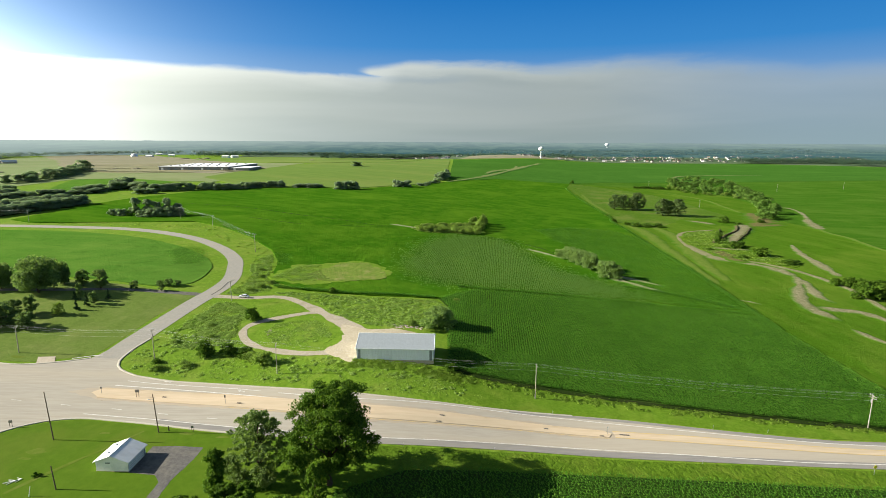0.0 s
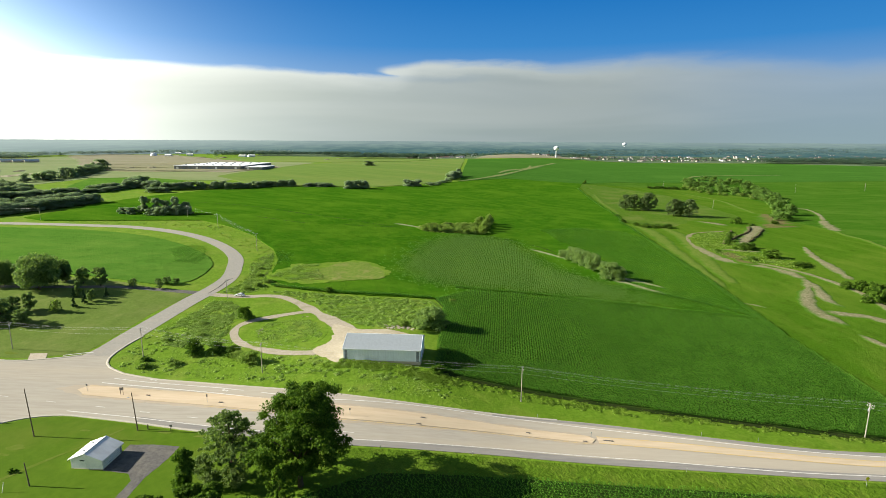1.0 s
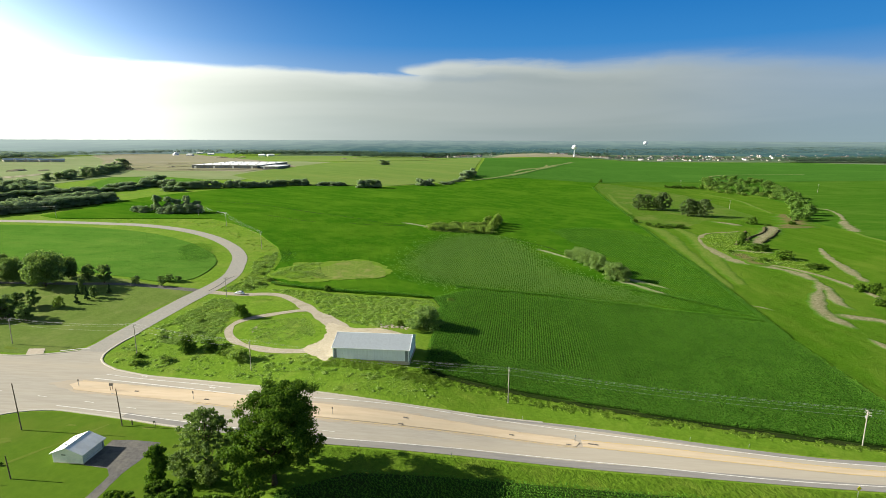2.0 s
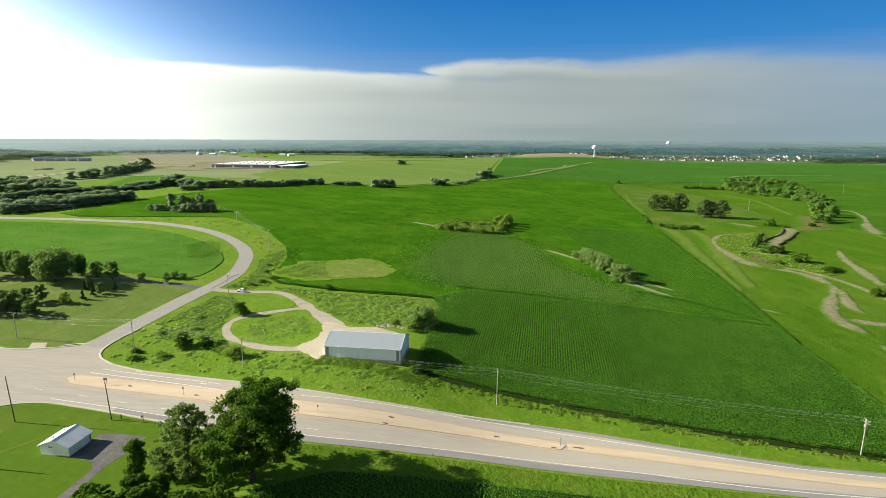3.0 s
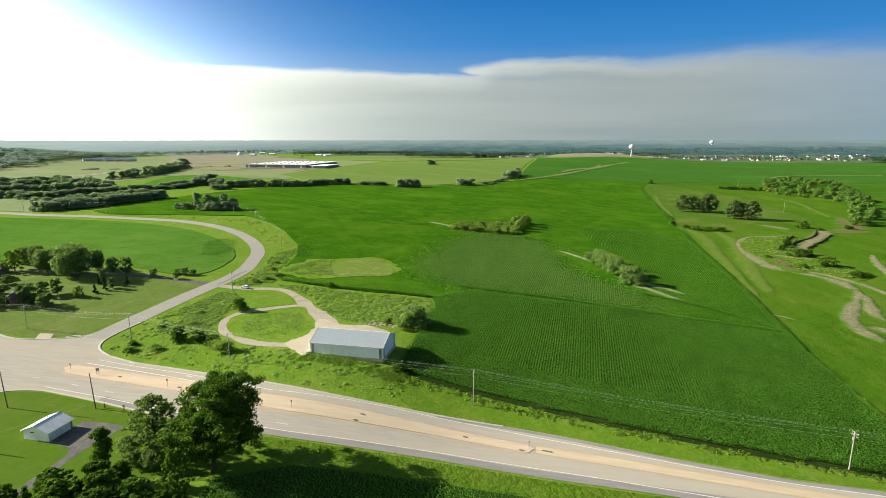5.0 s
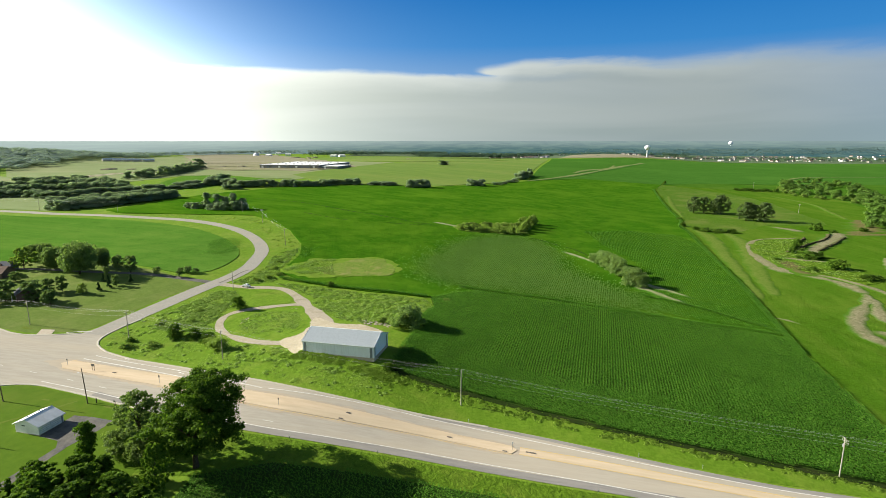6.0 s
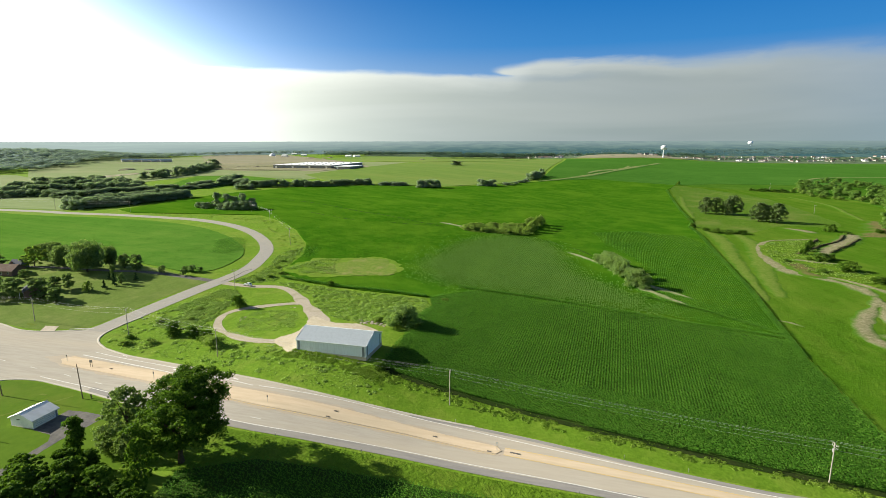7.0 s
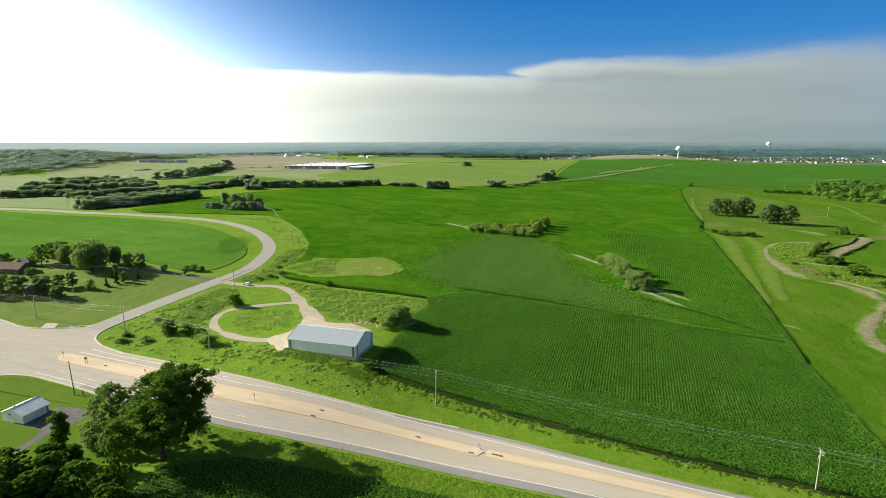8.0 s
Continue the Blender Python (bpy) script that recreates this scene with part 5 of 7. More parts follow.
def build_corn():
    rng = np.random.default_rng(11)
    # strip of darkened soil that paints the shade along the corn's front
    ribbon("field_edge", [(x, y - 0.9) for x, y in CORN_FIELD[:7]], 2.4, 0.2, UNDER, "bare soil strip along the corn, shade put into its dark colour", "field soil", across=2)
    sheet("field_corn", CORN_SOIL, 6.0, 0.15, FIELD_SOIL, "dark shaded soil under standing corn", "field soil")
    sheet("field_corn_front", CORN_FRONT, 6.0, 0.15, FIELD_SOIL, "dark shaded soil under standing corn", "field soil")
    x, y = rows_of(CORN_FIELD, 3.5, 0.96, 0.42, rng, jitter=0.14, bend=0.8)
    main = ~inside(HEADLAND, x, y)
    hx, hy = rows_of(HEADLAND, 99.0, 1.15, 0.36, rng, jitter=0.08, bend=1.0)
    x, y = np.concatenate([x[main], hx]), np.concatenate([y[main], hy])
    co, f = corn_mesh(x, y, rng, 1.9, 4, 0.47, 0.3)
    tagged(new("corn_crop", fast_mesh("corn_crop", co, f, CORN)), "tall green corn standing in long drilled rows", "corn", "", "stuff")
    x, y = rows_of(CORN_HILL, 5.0, 1.15, 0.5, rng, jitter=0.42, bend=1.0, fray=8.0)
    co, f = corn_mesh(x, y, rng, 0.85, 3, 0.6, 0.34)
    co[:, 2] += 0.25
    tagged(new("corn_crop", fast_mesh("corn_crop", co, f, CORN_PALE)), "greyish-green tasselled corn in rows on the slope", "corn", "", "stuff")
    x, y = rows_of(CORN_EAST, 4.0, 1.15, 0.7, rng, bend=2.0, fray=1.5)
    clear = ((x - 98) / 17) ** 2 + ((y - 350) / 44) ** 2 > 1
    co, f = corn_mesh(x[clear], y[clear], rng, 1.2, 3, 0.5, 0.3)
    tagged(new("corn_crop", fast_mesh("corn_crop", co, f, CORN)), "green corn in fine rows beside the field clump", "corn", "", "stuff")
    border = curve([(p[0] - 0.8, p[1]) for p in FIELD_EDGE[1:10]], 0.42)
    x, y = np.concatenate([border[:, 0] - k * 0.8 for k in range(4)]) + 0.15 * rng.normal(size=4 * len(border)), np.tile(border[:, 1], 4)
    co, f = corn_mesh(x, y, rng, 1.9, 5, 0.45, 0.36)
    tagged(new("corn_crop", fast_mesh("corn_crop", co, f, CORN)), "tall crop edge along the lower field", "corn", "", "stuff")
    for line, tall in (([(-88, 270), (-65, 267), (-48, 265.6), (-25, 266.6), (-5, 265.6)], 1.9), ([(104, 308), (118, 301), (131, 293), (142, 283), (151, 276), (158, 268)], 2.3), ([(7, 288.5), (20, 286.6), (35, 285), (53, 283.6), (71, 280.6), (88, 277), (105, 274), (121, 270), (141, 267.5), (157, 264.5)], 2.2)):
        c = curve(line, 0.35)
        x, y = np.concatenate([c[:, 0]] * 3) + 0.12 * rng.normal(size=3 * len(c)), np.concatenate([c[:, 1] + k * 0.8 for k in range(3)])
        co, f = corn_mesh(x, y, rng, tall, 5, 0.42, 0.32)
        tagged(new("corn_crop", fast_mesh("corn_crop", co, f, CORN)), "tall corn standing along a field edge", "corn", "", "stuff")
    for patch in ([(-172, 332), (-168, 346), (-156, 342), (-145, 322), (-140, 303), (-154, 301)], [(-110, 335), (-105, 341), (-97, 336), (-93, 317), (-99, 310)]):
        x, y = rows_of(patch, 40.0, 2.0, 0.6, rng, jitter=0.3, bend=3.0, fray=1.5)
        co, f = corn_mesh(x, y, rng, 0.5, 3, 0.45, 0.28)
        co[:, 2] += 0.3
        tagged(new("crop_rows", fast_mesh("crop_rows", co, f, CORN)), "dark crop plants in short curving rows", "crop", "", "stuff")
    front = np.asarray(CORN_FRONT, float)
    x, y = rows_of(front, 92.0, 1.15, 0.6, rng)
    near = (y > 98) & (x < 130)
    co, f = corn_mesh(x[near], y[near], rng, 1.7, 5, 0.38, 0.19)
    tagged(new("corn_crop", fast_mesh("corn_crop", co, f, CORN)), "tall green corn beside the highway verge", "corn", "", "stuff")


build_corn()


def tuft_mesh(x, y, rng, height, width, blades=3, lift=0.0):
    """Low leaf sprays and bent grass round every place."""
    n = len(x)
    z = ground_at(x, y) + lift
    co = np.empty((n, blades, 4, 3), np.float32)
    for k in range(blades):
        a, size = rng.uniform(0, 2 * np.pi, n), width * rng.uniform(0.5, 1.5, n)
        px, py = x + rng.normal(size=n) * width * 0.7, y + rng.normal(size=n) * width * 0.7
        pz = z + height * rng.uniform(0.1, 1.1, n)
        tx, ty = rng.normal(size=n) * 0.22 - 0.1, rng.normal(size=n) * 0.22
        for q, (u, v) in enumerate([(-0.8, 0.0), (0.0, 0.5), (0.8, 0.0), (0.0, -0.5)]):
            dx, dy = (np.cos(a) * u - np.sin(a) * v) * size, (np.sin(a) * u + np.cos(a) * v) * size
            co[:, k, q, 0], co[:, k, q, 1], co[:, k, q, 2] = px + dx, py + dy, pz + dx * tx + dy * ty
    co = co.reshape(-1, 3)
    return co, np.arange(len(co)).reshape(-1, 4)


def scatter(poly, count, rng, patchy=0.0, size=14.0):
    poly = np.asarray(poly, float)
    lo, hi = poly.min(0), poly.max(0)
    p = rng.uniform(lo, hi, (count * 3, 2))
    keep = inside(poly, p[:, 0], p[:, 1])
    if patchy:
        keep &= np.array([noise.noise((a / size, b / size, 9.0)) for a, b in p]) > patchy + 0.35 * rng.normal(size=len(p))
    p = p[keep][:count]
    return p[:, 0], p[:, 1]


def weed_mounds(poly, count, rng, label, low, high, material, patchy=0.1, lift=0.0, gap=8.0):
    """Clumps of rank weeds as low uneven lumps of leaf sprays."""
    x, y = scatter(poly, count, rng, patchy, gap)
    r = low + (high - low) * rng.random(len(x)) ** 2
    centres = np.stack([x, y, ground_at(x, y) + lift + r * 0.12], -1)
    co, f = leaves(rng, centres, r, 56, 0.28, flat=0.34, hollow=0.5, up=1.1, wild=0.25)
    tagged(new("weed_clumps", fast_mesh("weed_clumps", co, f, material)), label, "weeds", "", "stuff")


def build_undergrowth():
    rng = np.random.default_rng(23)
    bank = [(-110, 174), (-98, 169), (-77, 166), (-47, 163), (-13, 160), (12, 163), (10, 174), (-2, 178), (-20, 180), (-33, 178), (-44, 184), (-60, 184), (-72, 190), (-82, 203), (-86, 220), (-98, 245), (-108, 246), (-111, 215), (-112, 190)]
    x, y = scatter(bank, 7000, rng, 0.1, 9.0)
    co, f = tuft_mesh(x, y, rng, 0.14, 0.24, 3)
    tagged(new("weeds", fast_mesh("weeds", co, f, WEED)), "rank pale green weeds on the roadside bank", "weeds", "", "stuff")
    verge = [(14, 159), (40, 158.6), (86, 152.5), (128, 150), (200, 152), (200, 151), (158, 153.5), (132, 156.5), (104, 159.5), (73, 165), (39, 173), (17, 176.5), (4, 180), (-4, 178), (8, 166)]
    x, y = scatter(verge, 5000, rng, 0.25, 4.0)
    edge = np.interp(x, [4, 17, 39, 73, 104, 132, 158], [180, 176.5, 173, 165, 159.5, 156.5, 153.5])
    rank = y > edge - 3.2
    co, f = tuft_mesh(x[rank], y[rank], rng, 0.3, 0.22, 4)
    tagged(new("tall_grass", fast_mesh("tall_grass", co, f, BLADE)), "tall yellow-green grass along the corn edge", "grass", "", "stuff")
    fallow = [(-88, 262), (-72, 264), (-40, 262), (-6, 264), (2, 252), (-2, 236), (-10, 224), (-22, 217), (-34, 220), (-46, 230), (-58, 244), (-72, 256)]
    x, y = scatter(fallow, 4500, rng, 0.1, 9.0)
    co, f = tuft_mesh(x, y, rng, 0.14, 0.28, 3)
    tagged(new("weeds", fast_mesh("weeds", co, f, WEED)), "patchy pale weeds on fallow ground behind the shed", "weeds", "", "stuff")
    corner = [(-108, 256), (-104, 274), (-107, 292), (-116, 314), (-110, 340), (-104, 320), (-99, 300), (-94, 280), (-88, 264), (-98, 256)]
    x, y = scatter(corner, 4000, rng, 0.05, 8.0)
    co, f = tuft_mesh(x, y, rng, 0.14, 0.32, 3)
    tagged(new("weeds", fast_mesh("weeds", co, f, WEED)), "tall weeds between the side road and the soybeans", "weeds", "", "stuff")
    front = [(-20, 131), (0, 132), (25, 133), (60, 132.6), (117, 133), (160, 135), (160, 127), (75, 125.4), (31, 125), (10, 124), (-10, 122), (-24, 118)]
    x, y = scatter(front, 6000, rng, 0.05, 6.0)
    co, f = tuft_mesh(x, y, rng, 0.07, 0.16, 3)
    tagged(new("tall_grass", fast_mesh("tall_grass", co, f, BLADE)), "uneven grass between the highway and the corn", "grass", "", "stuff")
    circle = [(-74, 209), (-72, 218), (-65, 223), (-58, 225), (-50, 220), (-46, 212), (-45, 203), (-51, 195), (-60, 194), (-68, 199)]
    x, y = scatter(circle, 1500, rng, 0.15, 6.0)
    co, f = tuft_mesh(x, y, rng, 0.16, 0.28, 3, 0.05)
    tagged(new("weeds", fast_mesh("weeds", co, f, WEED)), "patchy pale weeds inside the gravel loop", "weeds", "", "stuff")
    patch = [(-94, 285), (-90, 300), (-86, 312), (-75, 317), (-71, 300), (-64, 289), (-76, 279)]
    x, y = scatter(patch, 1600, rng, 0.05, 8.0)
    co, f = tuft_mesh(x, y, rng, 0.2, 0.35, 3, 0.85)
    tagged(new("weeds", fast_mesh("weeds", co, f, WEED)), "pale rough weeds round the mown patch", "weeds", "", "stuff")
    weed_mounds(bank, 500, rng, "pale frothy weed clumps on the roadside bank", 0.5, 1.7, WEED)
    slope = [(-106, 192), (-92, 190), (-80, 192), (-84, 206), (-88, 222), (-98, 244), (-106, 242), (-109, 215)]
    weed_mounds(slope, 620, rng, "frothy pale weeds on the slope above the junction", 0.6, 1.7, WEED, -0.1, gap=9.0)
    crest = [(-44, 176), (-20, 176), (-2, 172), (8, 168), (12, 174), (0, 180), (-20, 181), (-33, 179)]
    weed_mounds(crest, 330, rng, "rank weeds on the bank below the shed", 0.9, 2.3, TUSSOCK, -0.1)
    foot = [(-33, 180.2), (-20, 180.6), (-4, 179.6), (-3.4, 181.4), (-18, 182.0), (-32.5, 182.1)]
    weed_mounds(foot, 90, rng, "weeds growing against the shed's footing", 0.5, 1.0, TUSSOCK, -0.3)
    rim = [(4, 179.4), (17, 175.6), (39, 172), (73, 164), (104, 158.6), (132, 155.6), (158, 152.6), (158, 151), (132, 153), (104, 155.4), (73, 159.4), (39, 166), (17, 170), (4, 173)]
    weed_mounds(rim, 900, rng, "tussocks of rank grass along the corn edge", 0.4, 1.3, TUSSOCK, -0.05)
    weed_mounds(fallow, 620, rng, "pale frothy weed clumps on fallow ground", 0.6, 2.2, WEED, 0.0, gap=12.0)
    weed_mounds(corner, 420, rng, "pale frothy weed clumps beside the side road", 0.5, 1.6, WEED)
    weed_mounds(circle, 90, rng, "low weed clumps inside the gravel loop", 0.3, 0.8, WEED)
    wedge = [(-99, 244), (-92, 238), (-82, 228), (-84, 222), (-90, 224), (-97, 238)]
    weed_mounds(wedge, 120, rng, "pale frothy weed clumps beside the drive", 0.5, 1.4, WEED, 0.0)
    bend = [(-108, 262), (-106, 285), (-112, 305), (-122, 330), (-138, 352), (-165, 379), (-200, 399), (-240, 411), (-300, 416), (-320, 419), (-235, 429), (-203, 434), (-172, 412), (-141, 382), (-114, 346), (-101, 320), (-97, 300), (-92, 282)]
    weed_mounds(bend, 320, rng, "tall weeds and tussocks on the verge of the bend", 0.6, 1.8, TUSSOCK, 0.0, gap=16.0)
    gully = [(207, 468), (225, 496), (250, 506), (261, 500), (245, 468), (240, 440), (237, 415), (249, 396), (251, 377), (240, 368), (228, 380), (212, 394), (206, 420)]
    x, y = scatter(gully, 2600, rng, 0.15, 9.0)
    co, f = tuft_mesh(x, y, rng, 0.6, 0.6, 3, 0.75)
    tagged(new("weeds", fast_mesh("weeds", co, f, WEED)), "rank weeds round the eroded gully", "weeds", "", "stuff")


build_undergrowth()


def build_trees():
    # the old shade tree beside the highway and the thicket below it
    big = make_tree("shade_tree", "large old broadleaf shade tree with dense dark crown", "shade", 25.0, 12.4, 400, 135, 0.33, LEAF, 3, limbs=18, tilt=0.2)
    big.matrix_basis = pose(-27.5, 115, gz(-27.5, 115)) @ Matrix.Diagonal((0.95, 1.15, 0.95, 1))
    ash = make_tree("roadside_tree", "thin grey-green tree with airy crown beside the lawn", "spread", 16.0, 7.2, 210, 60, 0.3, ASH_LEAF, 8, limbs=14)
    plant_at(ash, [(-44.5, 117, 1.05, 1.08)], 2)
    low = make_tree("thicket_shrub", "low leafy shrub below the thin roadside tree", "bush", 6.0, 3.6, 44, 60, 0.3, ASH_LEAF, 9, limbs=4, category="shrub", group="thicket trees")
    plant_at(low, [(-52, 117, 0.95, 1.0), (-48, 113, 0.7, 0.8), (-42, 113, 0.9, 0.9)], 3)
    thick = make_tree("thicket_tree", "dark leafy tree in the thicket below the shade tree", "spread", 11.5, 5.0, 150, 62, 0.34, LEAF, 15, limbs=8, group="thicket trees")
    plant_at(thick, [(-27.5, 102, 1.25, 0.72), (-46.5, 101, 0.8, 1.1), (-53, 95.5, 0.85, 1.2), (-41.5, 97, 0.9, 1.2), (-33.5, 97, 0.85, 1.15), (-48, 91, 0.95, 1.4), (-58, 89, 0.85, 1.1), (-27, 96, 0.7, 1.0), (-38, 90, 0.95, 1.4), (-44, 85, 1.0, 1.4), (-20, 92, 0.9, 1.1)], 4)
    dark = make_tree("thicket_tree", "slim dark tree in the thicket beside the driveway", "column", 10.5, 3.0, 70, 70, 0.34, LEAF_DARK, 19, limbs=5, group="thicket trees")
    plant_at(dark, [(-51, 107.6, 1.25, 0.95), (-43, 104, 0.75, 0.85)], 6)
    # shrubs round the loop and shed
    shrub = make_tree("shrub", "dense dark green shrub in rough grass", "bush", 6.0, 3.3, 50, 75, 0.32, LEAF_DARK, 21, limbs=4, category="shrub", group="shrubs on the bank")
    plant_at(shrub, [(-82.5, 222, 1.1, 1.0), (-87, 185.5, 1.05, 1.05), (-79, 186.5, 0.8, 1.0), (-72.5, 185, 0.65, 0.95), (-57, 267, 0.5, 0.85), (2, 179, 0.5, 0.8), (-101, 178, 0.3, 0.6)], 8)
    pale = make_tree("shrub", "pale leafy shrub on the roadside bank", "bush", 5.0, 3.8, 46, 60, 0.32, LEAF_PALE, 25, limbs=4, category="shrub", group="shrubs on the bank")
    plant_at(pale, [(-64, 179, 0.95, 1.1), (-69, 182, 0.7, 0.9), (-98, 172.5, 0.4, 0.7), (-90, 176, 0.4, 0.8), (6, 262, 0.5, 0.6), (-14, 222, 0.55, 0.7), (-98, 263, 0.4, 0.7), (-94, 269, 0.45, 0.7), (-92, 277, 0.35, 0.7), (-100, 287, 0.35, 0.6), (-104, 300, 0.3, 0.5), (-103, 196, 0.3, 0.6), (-97, 214, 0.3, 0.6), (-92, 202, 0.35, 0.6)], 9)
    round_bush = make_tree("round_bush", "large round green bush beside the corn", "bush", 9.2, 6.0, 70, 150, 0.42, LAWN_LEAF, 29, limbs=5, category="bush")
    plant_at(round_bush, [(-2.5, 221, 1.12, 1.28)], 1)
    # lawn trees
    lawn = make_tree("lawn_tree", "large rounded shade tree on the lawn", "round", 16.0, 8.4, 150, 80, 0.5, YARD_LEAF, 33, limbs=6, shell=0.7, group="lawn trees")
    plant_at(lawn, [(-191.2, 246, 1.1, 1.05), (-211.5, 249.6, 0.82, 0.6), (-222.6, 255.5, 0.82, 0.45), (-190.5, 260, 0.72, 0.5), (-238, 262, 0.62, 0.6)], 3)
    light = make_tree("lawn_tree", "pale spreading tree on the lawn", "spread", 11.5, 7.4, 110, 60, 0.45, LEAF_PALE, 35, limbs=8, group="lawn trees")
    plant_at(light, [(-228.6, 247, 1.03, 1.0), (-163.5, 219.4, 0.46, 0.4)], 5)
    young = make_tree("lawn_tree", "young rounded green tree on the dry lawn", "round", 9.0, 3.0, 60, 70, 0.36, YARD_LEAF, 37, limbs=4, group="lawn trees")
    plant_at(young, [(-188.2, 259.5, 0.95, 0.95), (-178, 257.8, 1.0, 1.0), (-167.7, 255.2, 1.15, 1.1), (-175.9, 205.4, 1.15, 1.5), (-179.8, 216.3, 0.85, 1.05), (-165.2, 203.7, 0.8, 1.15), (-175.3, 219.8, 0.95, 0.85), (-187.9, 202.2, 1.15, 1.6), (-200.8, 204.5, 1.0, 1.4), (-210.9, 227, 0.6, 0.95), (-157.8, 233.9, 0.7, 0.65), (-166.7, 238.3, 0.98, 0.5), (-196, 196, 0.95, 1.2), (-210, 200, 1.1, 1.5), (-246, 240, 0.9, 1.4)], 7)
    small = make_tree("lawn_tree", "small round ornamental tree on the dry lawn", "round", 5.0, 2.0, 34, 50, 0.3, YARD_LEAF, 39, limbs=4, group="lawn trees")
    plant_at(small, [(-151.4, 255, 1.0, 1.0), (-138.7, 255.7, 0.75, 0.95), (-138.5, 263.5, 0.8, 1.15), (-134.9, 264.9, 0.62, 0.85), (-143, 263, 0.6, 0.9)], 7)
    spruce = make_tree("lawn_spruce", "dark conical spruce on the dry lawn", "cone", 5.5, 1.5, 18, 100, 0.28, NEEDLE, 41, limbs=0, group="lawn trees")
    plant_at(spruce, [(-160.1, 225.5, 0.85, 1.05), (-158.8, 230.5, 1.25, 0.9), (-155.5, 241.1, 0.85, 0.95), (-169, 238, 0.8, 0.9)], 7)
    rng = random.Random(6)
    # clumps in the fields
    clump = make_tree("field_tree", "silvery green thicket tree standing in the crop", "bush", 10.5, 6.6, 70, 64, 0.5, LAWN_LEAF, 43, limbs=5, group="field clump trees")
    plant_at(clump, [(89, 381, 1.0, 1.0), (93, 364, 1.1, 1.0), (97, 350, 1.25, 1.05), (102, 341, 0.75, 0.8), (101, 330, 1.15, 1.15), (106, 327, 0.95, 0.85), (84, 388, 0.65, 0.7), (91, 372, 1.05, 0.9)], 11)
    island = make_tree("field_tree", "yellow-green brush in a field island", "bush", 7.0, 5.5, 30, 70, 0.55, LEAF_PALE, 45, limbs=3, group="field island brush")
    spots = [(rng.uniform(-22, 30), rng.uniform(0, 1), rng.uniform(0.5, 0.75), rng.uniform(0.7, 1.1)) for _ in range(84)]
    spots = [(x, 452 + 0.1 * x + u * (14 + 0.7 * (x + 22)), tall, wide) for x, u, tall, wide in spots]
    plant_at(island, spots + [(31, 477, 1.3, 0.9), (33, 488, 1.5, 0.8), (35, 500, 1.5, 0.9), (37, 512, 1.4, 0.8), (28, 508, 1.1, 1.0)], 12)
    oak = make_tree("pasture_tree", "dark spreading tree alone in the pasture", "spread", 20.0, 10.0, 150, 80, 0.7, LEAF_GREY, 47, limbs=6, group="pasture trees")
    plant_at(oak, [(209, 664, 0.95, 0.9), (221, 668, 0.95, 0.95), (239, 670, 1.08, 1.15), (231, 662, 0.9, 0.8), (249, 616, 0.98, 1.05), (264, 611, 1.0, 1.1), (257, 618, 0.85, 0.9)], 13)
    brush = make_tree("field_brush", "low dark brush in the pale field", "bush", 6.5, 6.0, 28, 55, 0.75, LEAF_DARK, 49, limbs=3, category="brush", group="gully brush")
    plant_at(brush, [(190, 534, 0.7, 0.9), (200, 532, 0.6, 1.1), (210, 531, 0.75, 1.0), (184, 541, 0.6, 0.6), (292, 562, 1.2, 0.95), (234, 432, 0.95, 1.2), (241, 436, 0.8, 0.9), (231, 452, 1.0, 0.45), (236, 462, 1.2, 0.45), (241, 471, 1.2, 0.45), (247, 481, 1.0, 0.4), (350, 996, 0.8, 1.0), (360, 992, 0.9, 1.1), (370, 989, 1.0, 1.1), (381, 986, 0.9, 1.2), (392, 986, 1.0, 1.1), (404, 986, 1.0, 1.1), (244, 1044, 1.2, 0.7), (181, 600, 0.5, 0.5), (176, 557, 0.7, 0.5), (222, 397, 0.5, 0.7), (300, 548, 0.5, 0.7), (330, 560, 0.7, 0.8), (212, 425, 0.4, 0.5)], 15)
    bright = make_tree("field_brush", "bright green round brush in the pale field", "bush", 7.0, 7.0, 34, 60, 0.7, LEAF, 51, limbs=3, category="brush", group="gully brush")
    plant_at(bright, [(239, 402, 1.05, 1.1), (245, 376, 0.6, 0.8), (252, 380, 0.4, 0.5), (241, 324, 0.8, 0.55), (247, 321, 1.0, 0.7), (252, 316, 1.05, 0.8), (244, 305, 0.9, 0.7), (240, 297, 1.35, 1.05), (250, 300, 1.2, 1.0), (262, 302, 1.0, 1.0), (259, 314, 1.0, 0.9)], 16)
    rng = random.Random(5)
    wood = make_tree("woodland_tree", "mixed green tree in the hillside wood", "bush", 14.0, 9.5, 24, 48, 1.25, WOOD_LEAF, 53, limbs=3, group="hillside wood")
    near_side, far_side = curve([(437, 1050), (414, 962), (424, 905), (450, 890), (462, 860), (448, 790)], 2.0), curve([(488, 1190), (539, 1228), (570, 1188), (580, 1110), (546, 986), (488, 838)], 2.0)
    spots = []
    for _ in range(120):
        u, v = rng.random(), rng.random()
        q = near_side[int(u * (len(near_side) - 1))] * (1 - v) + far_side[int(u * (len(far_side) - 1))] * v
        spots.append((q[0], q[1], rng.uniform(0.5, 0.9), rng.uniform(0.6, 1.05)))
    spots += [(x + rng.uniform(-5, 5), y + rng.uniform(-6, 6), rng.uniform(0.8, 1.15), rng.uniform(0.7, 0.95)) for x, y in ((440, 772), (452, 790), (418, 723), (430, 742), (446, 752), (407, 690), (420, 700), (392, 650), (404, 668), (366, 602), (352, 588), (372, 618), (384, 636), (396, 640), (360, 612))]
    plant_at(wood, spots, 17)
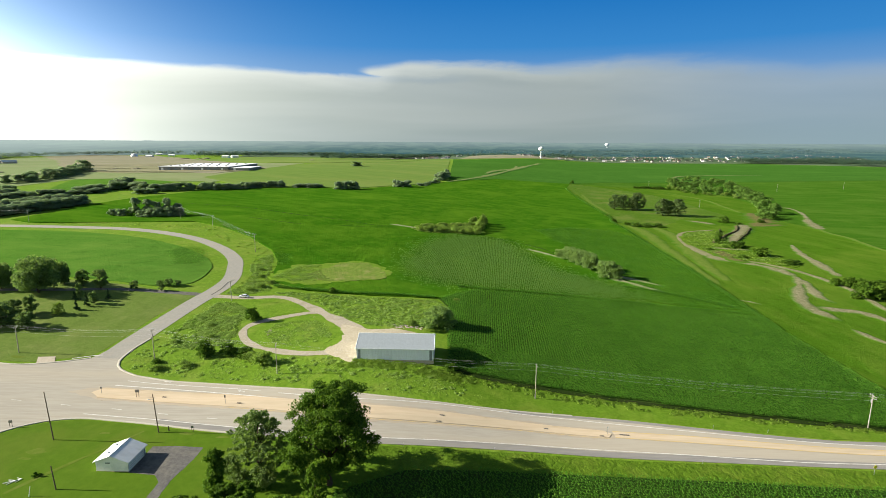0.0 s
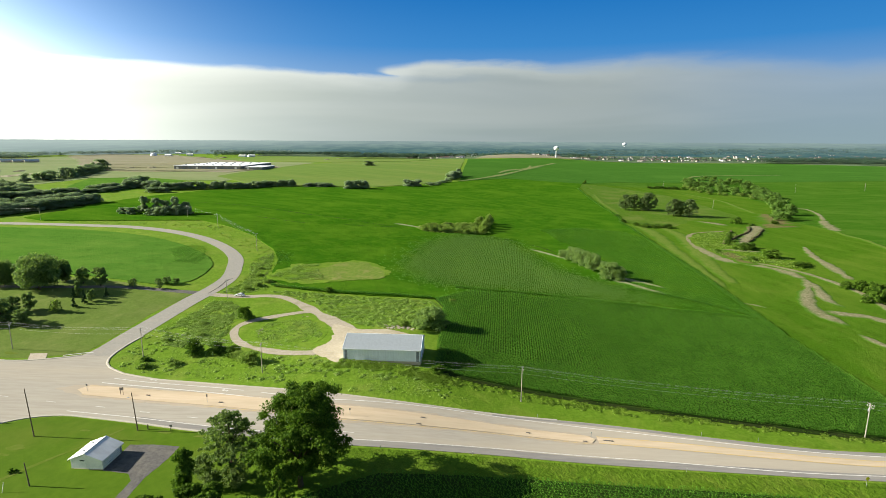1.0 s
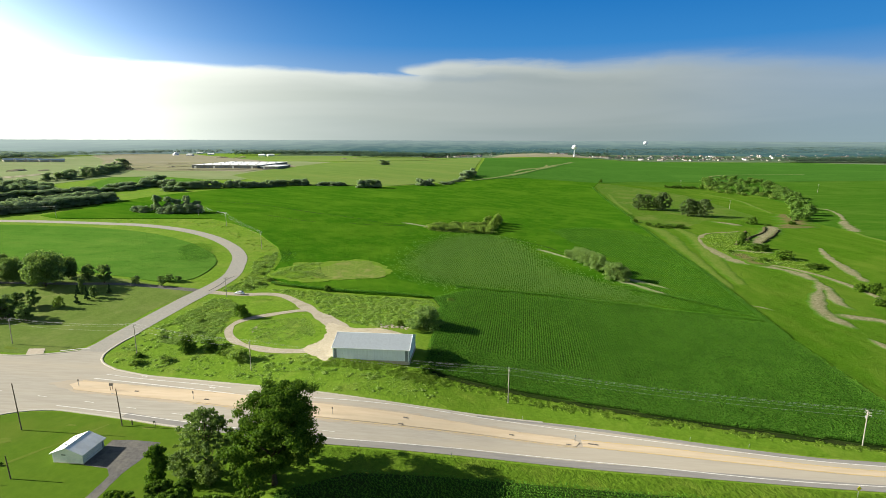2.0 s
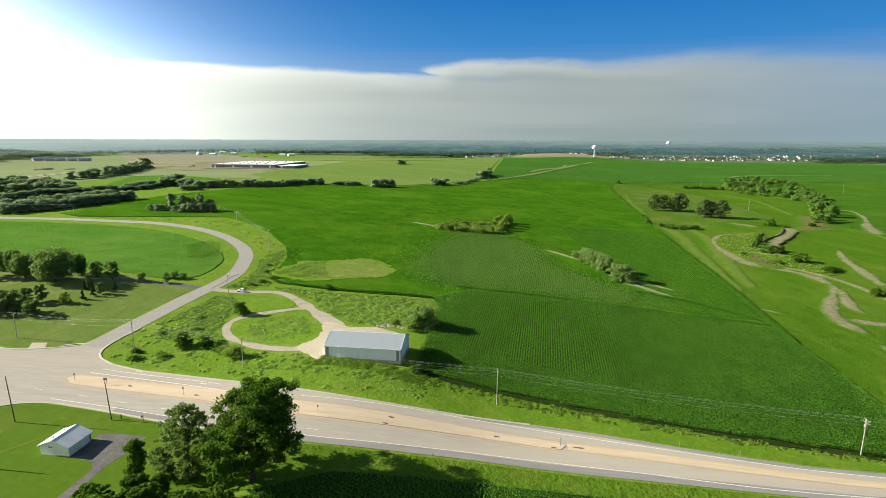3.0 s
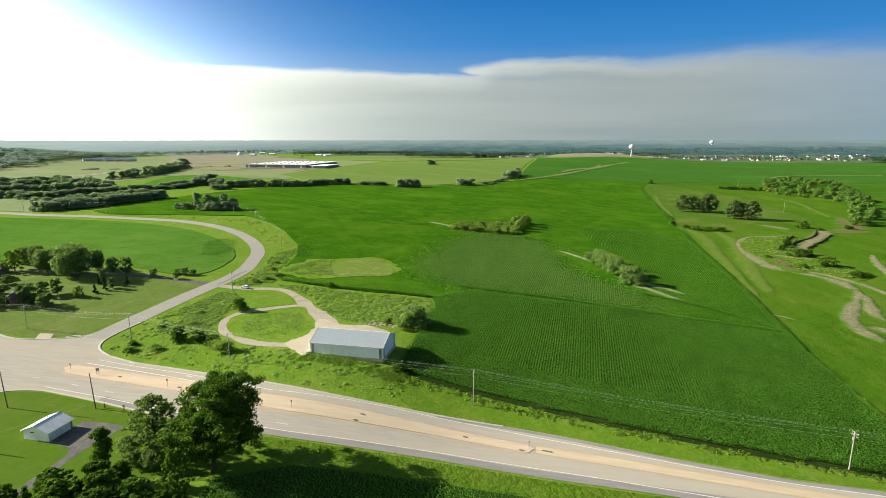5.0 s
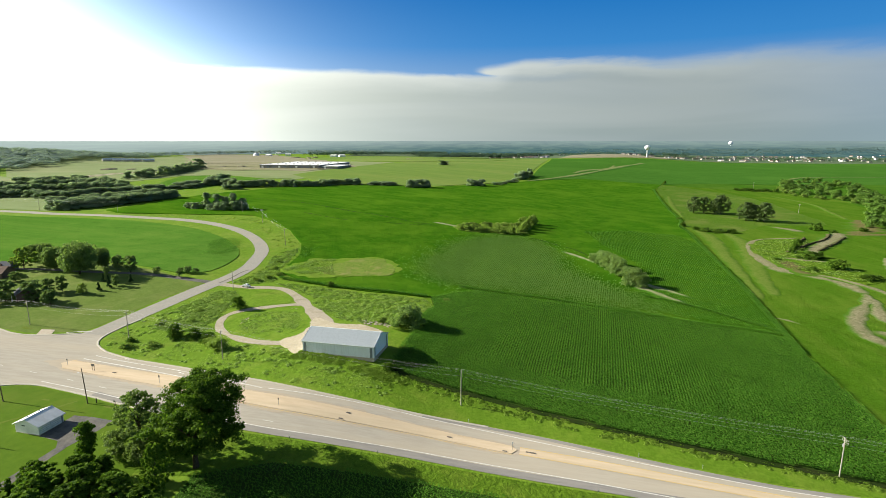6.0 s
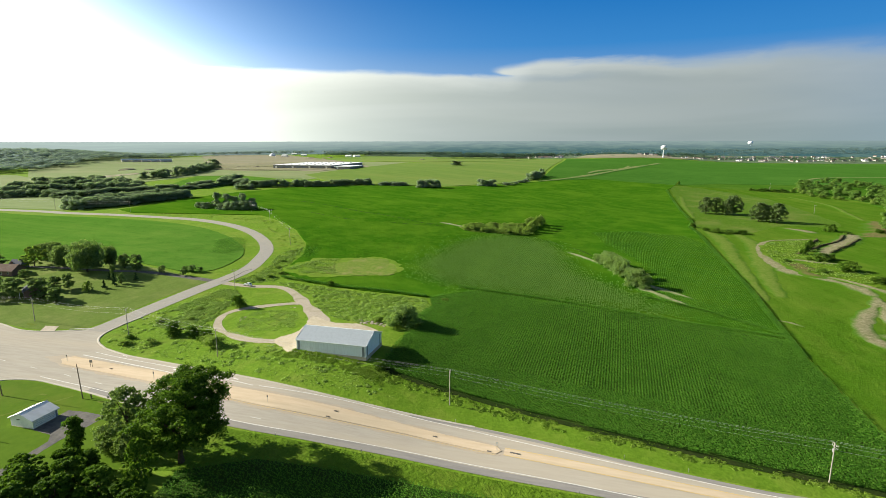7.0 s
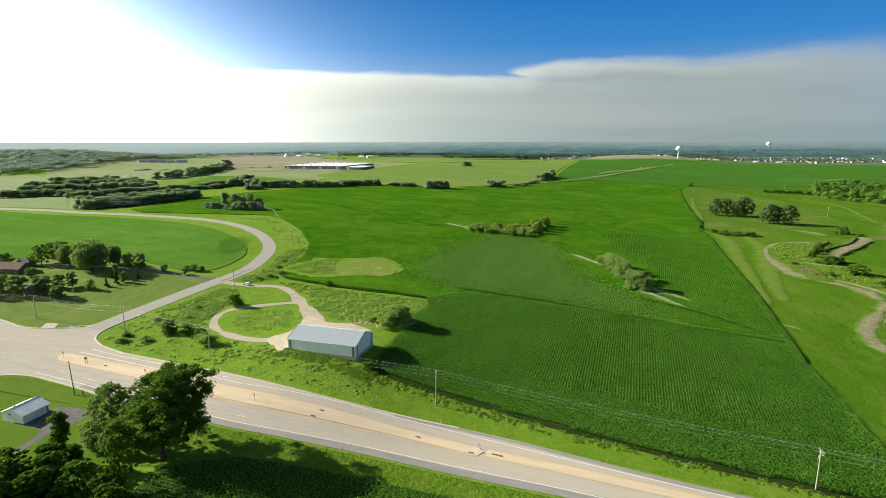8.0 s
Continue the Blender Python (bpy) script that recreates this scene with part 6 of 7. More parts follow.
    shrubby = make_tree("woodland_brush", "pale brush at the edge of the hillside wood", "bush", 8.0, 7.0, 12, 80, 1.3, LEAF_PALE, 55, limbs=2, category="brush", group="hillside wood")
    plant_at(shrubby, [(*(near_side[int(i / 26 * len(near_side))] + (rng.uniform(-9, 9), rng.uniform(-12, 6))), rng.uniform(0.45, 0.85), rng.uniform(0.6, 1.0)) for i in range(26)], 18)
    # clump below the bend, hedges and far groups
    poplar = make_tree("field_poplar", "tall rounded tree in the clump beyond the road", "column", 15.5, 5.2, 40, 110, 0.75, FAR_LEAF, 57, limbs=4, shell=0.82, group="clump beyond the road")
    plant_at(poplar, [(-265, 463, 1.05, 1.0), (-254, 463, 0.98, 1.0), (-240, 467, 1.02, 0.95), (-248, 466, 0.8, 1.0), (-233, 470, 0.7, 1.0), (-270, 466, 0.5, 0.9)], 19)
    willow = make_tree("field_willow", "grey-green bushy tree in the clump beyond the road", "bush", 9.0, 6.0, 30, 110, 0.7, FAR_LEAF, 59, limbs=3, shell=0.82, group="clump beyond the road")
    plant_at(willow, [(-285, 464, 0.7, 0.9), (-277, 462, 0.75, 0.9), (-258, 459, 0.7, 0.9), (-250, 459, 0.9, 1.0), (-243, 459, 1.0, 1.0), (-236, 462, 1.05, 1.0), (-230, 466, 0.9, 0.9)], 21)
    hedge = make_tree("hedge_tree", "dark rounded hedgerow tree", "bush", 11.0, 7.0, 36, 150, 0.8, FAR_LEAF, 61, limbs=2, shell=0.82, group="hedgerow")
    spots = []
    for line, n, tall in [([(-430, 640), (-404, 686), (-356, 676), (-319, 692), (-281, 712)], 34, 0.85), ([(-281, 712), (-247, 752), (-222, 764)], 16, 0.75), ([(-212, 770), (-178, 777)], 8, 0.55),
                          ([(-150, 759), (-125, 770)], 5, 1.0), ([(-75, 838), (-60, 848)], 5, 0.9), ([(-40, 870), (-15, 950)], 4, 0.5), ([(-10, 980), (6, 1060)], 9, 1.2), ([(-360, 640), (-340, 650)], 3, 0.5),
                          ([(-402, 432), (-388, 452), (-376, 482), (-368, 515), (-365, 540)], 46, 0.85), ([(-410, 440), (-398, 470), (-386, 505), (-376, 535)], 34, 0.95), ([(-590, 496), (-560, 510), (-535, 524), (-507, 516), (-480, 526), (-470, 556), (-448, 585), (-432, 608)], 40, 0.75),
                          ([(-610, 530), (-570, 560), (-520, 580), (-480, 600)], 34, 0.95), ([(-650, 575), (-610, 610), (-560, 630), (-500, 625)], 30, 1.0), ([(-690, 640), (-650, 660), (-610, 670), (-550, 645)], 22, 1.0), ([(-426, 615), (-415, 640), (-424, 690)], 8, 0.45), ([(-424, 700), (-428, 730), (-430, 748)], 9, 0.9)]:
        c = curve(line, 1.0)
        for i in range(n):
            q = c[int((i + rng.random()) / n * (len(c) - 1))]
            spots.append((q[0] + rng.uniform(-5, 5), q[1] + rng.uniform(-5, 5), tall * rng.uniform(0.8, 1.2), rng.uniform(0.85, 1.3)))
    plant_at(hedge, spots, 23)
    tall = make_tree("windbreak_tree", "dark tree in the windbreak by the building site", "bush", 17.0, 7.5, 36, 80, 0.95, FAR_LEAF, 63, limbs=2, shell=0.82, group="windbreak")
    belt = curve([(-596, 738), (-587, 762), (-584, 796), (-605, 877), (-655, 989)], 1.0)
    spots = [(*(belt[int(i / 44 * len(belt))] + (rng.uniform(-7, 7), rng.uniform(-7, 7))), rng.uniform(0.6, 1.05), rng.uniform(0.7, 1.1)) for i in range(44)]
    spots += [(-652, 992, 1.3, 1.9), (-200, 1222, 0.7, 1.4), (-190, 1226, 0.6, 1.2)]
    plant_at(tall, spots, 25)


build_trees()


def far_woods(name, label, line, depth, count, height, seed, material=None, flat=0.8):
    """A distant wood as one mass of leaf lumps."""
    rng = np.random.default_rng(seed)
    c = curve(line, 10.0)
    pick = c[rng.integers(0, len(c), count)] + rng.uniform(-0.5, 0.5, (count, 2)) * depth
    z = ground_at(pick[:, 0], pick[:, 1])
    r = height * rng.uniform(0.35, 0.6, count)
    centres = np.stack([pick[:, 0], pick[:, 1], z + height * rng.uniform(0.3, 0.62, count)], -1)
    co, f = leaves(rng, centres, r, 60, height * 0.13, flat=flat, hollow=0.88, up=1.6, wild=0.15)
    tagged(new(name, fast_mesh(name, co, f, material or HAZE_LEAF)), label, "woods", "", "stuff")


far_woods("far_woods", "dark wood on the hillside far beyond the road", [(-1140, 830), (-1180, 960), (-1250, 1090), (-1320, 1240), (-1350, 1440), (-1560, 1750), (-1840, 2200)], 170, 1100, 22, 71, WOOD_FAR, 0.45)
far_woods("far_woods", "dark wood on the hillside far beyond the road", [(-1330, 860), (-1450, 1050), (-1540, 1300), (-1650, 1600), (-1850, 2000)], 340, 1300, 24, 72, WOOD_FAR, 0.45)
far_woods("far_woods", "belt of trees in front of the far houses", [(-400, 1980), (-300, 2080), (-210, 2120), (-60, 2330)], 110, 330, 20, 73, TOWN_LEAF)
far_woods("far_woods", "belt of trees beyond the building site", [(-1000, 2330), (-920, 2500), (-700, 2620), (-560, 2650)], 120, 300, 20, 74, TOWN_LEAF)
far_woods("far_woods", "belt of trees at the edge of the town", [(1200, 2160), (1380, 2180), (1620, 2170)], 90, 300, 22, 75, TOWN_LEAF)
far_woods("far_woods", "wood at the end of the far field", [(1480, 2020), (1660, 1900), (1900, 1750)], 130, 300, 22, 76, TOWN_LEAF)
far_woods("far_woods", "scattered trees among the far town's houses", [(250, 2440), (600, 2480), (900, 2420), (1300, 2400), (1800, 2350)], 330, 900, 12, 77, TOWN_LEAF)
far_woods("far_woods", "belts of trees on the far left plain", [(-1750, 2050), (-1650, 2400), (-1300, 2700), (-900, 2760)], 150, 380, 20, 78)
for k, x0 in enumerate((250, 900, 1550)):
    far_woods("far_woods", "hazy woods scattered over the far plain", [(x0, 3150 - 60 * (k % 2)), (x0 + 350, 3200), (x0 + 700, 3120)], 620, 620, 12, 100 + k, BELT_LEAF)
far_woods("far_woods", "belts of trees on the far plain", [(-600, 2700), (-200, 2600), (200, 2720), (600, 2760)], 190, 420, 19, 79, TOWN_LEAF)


# ---- buildings ----


def prism_roof(x0, x1, y0, y1, eave, ridge, thick, over, along="x"):
    """The two slabs of a gable roof, as a list of bmeshes, with thickness and overhang."""
    slabs = []
    for s in (-1, 1):
        bm = bmesh.new()
        if along == "x":
            mid, half = (y0 + y1) / 2, (y1 - y0) / 2
            run = half + over
            low = eave - (ridge - eave) * over / half
            pts = [(x0 - over, mid + s * run, low), (x1 + over, mid + s * run, low), (x1 + over, mid, ridge), (x0 - over, mid, ridge)]
        else:
            mid, half = (x0 + x1) / 2, (x1 - x0) / 2
            run = half + over
            low = eave - (ridge - eave) * over / half
            pts = [(mid + s * run, y0 - over, low), (mid + s * run, y1 + over, low), (mid, y1 + over, ridge), (mid, y0 - over, ridge)]
        a = [bm.verts.new(p) for p in pts]
        b = [bm.verts.new((p[0], p[1], p[2] + thick)) for p in pts]
        bm.faces.new(a), bm.faces.new(b[::-1])
        for i in range(4):
            j = (i + 1) % 4
            bm.faces.new((a[i], a[j], b[j], b[i]))
        bmesh.ops.recalc_face_normals(bm, faces=bm.faces)
        slabs.append(bm)
    return slabs


def gable_wall(x0, x1, y0, y1, eave, ridge, thick, along="x"):
    """The two gable end walls as bmeshes."""
    ends = []
    for e in (0, 1):
        bm = bmesh.new()
        if along == "x":
            u = x0 if e == 0 else x1 - thick
            prof = [(y0, 0), (y1, 0), (y1, eave), ((y0 + y1) / 2, ridge), (y0, eave)]
            a, b = [bm.verts.new((u, p, q)) for p, q in prof], [bm.verts.new((u + thick, p, q)) for p, q in prof]
        else:
            u = y0 if e == 0 else y1 - thick
            prof = [(x0, 0), (x1, 0), (x1, eave), ((x0 + x1) / 2, ridge), (x0, eave)]
            a, b = [bm.verts.new((p, u, q)) for p, q in prof], [bm.verts.new((p, u + thick, q)) for p, q in prof]
        bm.faces.new(a), bm.faces.new(b[::-1])
        for i in range(5):
            j = (i + 1) % 5
            bm.faces.new((a[i], a[j], b[j], b[i]))
        bmesh.ops.recalc_face_normals(bm, faces=bm.faces)
        ends.append(bm)
    return ends


def build_shed():
    root = tagged(new("machine_shed"), "long grey-blue ribbed metal machine shed on gravel", "shed")
    w, d, eave, ridge = 27.4, 15.2, 4.35, 7.2
    part("footing", boxed(-0.1, w + 0.1, -0.1, d + 0.1, -1.2, 0.12, bevel=0.03), SLAB, root, "low concrete footing")
    part("front_wall", boxed(0, w, 0, 0.14, 0.1, eave), SHEET_WALL, root)
    part("back_wall", boxed(0, w, d - 0.14, d, 0.1, eave), SHEET_WALL, root)
    for bm in gable_wall(0, w, 0.14, d - 0.14, eave, ridge - 0.05, 0.14):
        part("gable_wall", bm, SHEET_GABLE, root)
    for bm in prism_roof(0, w, 0, d, eave, ridge, 0.12, 0.3):
        part("roof_slope", bm, SHEET_ROOF, root)
    part("ridge_cap", rod(bmesh.new(), (-0.3, d / 2, ridge + 0.1), (w + 0.3, d / 2, ridge + 0.1), 0.16, sides=6), TRIM, root)
    part("eave_trim", boxed(-0.32, w + 0.32, -0.42, -0.3, eave - 0.28, eave + 0.06, bevel=0.02), TRIM, root, "pale metal eave trim")
    part("eave_trim", boxed(-0.32, w + 0.32, d + 0.3, d + 0.42, eave - 0.28, eave + 0.06, bevel=0.02), TRIM, root, "pale metal eave trim")
    for x in (0.05, w - 1.75):
        part("corner_panel", boxed(x + 0.35, x + 1.3, -0.06, -0.003, 0.12, eave - 0.2, bevel=0.01), SLATE, root, "dark grey vertical panel")
    for x in (-0.05, w - 0.13):
        part("corner_trim", boxed(x, x + 0.18, -0.05, 0.2, 0.1, eave - 0.1, bevel=0.01), TRIM, root)
        part("corner_trim", boxed(x, x + 0.18, d - 0.2, d + 0.05, 0.1, eave - 0.1, bevel=0.01), TRIM, root)
    for y in (0.9, 13.2):
        part("side_panel", boxed(w + 0.002, w + 0.05, y, y + 0.9, 0.12, eave - 0.1, bevel=0.01), SLATE, root, "dark grey vertical panel")
    rake = (ridge - eave) / (d / 2)
    for x in (-0.36, w + 0.26):
        for s in (-1, 1):
            bm = bmesh.new()
            y_end = d / 2 + s * (d / 2 + 0.3)
            rod(bm, (x + 0.05, y_end, eave - rake * 0.3 + 0.08), (x + 0.05, d / 2, ridge + 0.1), 0.12, sides=4)
            part("rake_trim", bm, TRIM, root)
    part("slide_door", boxed(-0.08, -0.01, 3.5, 9.5, 0.12, 4.0, bevel=0.02), SLATE, root, "dark sliding door in the gable")
    part("base_trim", boxed(0.0, w, -0.03, 0.0, 0.1, 0.3), TRIM, root)
    root.matrix_basis = pose(-31.5, 182.3, 0.05, 0, 0, -1.5)


def build_garage():
    root = tagged(new("garage"), "small white metal-roofed garage on the mown lawn", "garage")
    w, d, eave, ridge = 7.9, 7.4, 2.65, 4.2
    part("footing", boxed(-0.05, w + 0.05, -0.05, d + 0.05, -0.6, 0.1), SLAB, root)
    part("wall", boxed(0, 0.15, 0.15, d - 0.15, 0.08, eave), SIDING, root)
    part("wall", boxed(w - 0.15, w, 0.15, d - 0.15, 0.08, eave), SIDING, root)
    for bm in gable_wall(0, w, 0, d, eave, ridge - 0.04, 0.15, "y"):
        part("gable_wall", bm, SIDING, root)
    for bm in prism_roof(0, w, 0, d, eave, ridge, 0.1, 0.45, "y"):
        part("roof_slope", bm, WHITE_ROOF, root)
    part("ridge_cap", rod(bmesh.new(), (w / 2, -0.45, ridge + 0.08), (w / 2, d + 0.45, ridge + 0.08), 0.1, sides=6), TRIM, root)
    for y in (0.45, 3.65):
        door = part("garage_door", boxed(w, w + 0.04, y, y + 2.9, 0.1, 2.25, bevel=0.01), SIDING, root, "white panelled garage door")
        for z in (0.6, 1.1, 1.6):
            part("door_rail", boxed(w + 0.041, w + 0.06, y + 0.1, y + 2.8, z, z + 0.05), SLATE, door)
        part("door_frame", boxed(w, w + 0.07, y - 0.12, y, 0.1, 2.4), TRIM, root)
        part("door_frame", boxed(w, w + 0.07, y + 2.9, y + 3.02, 0.1, 2.4), TRIM, root)
    vent = part("window", boxed(2.3, 3.6, -0.05, -0.002, 2.05, 2.4, bevel=0.01), TRIM, root, "narrow dark gable window")
    part("pane", boxed(2.38, 3.52, -0.065, -0.052, 2.1, 2.35), GLASS, vent)
    part("service_door", boxed(w + 0.001, w + 0.04, 6.75, 7.25, 0.1, 2.1), SLATE, root)
    for x, y in ((2.2, 2.0), (1.8, 5.8)):
        z = eave + (ridge - eave) * x / (w / 2)
        part("roof_vent", boxed(x - 0.2, x + 0.2, y - 0.2, y + 0.2, z, z + 0.35, bevel=0.04), SLATE, root, "dark roof vent")
    for x in (-0.45, w + 0.41):
        part("fascia", boxed(x, x + 0.05, -0.45, d + 0.45, eave - 0.32, eave - 0.08), TRIM, root)
    root.matrix_basis = pose(-84.2, 117.4, gz(-81, 121) - 0.05, 0, 0, -1)


def make_house(name, label, w, d, eave, ridge, wall, roof, windows=2, group="", chimney=False, along="x"):
    root = tagged(new(name), label, "house", group)
    part("wall", boxed(0, w, 0, 0.2, -0.6, eave), wall, root)
    part("wall", boxed(0, w, d - 0.2, d, -0.6, eave), wall, root)
    for bm in gable_wall(0, w, 0.2, d - 0.2, eave, ridge - 0.05, 0.2):
        part("gable_wall", bm, wall, root)
    for bm in prism_roof(0, w, 0, d, eave, ridge, 0.15, 0.5):
        part("roof_slope", bm, roof, root)
    for i in range(windows):
        x = w * (i + 0.6) / (windows + 0.2)
        frame_ob = part("window", boxed(x - 0.6, x + 0.6, -0.06, -0.003, 0.9, 2.2), TRIM, root)
        part("pane", boxed(x - 0.5, x + 0.5, -0.08, -0.062, 1.0, 2.1), GLASS, frame_ob)
    if chimney:
        part("chimney", boxed(w * 0.7, w * 0.7 + 0.8, d * 0.55, d * 0.55 + 0.8, eave, ridge + 1.0, bevel=0.03), BRICK, root)
    return root


def build_houses():
    red = make_house("farm_house", "dark brown house with blue-grey shingle roof among trees", 9, 8, 2.9, 5.6, BRICK, SHINGLE, 3)
    part("door", boxed(4.0, 5.0, -0.05, -0.003, 0, 2.1), SLATE, red, "dark front door")
    part("porch_post", boxed(6.5, 6.65, -1.6, -1.45, -0.4, 2.4), SIDING, red)
    red.matrix_basis = pose(-188, 207, gz(-186, 211), 0, 0, -38)
    brown = make_house("ranch_house", "long low brown-roofed ranch house on the lawn", 17, 9, 2.8, 5.4, BRICK, SHINGLE_BROWN, 4, chimney=True)
    brown.matrix_basis = pose(-238, 226, gz(-230, 228), 0, 0, 8)
    wing = make_house("ranch_house", "brown-roofed wing house beside the ranch house", 10, 8, 2.7, 4.9, BEIGE, SHINGLE_BROWN, 2)
    wing.matrix_basis = pose(-252, 212, gz(-247, 216), 0, 0, 25)
    barn = make_house("garden_shed", "small grey barn-shaped shed with white trim", 7, 5.5, 2.4, 4.6, SLATE, SHINGLE, 2)
    part("door_trim", boxed(5.0, 6.4, -0.05, -0.003, 0, 2.1), SIDING, barn, "white door trim")
    barn.matrix_basis = pose(-237.5, 240, gz(-234, 242), 0, 0, 5)
    little = make_house("play_shed", "tiny pale garden shed under the trees", 3.2, 2.4, 1.8, 2.6, SIDING, SHINGLE, 1)
    little.matrix_basis = pose(-206, 251, gz(-204, 252), 0, 0, 0)


def build_warehouse():
    """The broad low building on the graded site, with its wing."""
    root = tagged(new("warehouse"), "huge low warehouse with white flat roof under construction", "warehouse")
    for name, x0, x1, y0, y1, h in [("main_block", -516, -392, 990, 1150, 6.0), ("wing_block", -386, -354, 992, 1060, 4.5)]:
        z = gz((x0 + x1) / 2, y0)
        block = part(name, boxed(x0, x1, y0, y1, z - 3, z + h), CONCRETE_WALL, root, "dark tilt-up concrete wall")
        part("roof_deck", boxed(x0 - 0.6, x1 + 0.6, y0 - 0.6, y1 + 0.6, z + h, z + h + 0.7), WHITE_ROOF, block, "white membrane roof")
        for i in range(int((x1 - x0) / 12)):
            x = x0 + 6 + 12 * i
            part("dock_door", boxed(x - 2, x + 2, y0 - 0.2, y0 - 0.02, z, z + 4.5), SLATE if i % 3 else SIDING, block)
    for i in range(7):
        for j in range(3):
            x, y = -506 + 17 * i, 1010 + 50 * j
            z = gz(-454, 990) + 6.7
            part("roof_unit", boxed(x, x + 3, y, y + 3, z, z + 1.6, bevel=0.1), STEEL, root)
    rng = random.Random(9)
    pile = tagged(new("dirt_pile"), "heap of excavated earth beside the warehouse", "earth heap", "earth heaps")
    bm = bmesh.new()
    bmesh.ops.create_icosphere(bm, subdivisions=3, radius=1.0)
    for v in bm.verts:
        v.co *= 1 + 0.25 * noise.noise(v.co * 2.0)
        v.co.z = max(v.co.z, -0.2) * 0.35
    part("heap", bm, EARTH, pile)
    for i in range(12):
        x, y = rng.uniform(-900, -360), rng.uniform(0, 1)
        y = 985 + y * 60 if i < 6 else 1450 + y * 500 + (-360 - x) * 0.4
        s = rng.uniform(6, 13)
        m = pose(x, y, gz(x, y), 0, 0, rng.uniform(0, 180)) @ Matrix.Diagonal((s * rng.uniform(1, 2.2), s, s, 1))
        if i == 0:
            pile.matrix_basis = m
        else:
            copy_thing(pile, Matrix()).matrix_basis = m
    hall = make_house("farm_hall", "pale industrial hall far across the plain", 26, 18, 6, 9, SIDING, WHITE_ROOF, 4, "far halls")
    spots = [(-1250, 2300, 0), (-1215, 2420, 20), (-870, 2150, 0), (-840, 2180, 40), (-1480, 2600, 10), (-420, 2650, 0), (-330, 2720, 10), (-60, 2660, 0), (60, 2720, 0), (-1340, 2560, 30)]
    for i, (x, y, a) in enumerate(spots):
        m = pose(x, y, gz(x, y), 0, 0, a)
        if i == 0:
            hall.matrix_basis = m
        else:
            copy_thing(hall, m)
    dome = tagged(new("storage_dome"), "white storage dome far across the plain", "dome")
    bm = bmesh.new()
    bmesh.ops.create_uvsphere(bm, u_segments=24, v_segments=12, radius=14)
    bmesh.ops.delete(bm, geom=[v for v in bm.verts if v.co.z < -1], context="VERTS")
    part("shell", bm, TOWER, dome)
    dome.matrix_basis = pose(-1330, 2360, gz(-1330, 2360))
    barns = tagged(new("long_barn"), "row of pale long-span barns below the wood", "barn", "long barns")
    part("wall", boxed(-16, 16, -5, 5, -1, 5), BEIGE, barns)
    for bm in prism_roof(-16, 16, -5, 5, 5, 8, 0.3, 0.6):
        part("roof_slope", bm, TRIM, barns)
    for i in range(5):
        m = pose(-1180 + 20 * i, 1330 + 14 * i, gz(-1180 + 20 * i, 1330 + 14 * i), 0, 0, 60)
        if i == 0:
            barns.matrix_basis = m
        else:
            copy_thing(barns, m)


def build_town():
    rng = random.Random(31)
    kinds = [make_house("town_house", "pale sided suburban house on the far rise", 11, 9, 4.6, 7.4, BEIGE, SHINGLE_BROWN, 3, "far town houses"),
             make_house("town_house", "white suburban house on the far rise", 10, 9, 4.8, 7.6, SIDING, SHINGLE, 3, "far town houses"),
             make_house("town_house", "long beige townhouse row on the far rise", 15, 9, 4.4, 6.6, BEIGE, SHINGLE, 5, "far town houses")]
    first = [True] * 3
    spots = [(rng.uniform(300, 640), rng.uniform(2300, 2480)) for _ in range(34)]
    spots += [(rng.uniform(640, 1240), rng.uniform(2240, 2700)) for _ in range(90)]
    spots += [(rng.uniform(1250, 1900), rng.uniform(2330, 2760)) for _ in range(80)]
    spots += [(rng.uniform(-215, 20), rng.uniform(2130, 2260)) for _ in range(34)]
    for x, y in spots:
        k = rng.choice((0, 0, 0, 2, 2, 1))
        m = pose(x, y, gz(x, y) + 0.3, 0, 0, rng.uniform(-40, 40))
        if first[k]:
            kinds[k].matrix_basis, first[k] = m, False
        else:
            copy_thing(kinds[k], m)


def build_water_tower(x, y, height, bulb, label):
    root = tagged(new("water_tower"), label, "water tower")
    prof = [(0.16, 0.0), (0.11, 0.12), (0.09, 0.3), (0.085, 0.55), (0.1, 0.62)]
    rings = [(r * height * 0.45, h * height) for r, h in prof]
    co, f = tube([(0, 0, h) for _, h in rings], [r for r, _ in rings], 20)
    part("stem", smooth_faces(fast_mesh("stem", co, f, TOWER)), TOWER, root)
    hs = np.linspace(-1, 1, 15)
    co, f = tube([(0, 0, height - bulb * 0.8 + bulb * 0.8 * h) for h in hs], [max(0.05, bulb * math.sqrt(max(0.0, 1 - abs(h) ** 2.2))) for h in hs], 28)
    part("tank", smooth_faces(fast_mesh("tank", co, f, TOWER)), TOWER, root, "rounded white tank")
    part("base", rod(bmesh.new(), (0, 0, -1), (0, 0, 1.0), height * 0.09, sides=20), KERB, root)
    part("vent", rod(bmesh.new(), (0, 0, height), (0, 0, height + 1.5), 0.8, sides=10), STEEL, root)
    root.matrix_basis = pose(x, y, gz(x, y))


build_shed()
build_garage()
build_houses()
build_warehouse()
build_town()
build_water_tower(374, 2132, 44, 10.5, "white bulb water tower beyond the far houses")
build_water_tower(1147, 3900, 36, 15, "distant white water tower in the haze")

# ---- poles, wires, signs ----


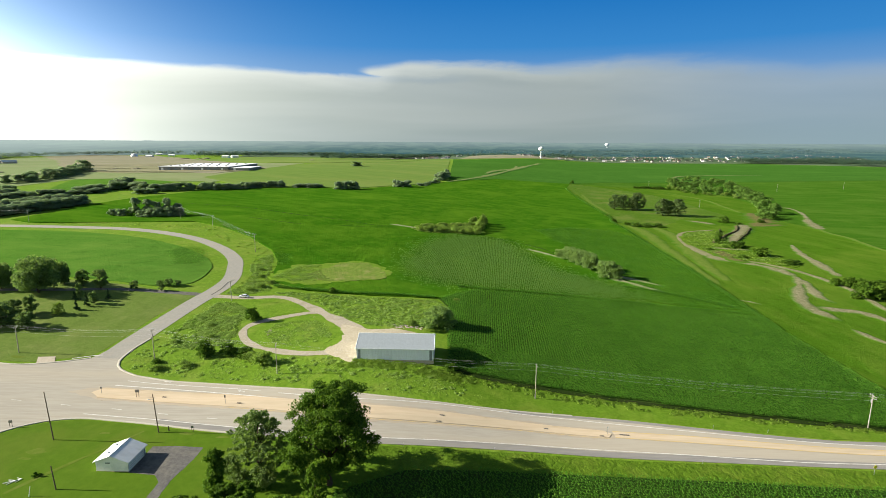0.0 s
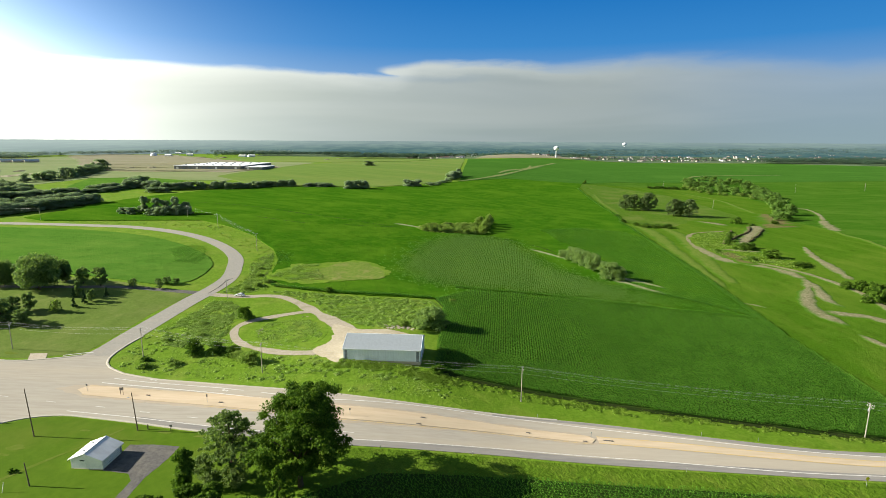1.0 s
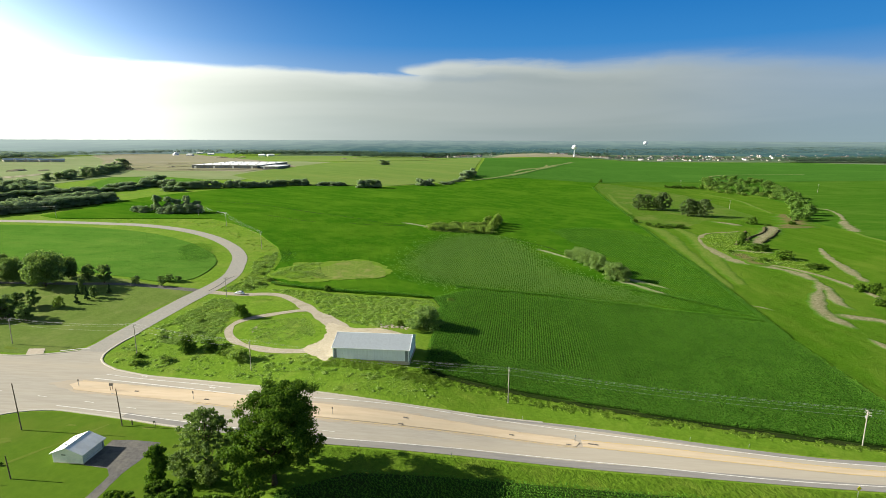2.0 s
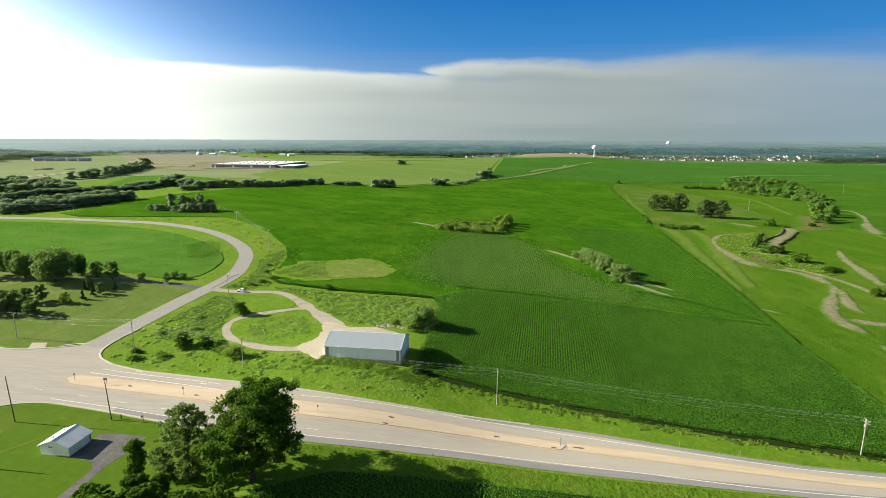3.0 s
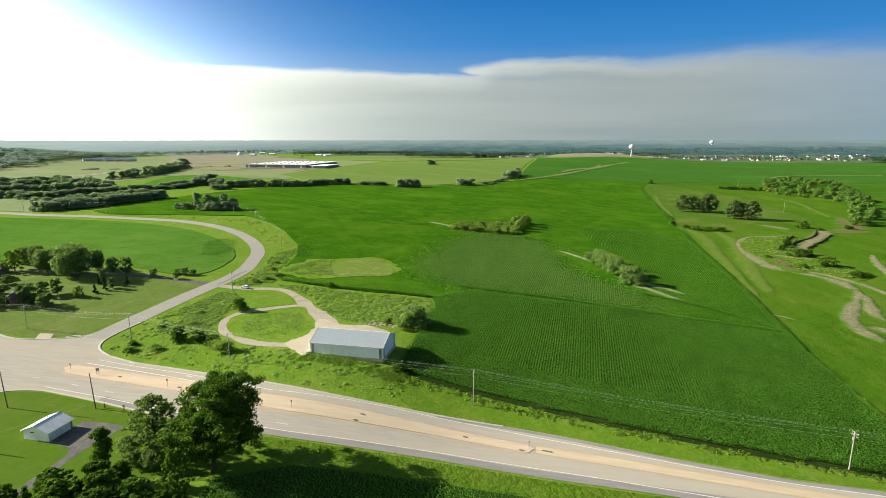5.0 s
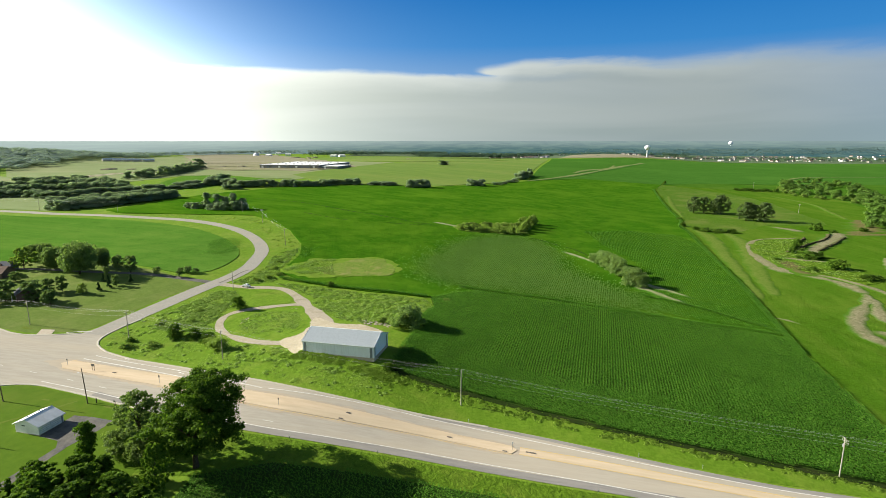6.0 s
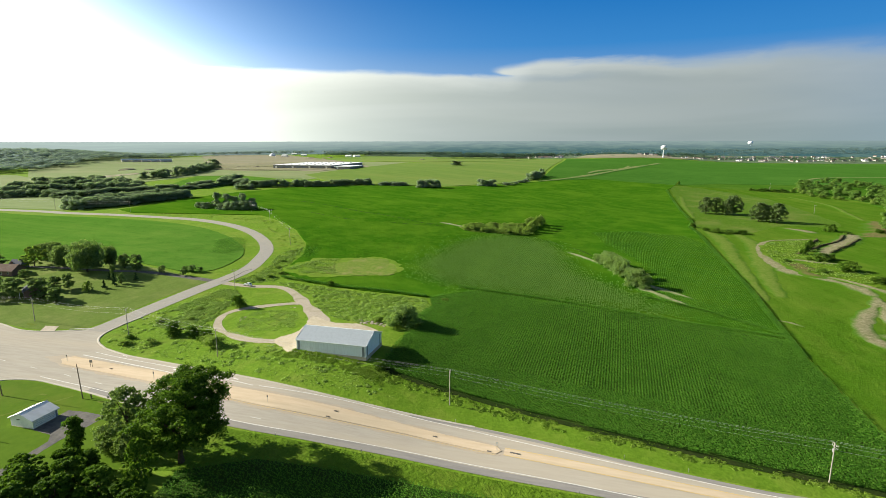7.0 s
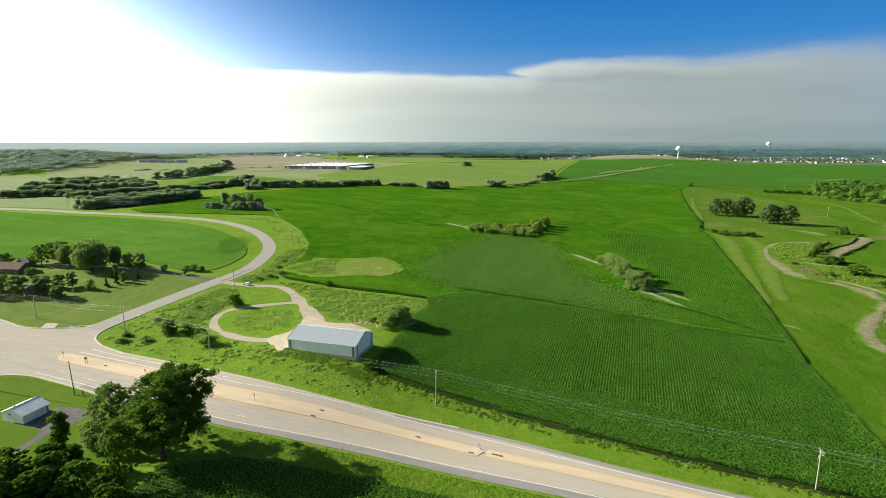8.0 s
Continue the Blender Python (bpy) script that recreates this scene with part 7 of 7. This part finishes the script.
def make_pole(label, height, arms, wood, name="utility_pole", group="roadside poles"):
    root = tagged(new(name), label, "utility pole", group)
    part("shaft", rod(bmesh.new(), (0, 0, -0.8), (0, 0, height), 0.17, 0.11, 10), wood, root)
    for z in arms:
        arm = part("crossarm", boxed(-1.25, 1.25, -0.2, -0.1, height - z - 0.06, height - z + 0.06, bevel=0.01), wood, root)
        for x in (-1.15, 0.45, 1.15):
            bm = rod(bmesh.new(), (x, -0.15, height - z + 0.06), (x, -0.15, height - z + 0.2), 0.03, sides=6)
            rod(bm, (x, -0.15, height - z + 0.2), (x, -0.15, height - z + 0.34), 0.08, 0.05, 8)
            part("insulator", bm, STEEL, arm, "grey porcelain insulator")
        for s in (-1, 1):
            part("brace", rod(bmesh.new(), (s * 0.7, -0.16, height - z), (0, -0.12, height - z - 0.75), 0.025, sides=5), STEEL, root)
    if arms:
        part("transformer", rod(bmesh.new(), (0.33, 0, height - 2.6), (0.33, 0, height - 1.7), 0.2, sides=12), STEEL, root, "grey steel transformer can") if len(arms) > 1 else None
    return root


def build_poles():
    spots = [(-152, 182, 9.8, 100), (-101.5, 178, 12.2, 96), (-56.5, 170.5, 10.6, 92), (30, 166.6, 11.8, 97), (133, 156.2, 11.3, 97), (232, 151, 11.3, 97)]
    made = []
    for x, y, h, a in spots:
        p = make_pole("weathered wooden utility pole with crossarm in rough grass", h, (0.35,) if x < 100 else (0.35, 1.1), POLE)
        p.matrix_basis = pose(x, y, gz(x, y), 0, 0, a - 90 + 90)
        made.append((x, y, gz(x, y) + h))
    lane = [(-101, 247, 9.6, 60), (-121.5, 341, 11.5, 40), (-176, 407, 10.5, 40), (-222, 452, 10.0, 40), (-330, 426, 10, 95), (-420, 430, 10, 95), (-520, 434, 10, 95)]
    tops = []
    for x, y, h, a in lane:
        p = make_pole("slim weathered utility pole beside the side road", h, (0.3,), POLE, group="side road poles")
        p.matrix_basis = pose(x, y, gz(x, y), 0, 0, a)
        tops.append((x, y, gz(x, y) + h))
    for (x, y, h) in [(-103.2, 129.8, 13.6), (-78, 134.6, 11.2), (-89, 110.3, 6.0)]:
        p = make_pole("dark bare creosoted pole on the mown lawn", h, (), DARK_POLE, "lawn_pole", "bare lawn poles")
        p.matrix_basis = pose(x, y, gz(x, y), 0, -3 if h > 8 else -4, 0)
    lamp = tagged(new("security_lamp"), "small lamp arm fixed to a bare pole", "lamp")
    part("arm", rod(bmesh.new(), (0, 0, 0), (-0.9, -0.2, 0.25), 0.035, sides=6), STEEL, lamp)
    part("head", boxed(-1.35, -0.8, -0.32, -0.08, 0.15, 0.32, bevel=0.04), STEEL, lamp)
    lamp.matrix_basis = pose(-78.5, 134.55, gz(-78, 134.6) + 9.6)

    def span(a, b, sag, group):
        wire = tagged(new("power_cable"), "pale sagging overhead cables between poles", "cable", group)
        t = np.linspace(0, 1, 17)
        across = np.array([-(b[1] - a[1]), b[0] - a[0]]) / math.hypot(b[0] - a[0], b[1] - a[1])
        for off, dz in ((-1.15, 0.0), (0.45, 0.0), (1.15, 0.0), (0.0, -1.9)):
            p = np.stack([a[0] + (b[0] - a[0]) * t + across[0] * off, a[1] + (b[1] - a[1]) * t + across[1] * off,
                          a[2] + (b[2] - a[2]) * t + dz - sag * 4 * t * (1 - t)], -1)
            co, f = tube(p, np.full(len(t), 0.014), 4)
            part("strand", fast_mesh("strand", co, f, WIRE), WIRE, wire)

    for a, b in zip(made[:-1], made[1:]):
        span(a, b, 1.1, "roadside cables")
    span(tops[1], tops[2], 1.2, "side road cables")
    span(tops[2], tops[3], 1.0, "side road cables")
    for a, b in zip(tops[4:-1], tops[5:]):
        span(a, b, 1.2, "side road cables")
    span((-238, 176, gz(-238, 176) + 10), made[0], 1.2, "roadside cables")


def make_sign(label, width, height, rise, face, posts=1, name="road_sign", group="", turn=0):
    root = tagged(new(name), label, "sign", group)
    for i in range(posts):
        x = (i - (posts - 1) / 2) * width * 0.6
        part("post", boxed(x - 0.05, x + 0.05, -0.04, 0.04, -0.4, rise + height), STEEL if posts == 1 else DARK_POLE, root)
    bm = boxed(-width / 2, width / 2, -0.09, -0.05, rise, rise + height, bevel=0.015)
    if turn:
        bmesh.ops.rotate(bm, verts=bm.verts, cent=(0, 0, rise + height / 2), matrix=Matrix.Rotation(radians(turn), 3, "Y"))
    part("panel", bm, face, root)
    return root


def stand(ob, x, y, turn=0.0, lift=0.0):
    ob.matrix_basis = pose(x, y, gz(x, y) + lift, 0, 0, turn)
    return ob


def build_signs():
    stand(make_sign("grey-backed two-post traffic sign on the median", 1.2, 0.9, 1.5, SIGN_BACK, 2), -94, 153.4, 8, 0.2)
    stand(make_sign("grey-backed one-post traffic sign on the median", 0.5, 0.6, 1.6, SIGN_BACK), -106, 155, 5, 0.2)
    stand(make_sign("grey-backed tall traffic sign on the median", 0.45, 0.8, 1.9, SIGN_BACK), -66, 150.4, 5, 0.2)
    stand(make_sign("slim grey marker sign on the median", 0.4, 0.6, 1.7, SIGN_BACK), -22, 146.4, 5, 0.2)
    stand(make_sign("slim pale marker sign at the median end", 0.4, 0.6, 1.8, TRIM), 48, 146.3, 5, 0.2)
    stand(make_sign("dark two-post sign beside the junction lawn", 0.9, 0.7, 1.3, SIGN_BACK, 2), -118.5, 135.2, 20)
    stand(make_sign("dark two-post sign at the lawn edge", 0.7, 0.6, 1.2, SIGN_BACK, 2), -69, 135.2, 5)
    stand(make_sign("yellow diamond warning sign on the verge", 0.95, 0.95, 2.0, SIGN_YELLOW, 1, turn=45), 115.5, 131.2, 8)
    box_post = tagged(new("marker_post"), "short dark wooden marker post on the lawn edge", "post")
    part("post", boxed(-0.12, 0.12, -0.12, 0.12, -0.2, 1.5, bevel=0.02), DARK_POLE, box_post)
    stand(box_post, -75.6, 135.4)
    post = tagged(new("delineator_post"), "thin reflector post at the road shoulder", "post", "", "")
    post["group"] = "reflector posts"
    part("post", boxed(-0.05, 0.05, -0.03, 0.03, -0.2, 1.2), STEEL, post)
    part("reflector", boxed(-0.06, 0.06, -0.045, -0.031, 0.95, 1.15), TRIM, post)
    for i, (x, y) in enumerate([(34, 157.2), (98, 150.4), (-11, 131.8), (13.5, 133), (70, 132.8), (150, 150), (82, 151.8)]):
        m = pose(x, y, gz(x, y), 0, 0, 5)
        if i == 0:
            post.matrix_basis = m
        else:
            copy_thing(post, m)
    drain = tagged(new("drain_grate"), "rusty drain grate in the median gravel", "drain grate", "", "")
    drain["group"] = "drain grates"
    part("frame", boxed(-1.4, 1.4, -0.3, 0.3, -0.1, 0.06, bevel=0.01), SIGN_BACK, drain)
    for i in range(7):
        part("bar", boxed(-1.25 + i * 0.38, -1.1 + i * 0.38, -0.24, 0.24, 0.061, 0.09), DARK_POLE, drain)
    for i, (x, y, l) in enumerate([(53, 146.2, 0.12), (46, 144.9, 0.24), (-1, 149, 0.24), (-2, 145.4, 0.24), (30, 147.3, 0.24), (-86, 153.6, 0.24), (-62, 150.6, 0.24)]):
        m = pose(x, y, gz(x, y) + l, 0, 0, -6) @ (Matrix() if i == 0 else Matrix.Diagonal((0.45, 0.9, 1, 1)))
        if i == 0:
            drain.matrix_basis = m
        else:
            copy_thing(drain, Matrix()).matrix_basis = m


build_poles()
build_signs()


def build_car():
    root = tagged(new("car"), "silver-white sedan parked on the gravel drive", "car")
    prof = [(-2.3, 0.32), (-2.32, 0.7), (-2.2, 0.92), (-1.5, 1.0), (0.95, 0.98), (1.9, 0.84), (2.28, 0.68), (2.32, 0.35)]
    bm = bmesh.new()
    a = [bm.verts.new((x, -0.88, z)) for x, z in prof]
    b = [bm.verts.new((x, 0.88, z)) for x, z in prof]
    bm.faces.new(a), bm.faces.new(b[::-1])
    for i in range(len(prof)):
        j = (i + 1) % len(prof)
        bm.faces.new((a[i], a[j], b[j], b[i]))
    bmesh.ops.recalc_face_normals(bm, faces=bm.faces)
    bmesh.ops.bevel(bm, geom=list(bm.edges), offset=0.07, segments=2, affect="EDGES")
    body = part("body", bm, PAINT, root)
    cabin = [(-1.75, 0.96), (-1.15, 1.42), (0.2, 1.45), (1.0, 0.97)]
    for name, mat, half, drop in (("roof", PAINT, 0.68, 0.0), ("windows", GLASS, 0.71, 0.06)):
        bm = bmesh.new()
        lo, hi = 0.82, half
        p = [(x, lo if i in (0, 3) else hi, z - (drop if i in (1, 2) else 0)) for i, (x, z) in enumerate(cabin)]
        if name == "roof":
            p = [(-1.55, 0.76, 1.26), (-1.2, 0.74, 1.46), (0.25, 0.74, 1.48), (0.5, 0.76, 1.34)]
        a = [bm.verts.new((x, -y, z)) for x, y, z in p]
        b = [bm.verts.new(q) for q in p]
        bm.faces.new(a), bm.faces.new(b[::-1])
        for i in range(4):
            j = (i + 1) % 4
            bm.faces.new((a[i], a[j], b[j], b[i]))
        bmesh.ops.recalc_face_normals(bm, faces=bm.faces)
        part(name, bm, mat, root)
    for x in (-1.4, 1.4):
        for y in (-0.8, 0.8):
            wheel = part("wheel", rod(bmesh.new(), (x, y - 0.11, 0.32), (x, y + 0.11, 0.32), 0.32, sides=18), RUBBER, root)
            part("rim", rod(bmesh.new(), (x, y - 0.12, 0.32), (x, y + 0.12, 0.32), 0.2, sides=14), STEEL, wheel)
    for y in (-0.62, 0.62):
        part("headlight", boxed(2.2, 2.33, y - 0.16, y + 0.16, 0.58, 0.72, bevel=0.02), LAMP_CLEAR, root)
        part("taillight", boxed(-2.36, -2.26, y - 0.16, y + 0.16, 0.66, 0.84, bevel=0.02), LAMP_RED, root)
    part("bumper", boxed(2.22, 2.38, -0.8, 0.8, 0.3, 0.48, bevel=0.04), PAINT, root)
    part("bumper", boxed(-2.4, -2.24, -0.8, 0.8, 0.3, 0.5, bevel=0.04), PAINT, root)
    root.matrix_basis = pose(-97, 252, gz(-97, 252) + 0.1, 0, 0, 175)


build_car()


def build_rubble():
    """Broken concrete behind the shed and pale scraps inside the loop."""
    rng = random.Random(44)
    stone = tagged(new("rubble_stone"), "broken pale concrete lump in the weeds", "stone", "rubble heap")
    bm = bmesh.new()
    bmesh.ops.create_icosphere(bm, subdivisions=2, radius=0.5)
    for v in bm.verts:
        v.co *= 1 + 0.4 * noise.noise(v.co * 3.0)
        v.co.z *= 0.6
    part("lump", bm, ROCK, stone)
    spots = [(-16 + rng.uniform(-6.5, 6.5), 219 + rng.gauss(0, 1.3), rng.uniform(0.4, 1.5)) for _ in range(64)]
    spots += [(-71 + rng.uniform(-1.2, 1.2) , 208 + rng.uniform(-5, 5), rng.uniform(0.5, 1.0)) for _ in range(12)]
    spots += [(-59 + rng.uniform(-2, 2), 228.5, rng.uniform(0.5, 1.0)) for _ in range(4)]
    for i, (x, y, s) in enumerate(spots):
        m = pose(x, y, gz(x, y) + 0.06, 0, 0, rng.uniform(0, 360)) @ Matrix.Diagonal((s, s * rng.uniform(0.5, 1.0), s * rng.uniform(0.25, 0.6), 1))
        if i == 0:
            stone.matrix_basis = m
        else:
            copy_thing(stone, Matrix()).matrix_basis = m


build_rubble()


def build_lawn_things():
    frame_ob = tagged(new("clothes_line_frame"), "white bent metal clothes-line frame lying on the lawn", "clothes line")
    part("post", rod(bmesh.new(), (-2.2, 0, 0.12), (1.4, 0.3, 0.16), 0.09, sides=8), SIDING, frame_ob)
    for y in (-0.9, 0.9):
        part("arm", rod(bmesh.new(), (0.2, 0.2, 0.15), (-1.3, y + 0.1, 0.12), 0.07, sides=8), SIDING, frame_ob)
        part("arm", rod(bmesh.new(), (1.3, 0.3, 0.16), (0.3, y + 0.3, 0.14), 0.07, sides=8), SIDING, frame_ob)
    stand(frame_ob, -100.2, 112.6, 25)
    post = tagged(new("white_post"), "leaning white pipe post on the lawn", "post")
    part("pipe", rod(bmesh.new(), (0, 0, -0.2), (0.5, 0.1, 2.3), 0.07, sides=8), SIDING, post)
    stand(post, -93.2, 107.6, 40)
    small = make_tree("garden_shrub", "single small dark shrub on the mown lawn", "bush", 1.3, 0.9, 10, 60, 0.22, LEAF_DARK, 81, limbs=2, category="shrub")
    plant_at(small, [(-96.7, 114.8, 1.0, 1.0)], 3)
    for x, y, r in [(-103.8, 124.6, 1.5), (-104.6, 121.4, 0.9), (-92, 133.6, 0.8), (-70, 134.2, 1.2), (-60, 133, 1.0), (-127.5, 181.6, 1.1), (-150, 178.6, 1.6)]:
        ring = [(x + r * (1.6 + 0.4 * math.sin(3 * a + x)) * math.cos(a), y + r * (0.7 + 0.25 * math.sin(2 * a + y)) * math.sin(a)) for a in np.linspace(0, 2 * np.pi, 14, endpoint=False)]
        sheet("worn_patch", ring, 1.0, 0.065, LAWN_WORN, "worn dry patch in the lawn", "worn patch")
    for x, y, h in [(576, 943, 14), (717, 979, 14), (384, 1024, 12), (330, 700, 11)]:
        p = make_pole("slim pale utility pole far out in the field", h, (0.4,), POLE, "field_pole", "field poles")
        stand(p, x, y, 10)


build_lawn_things()
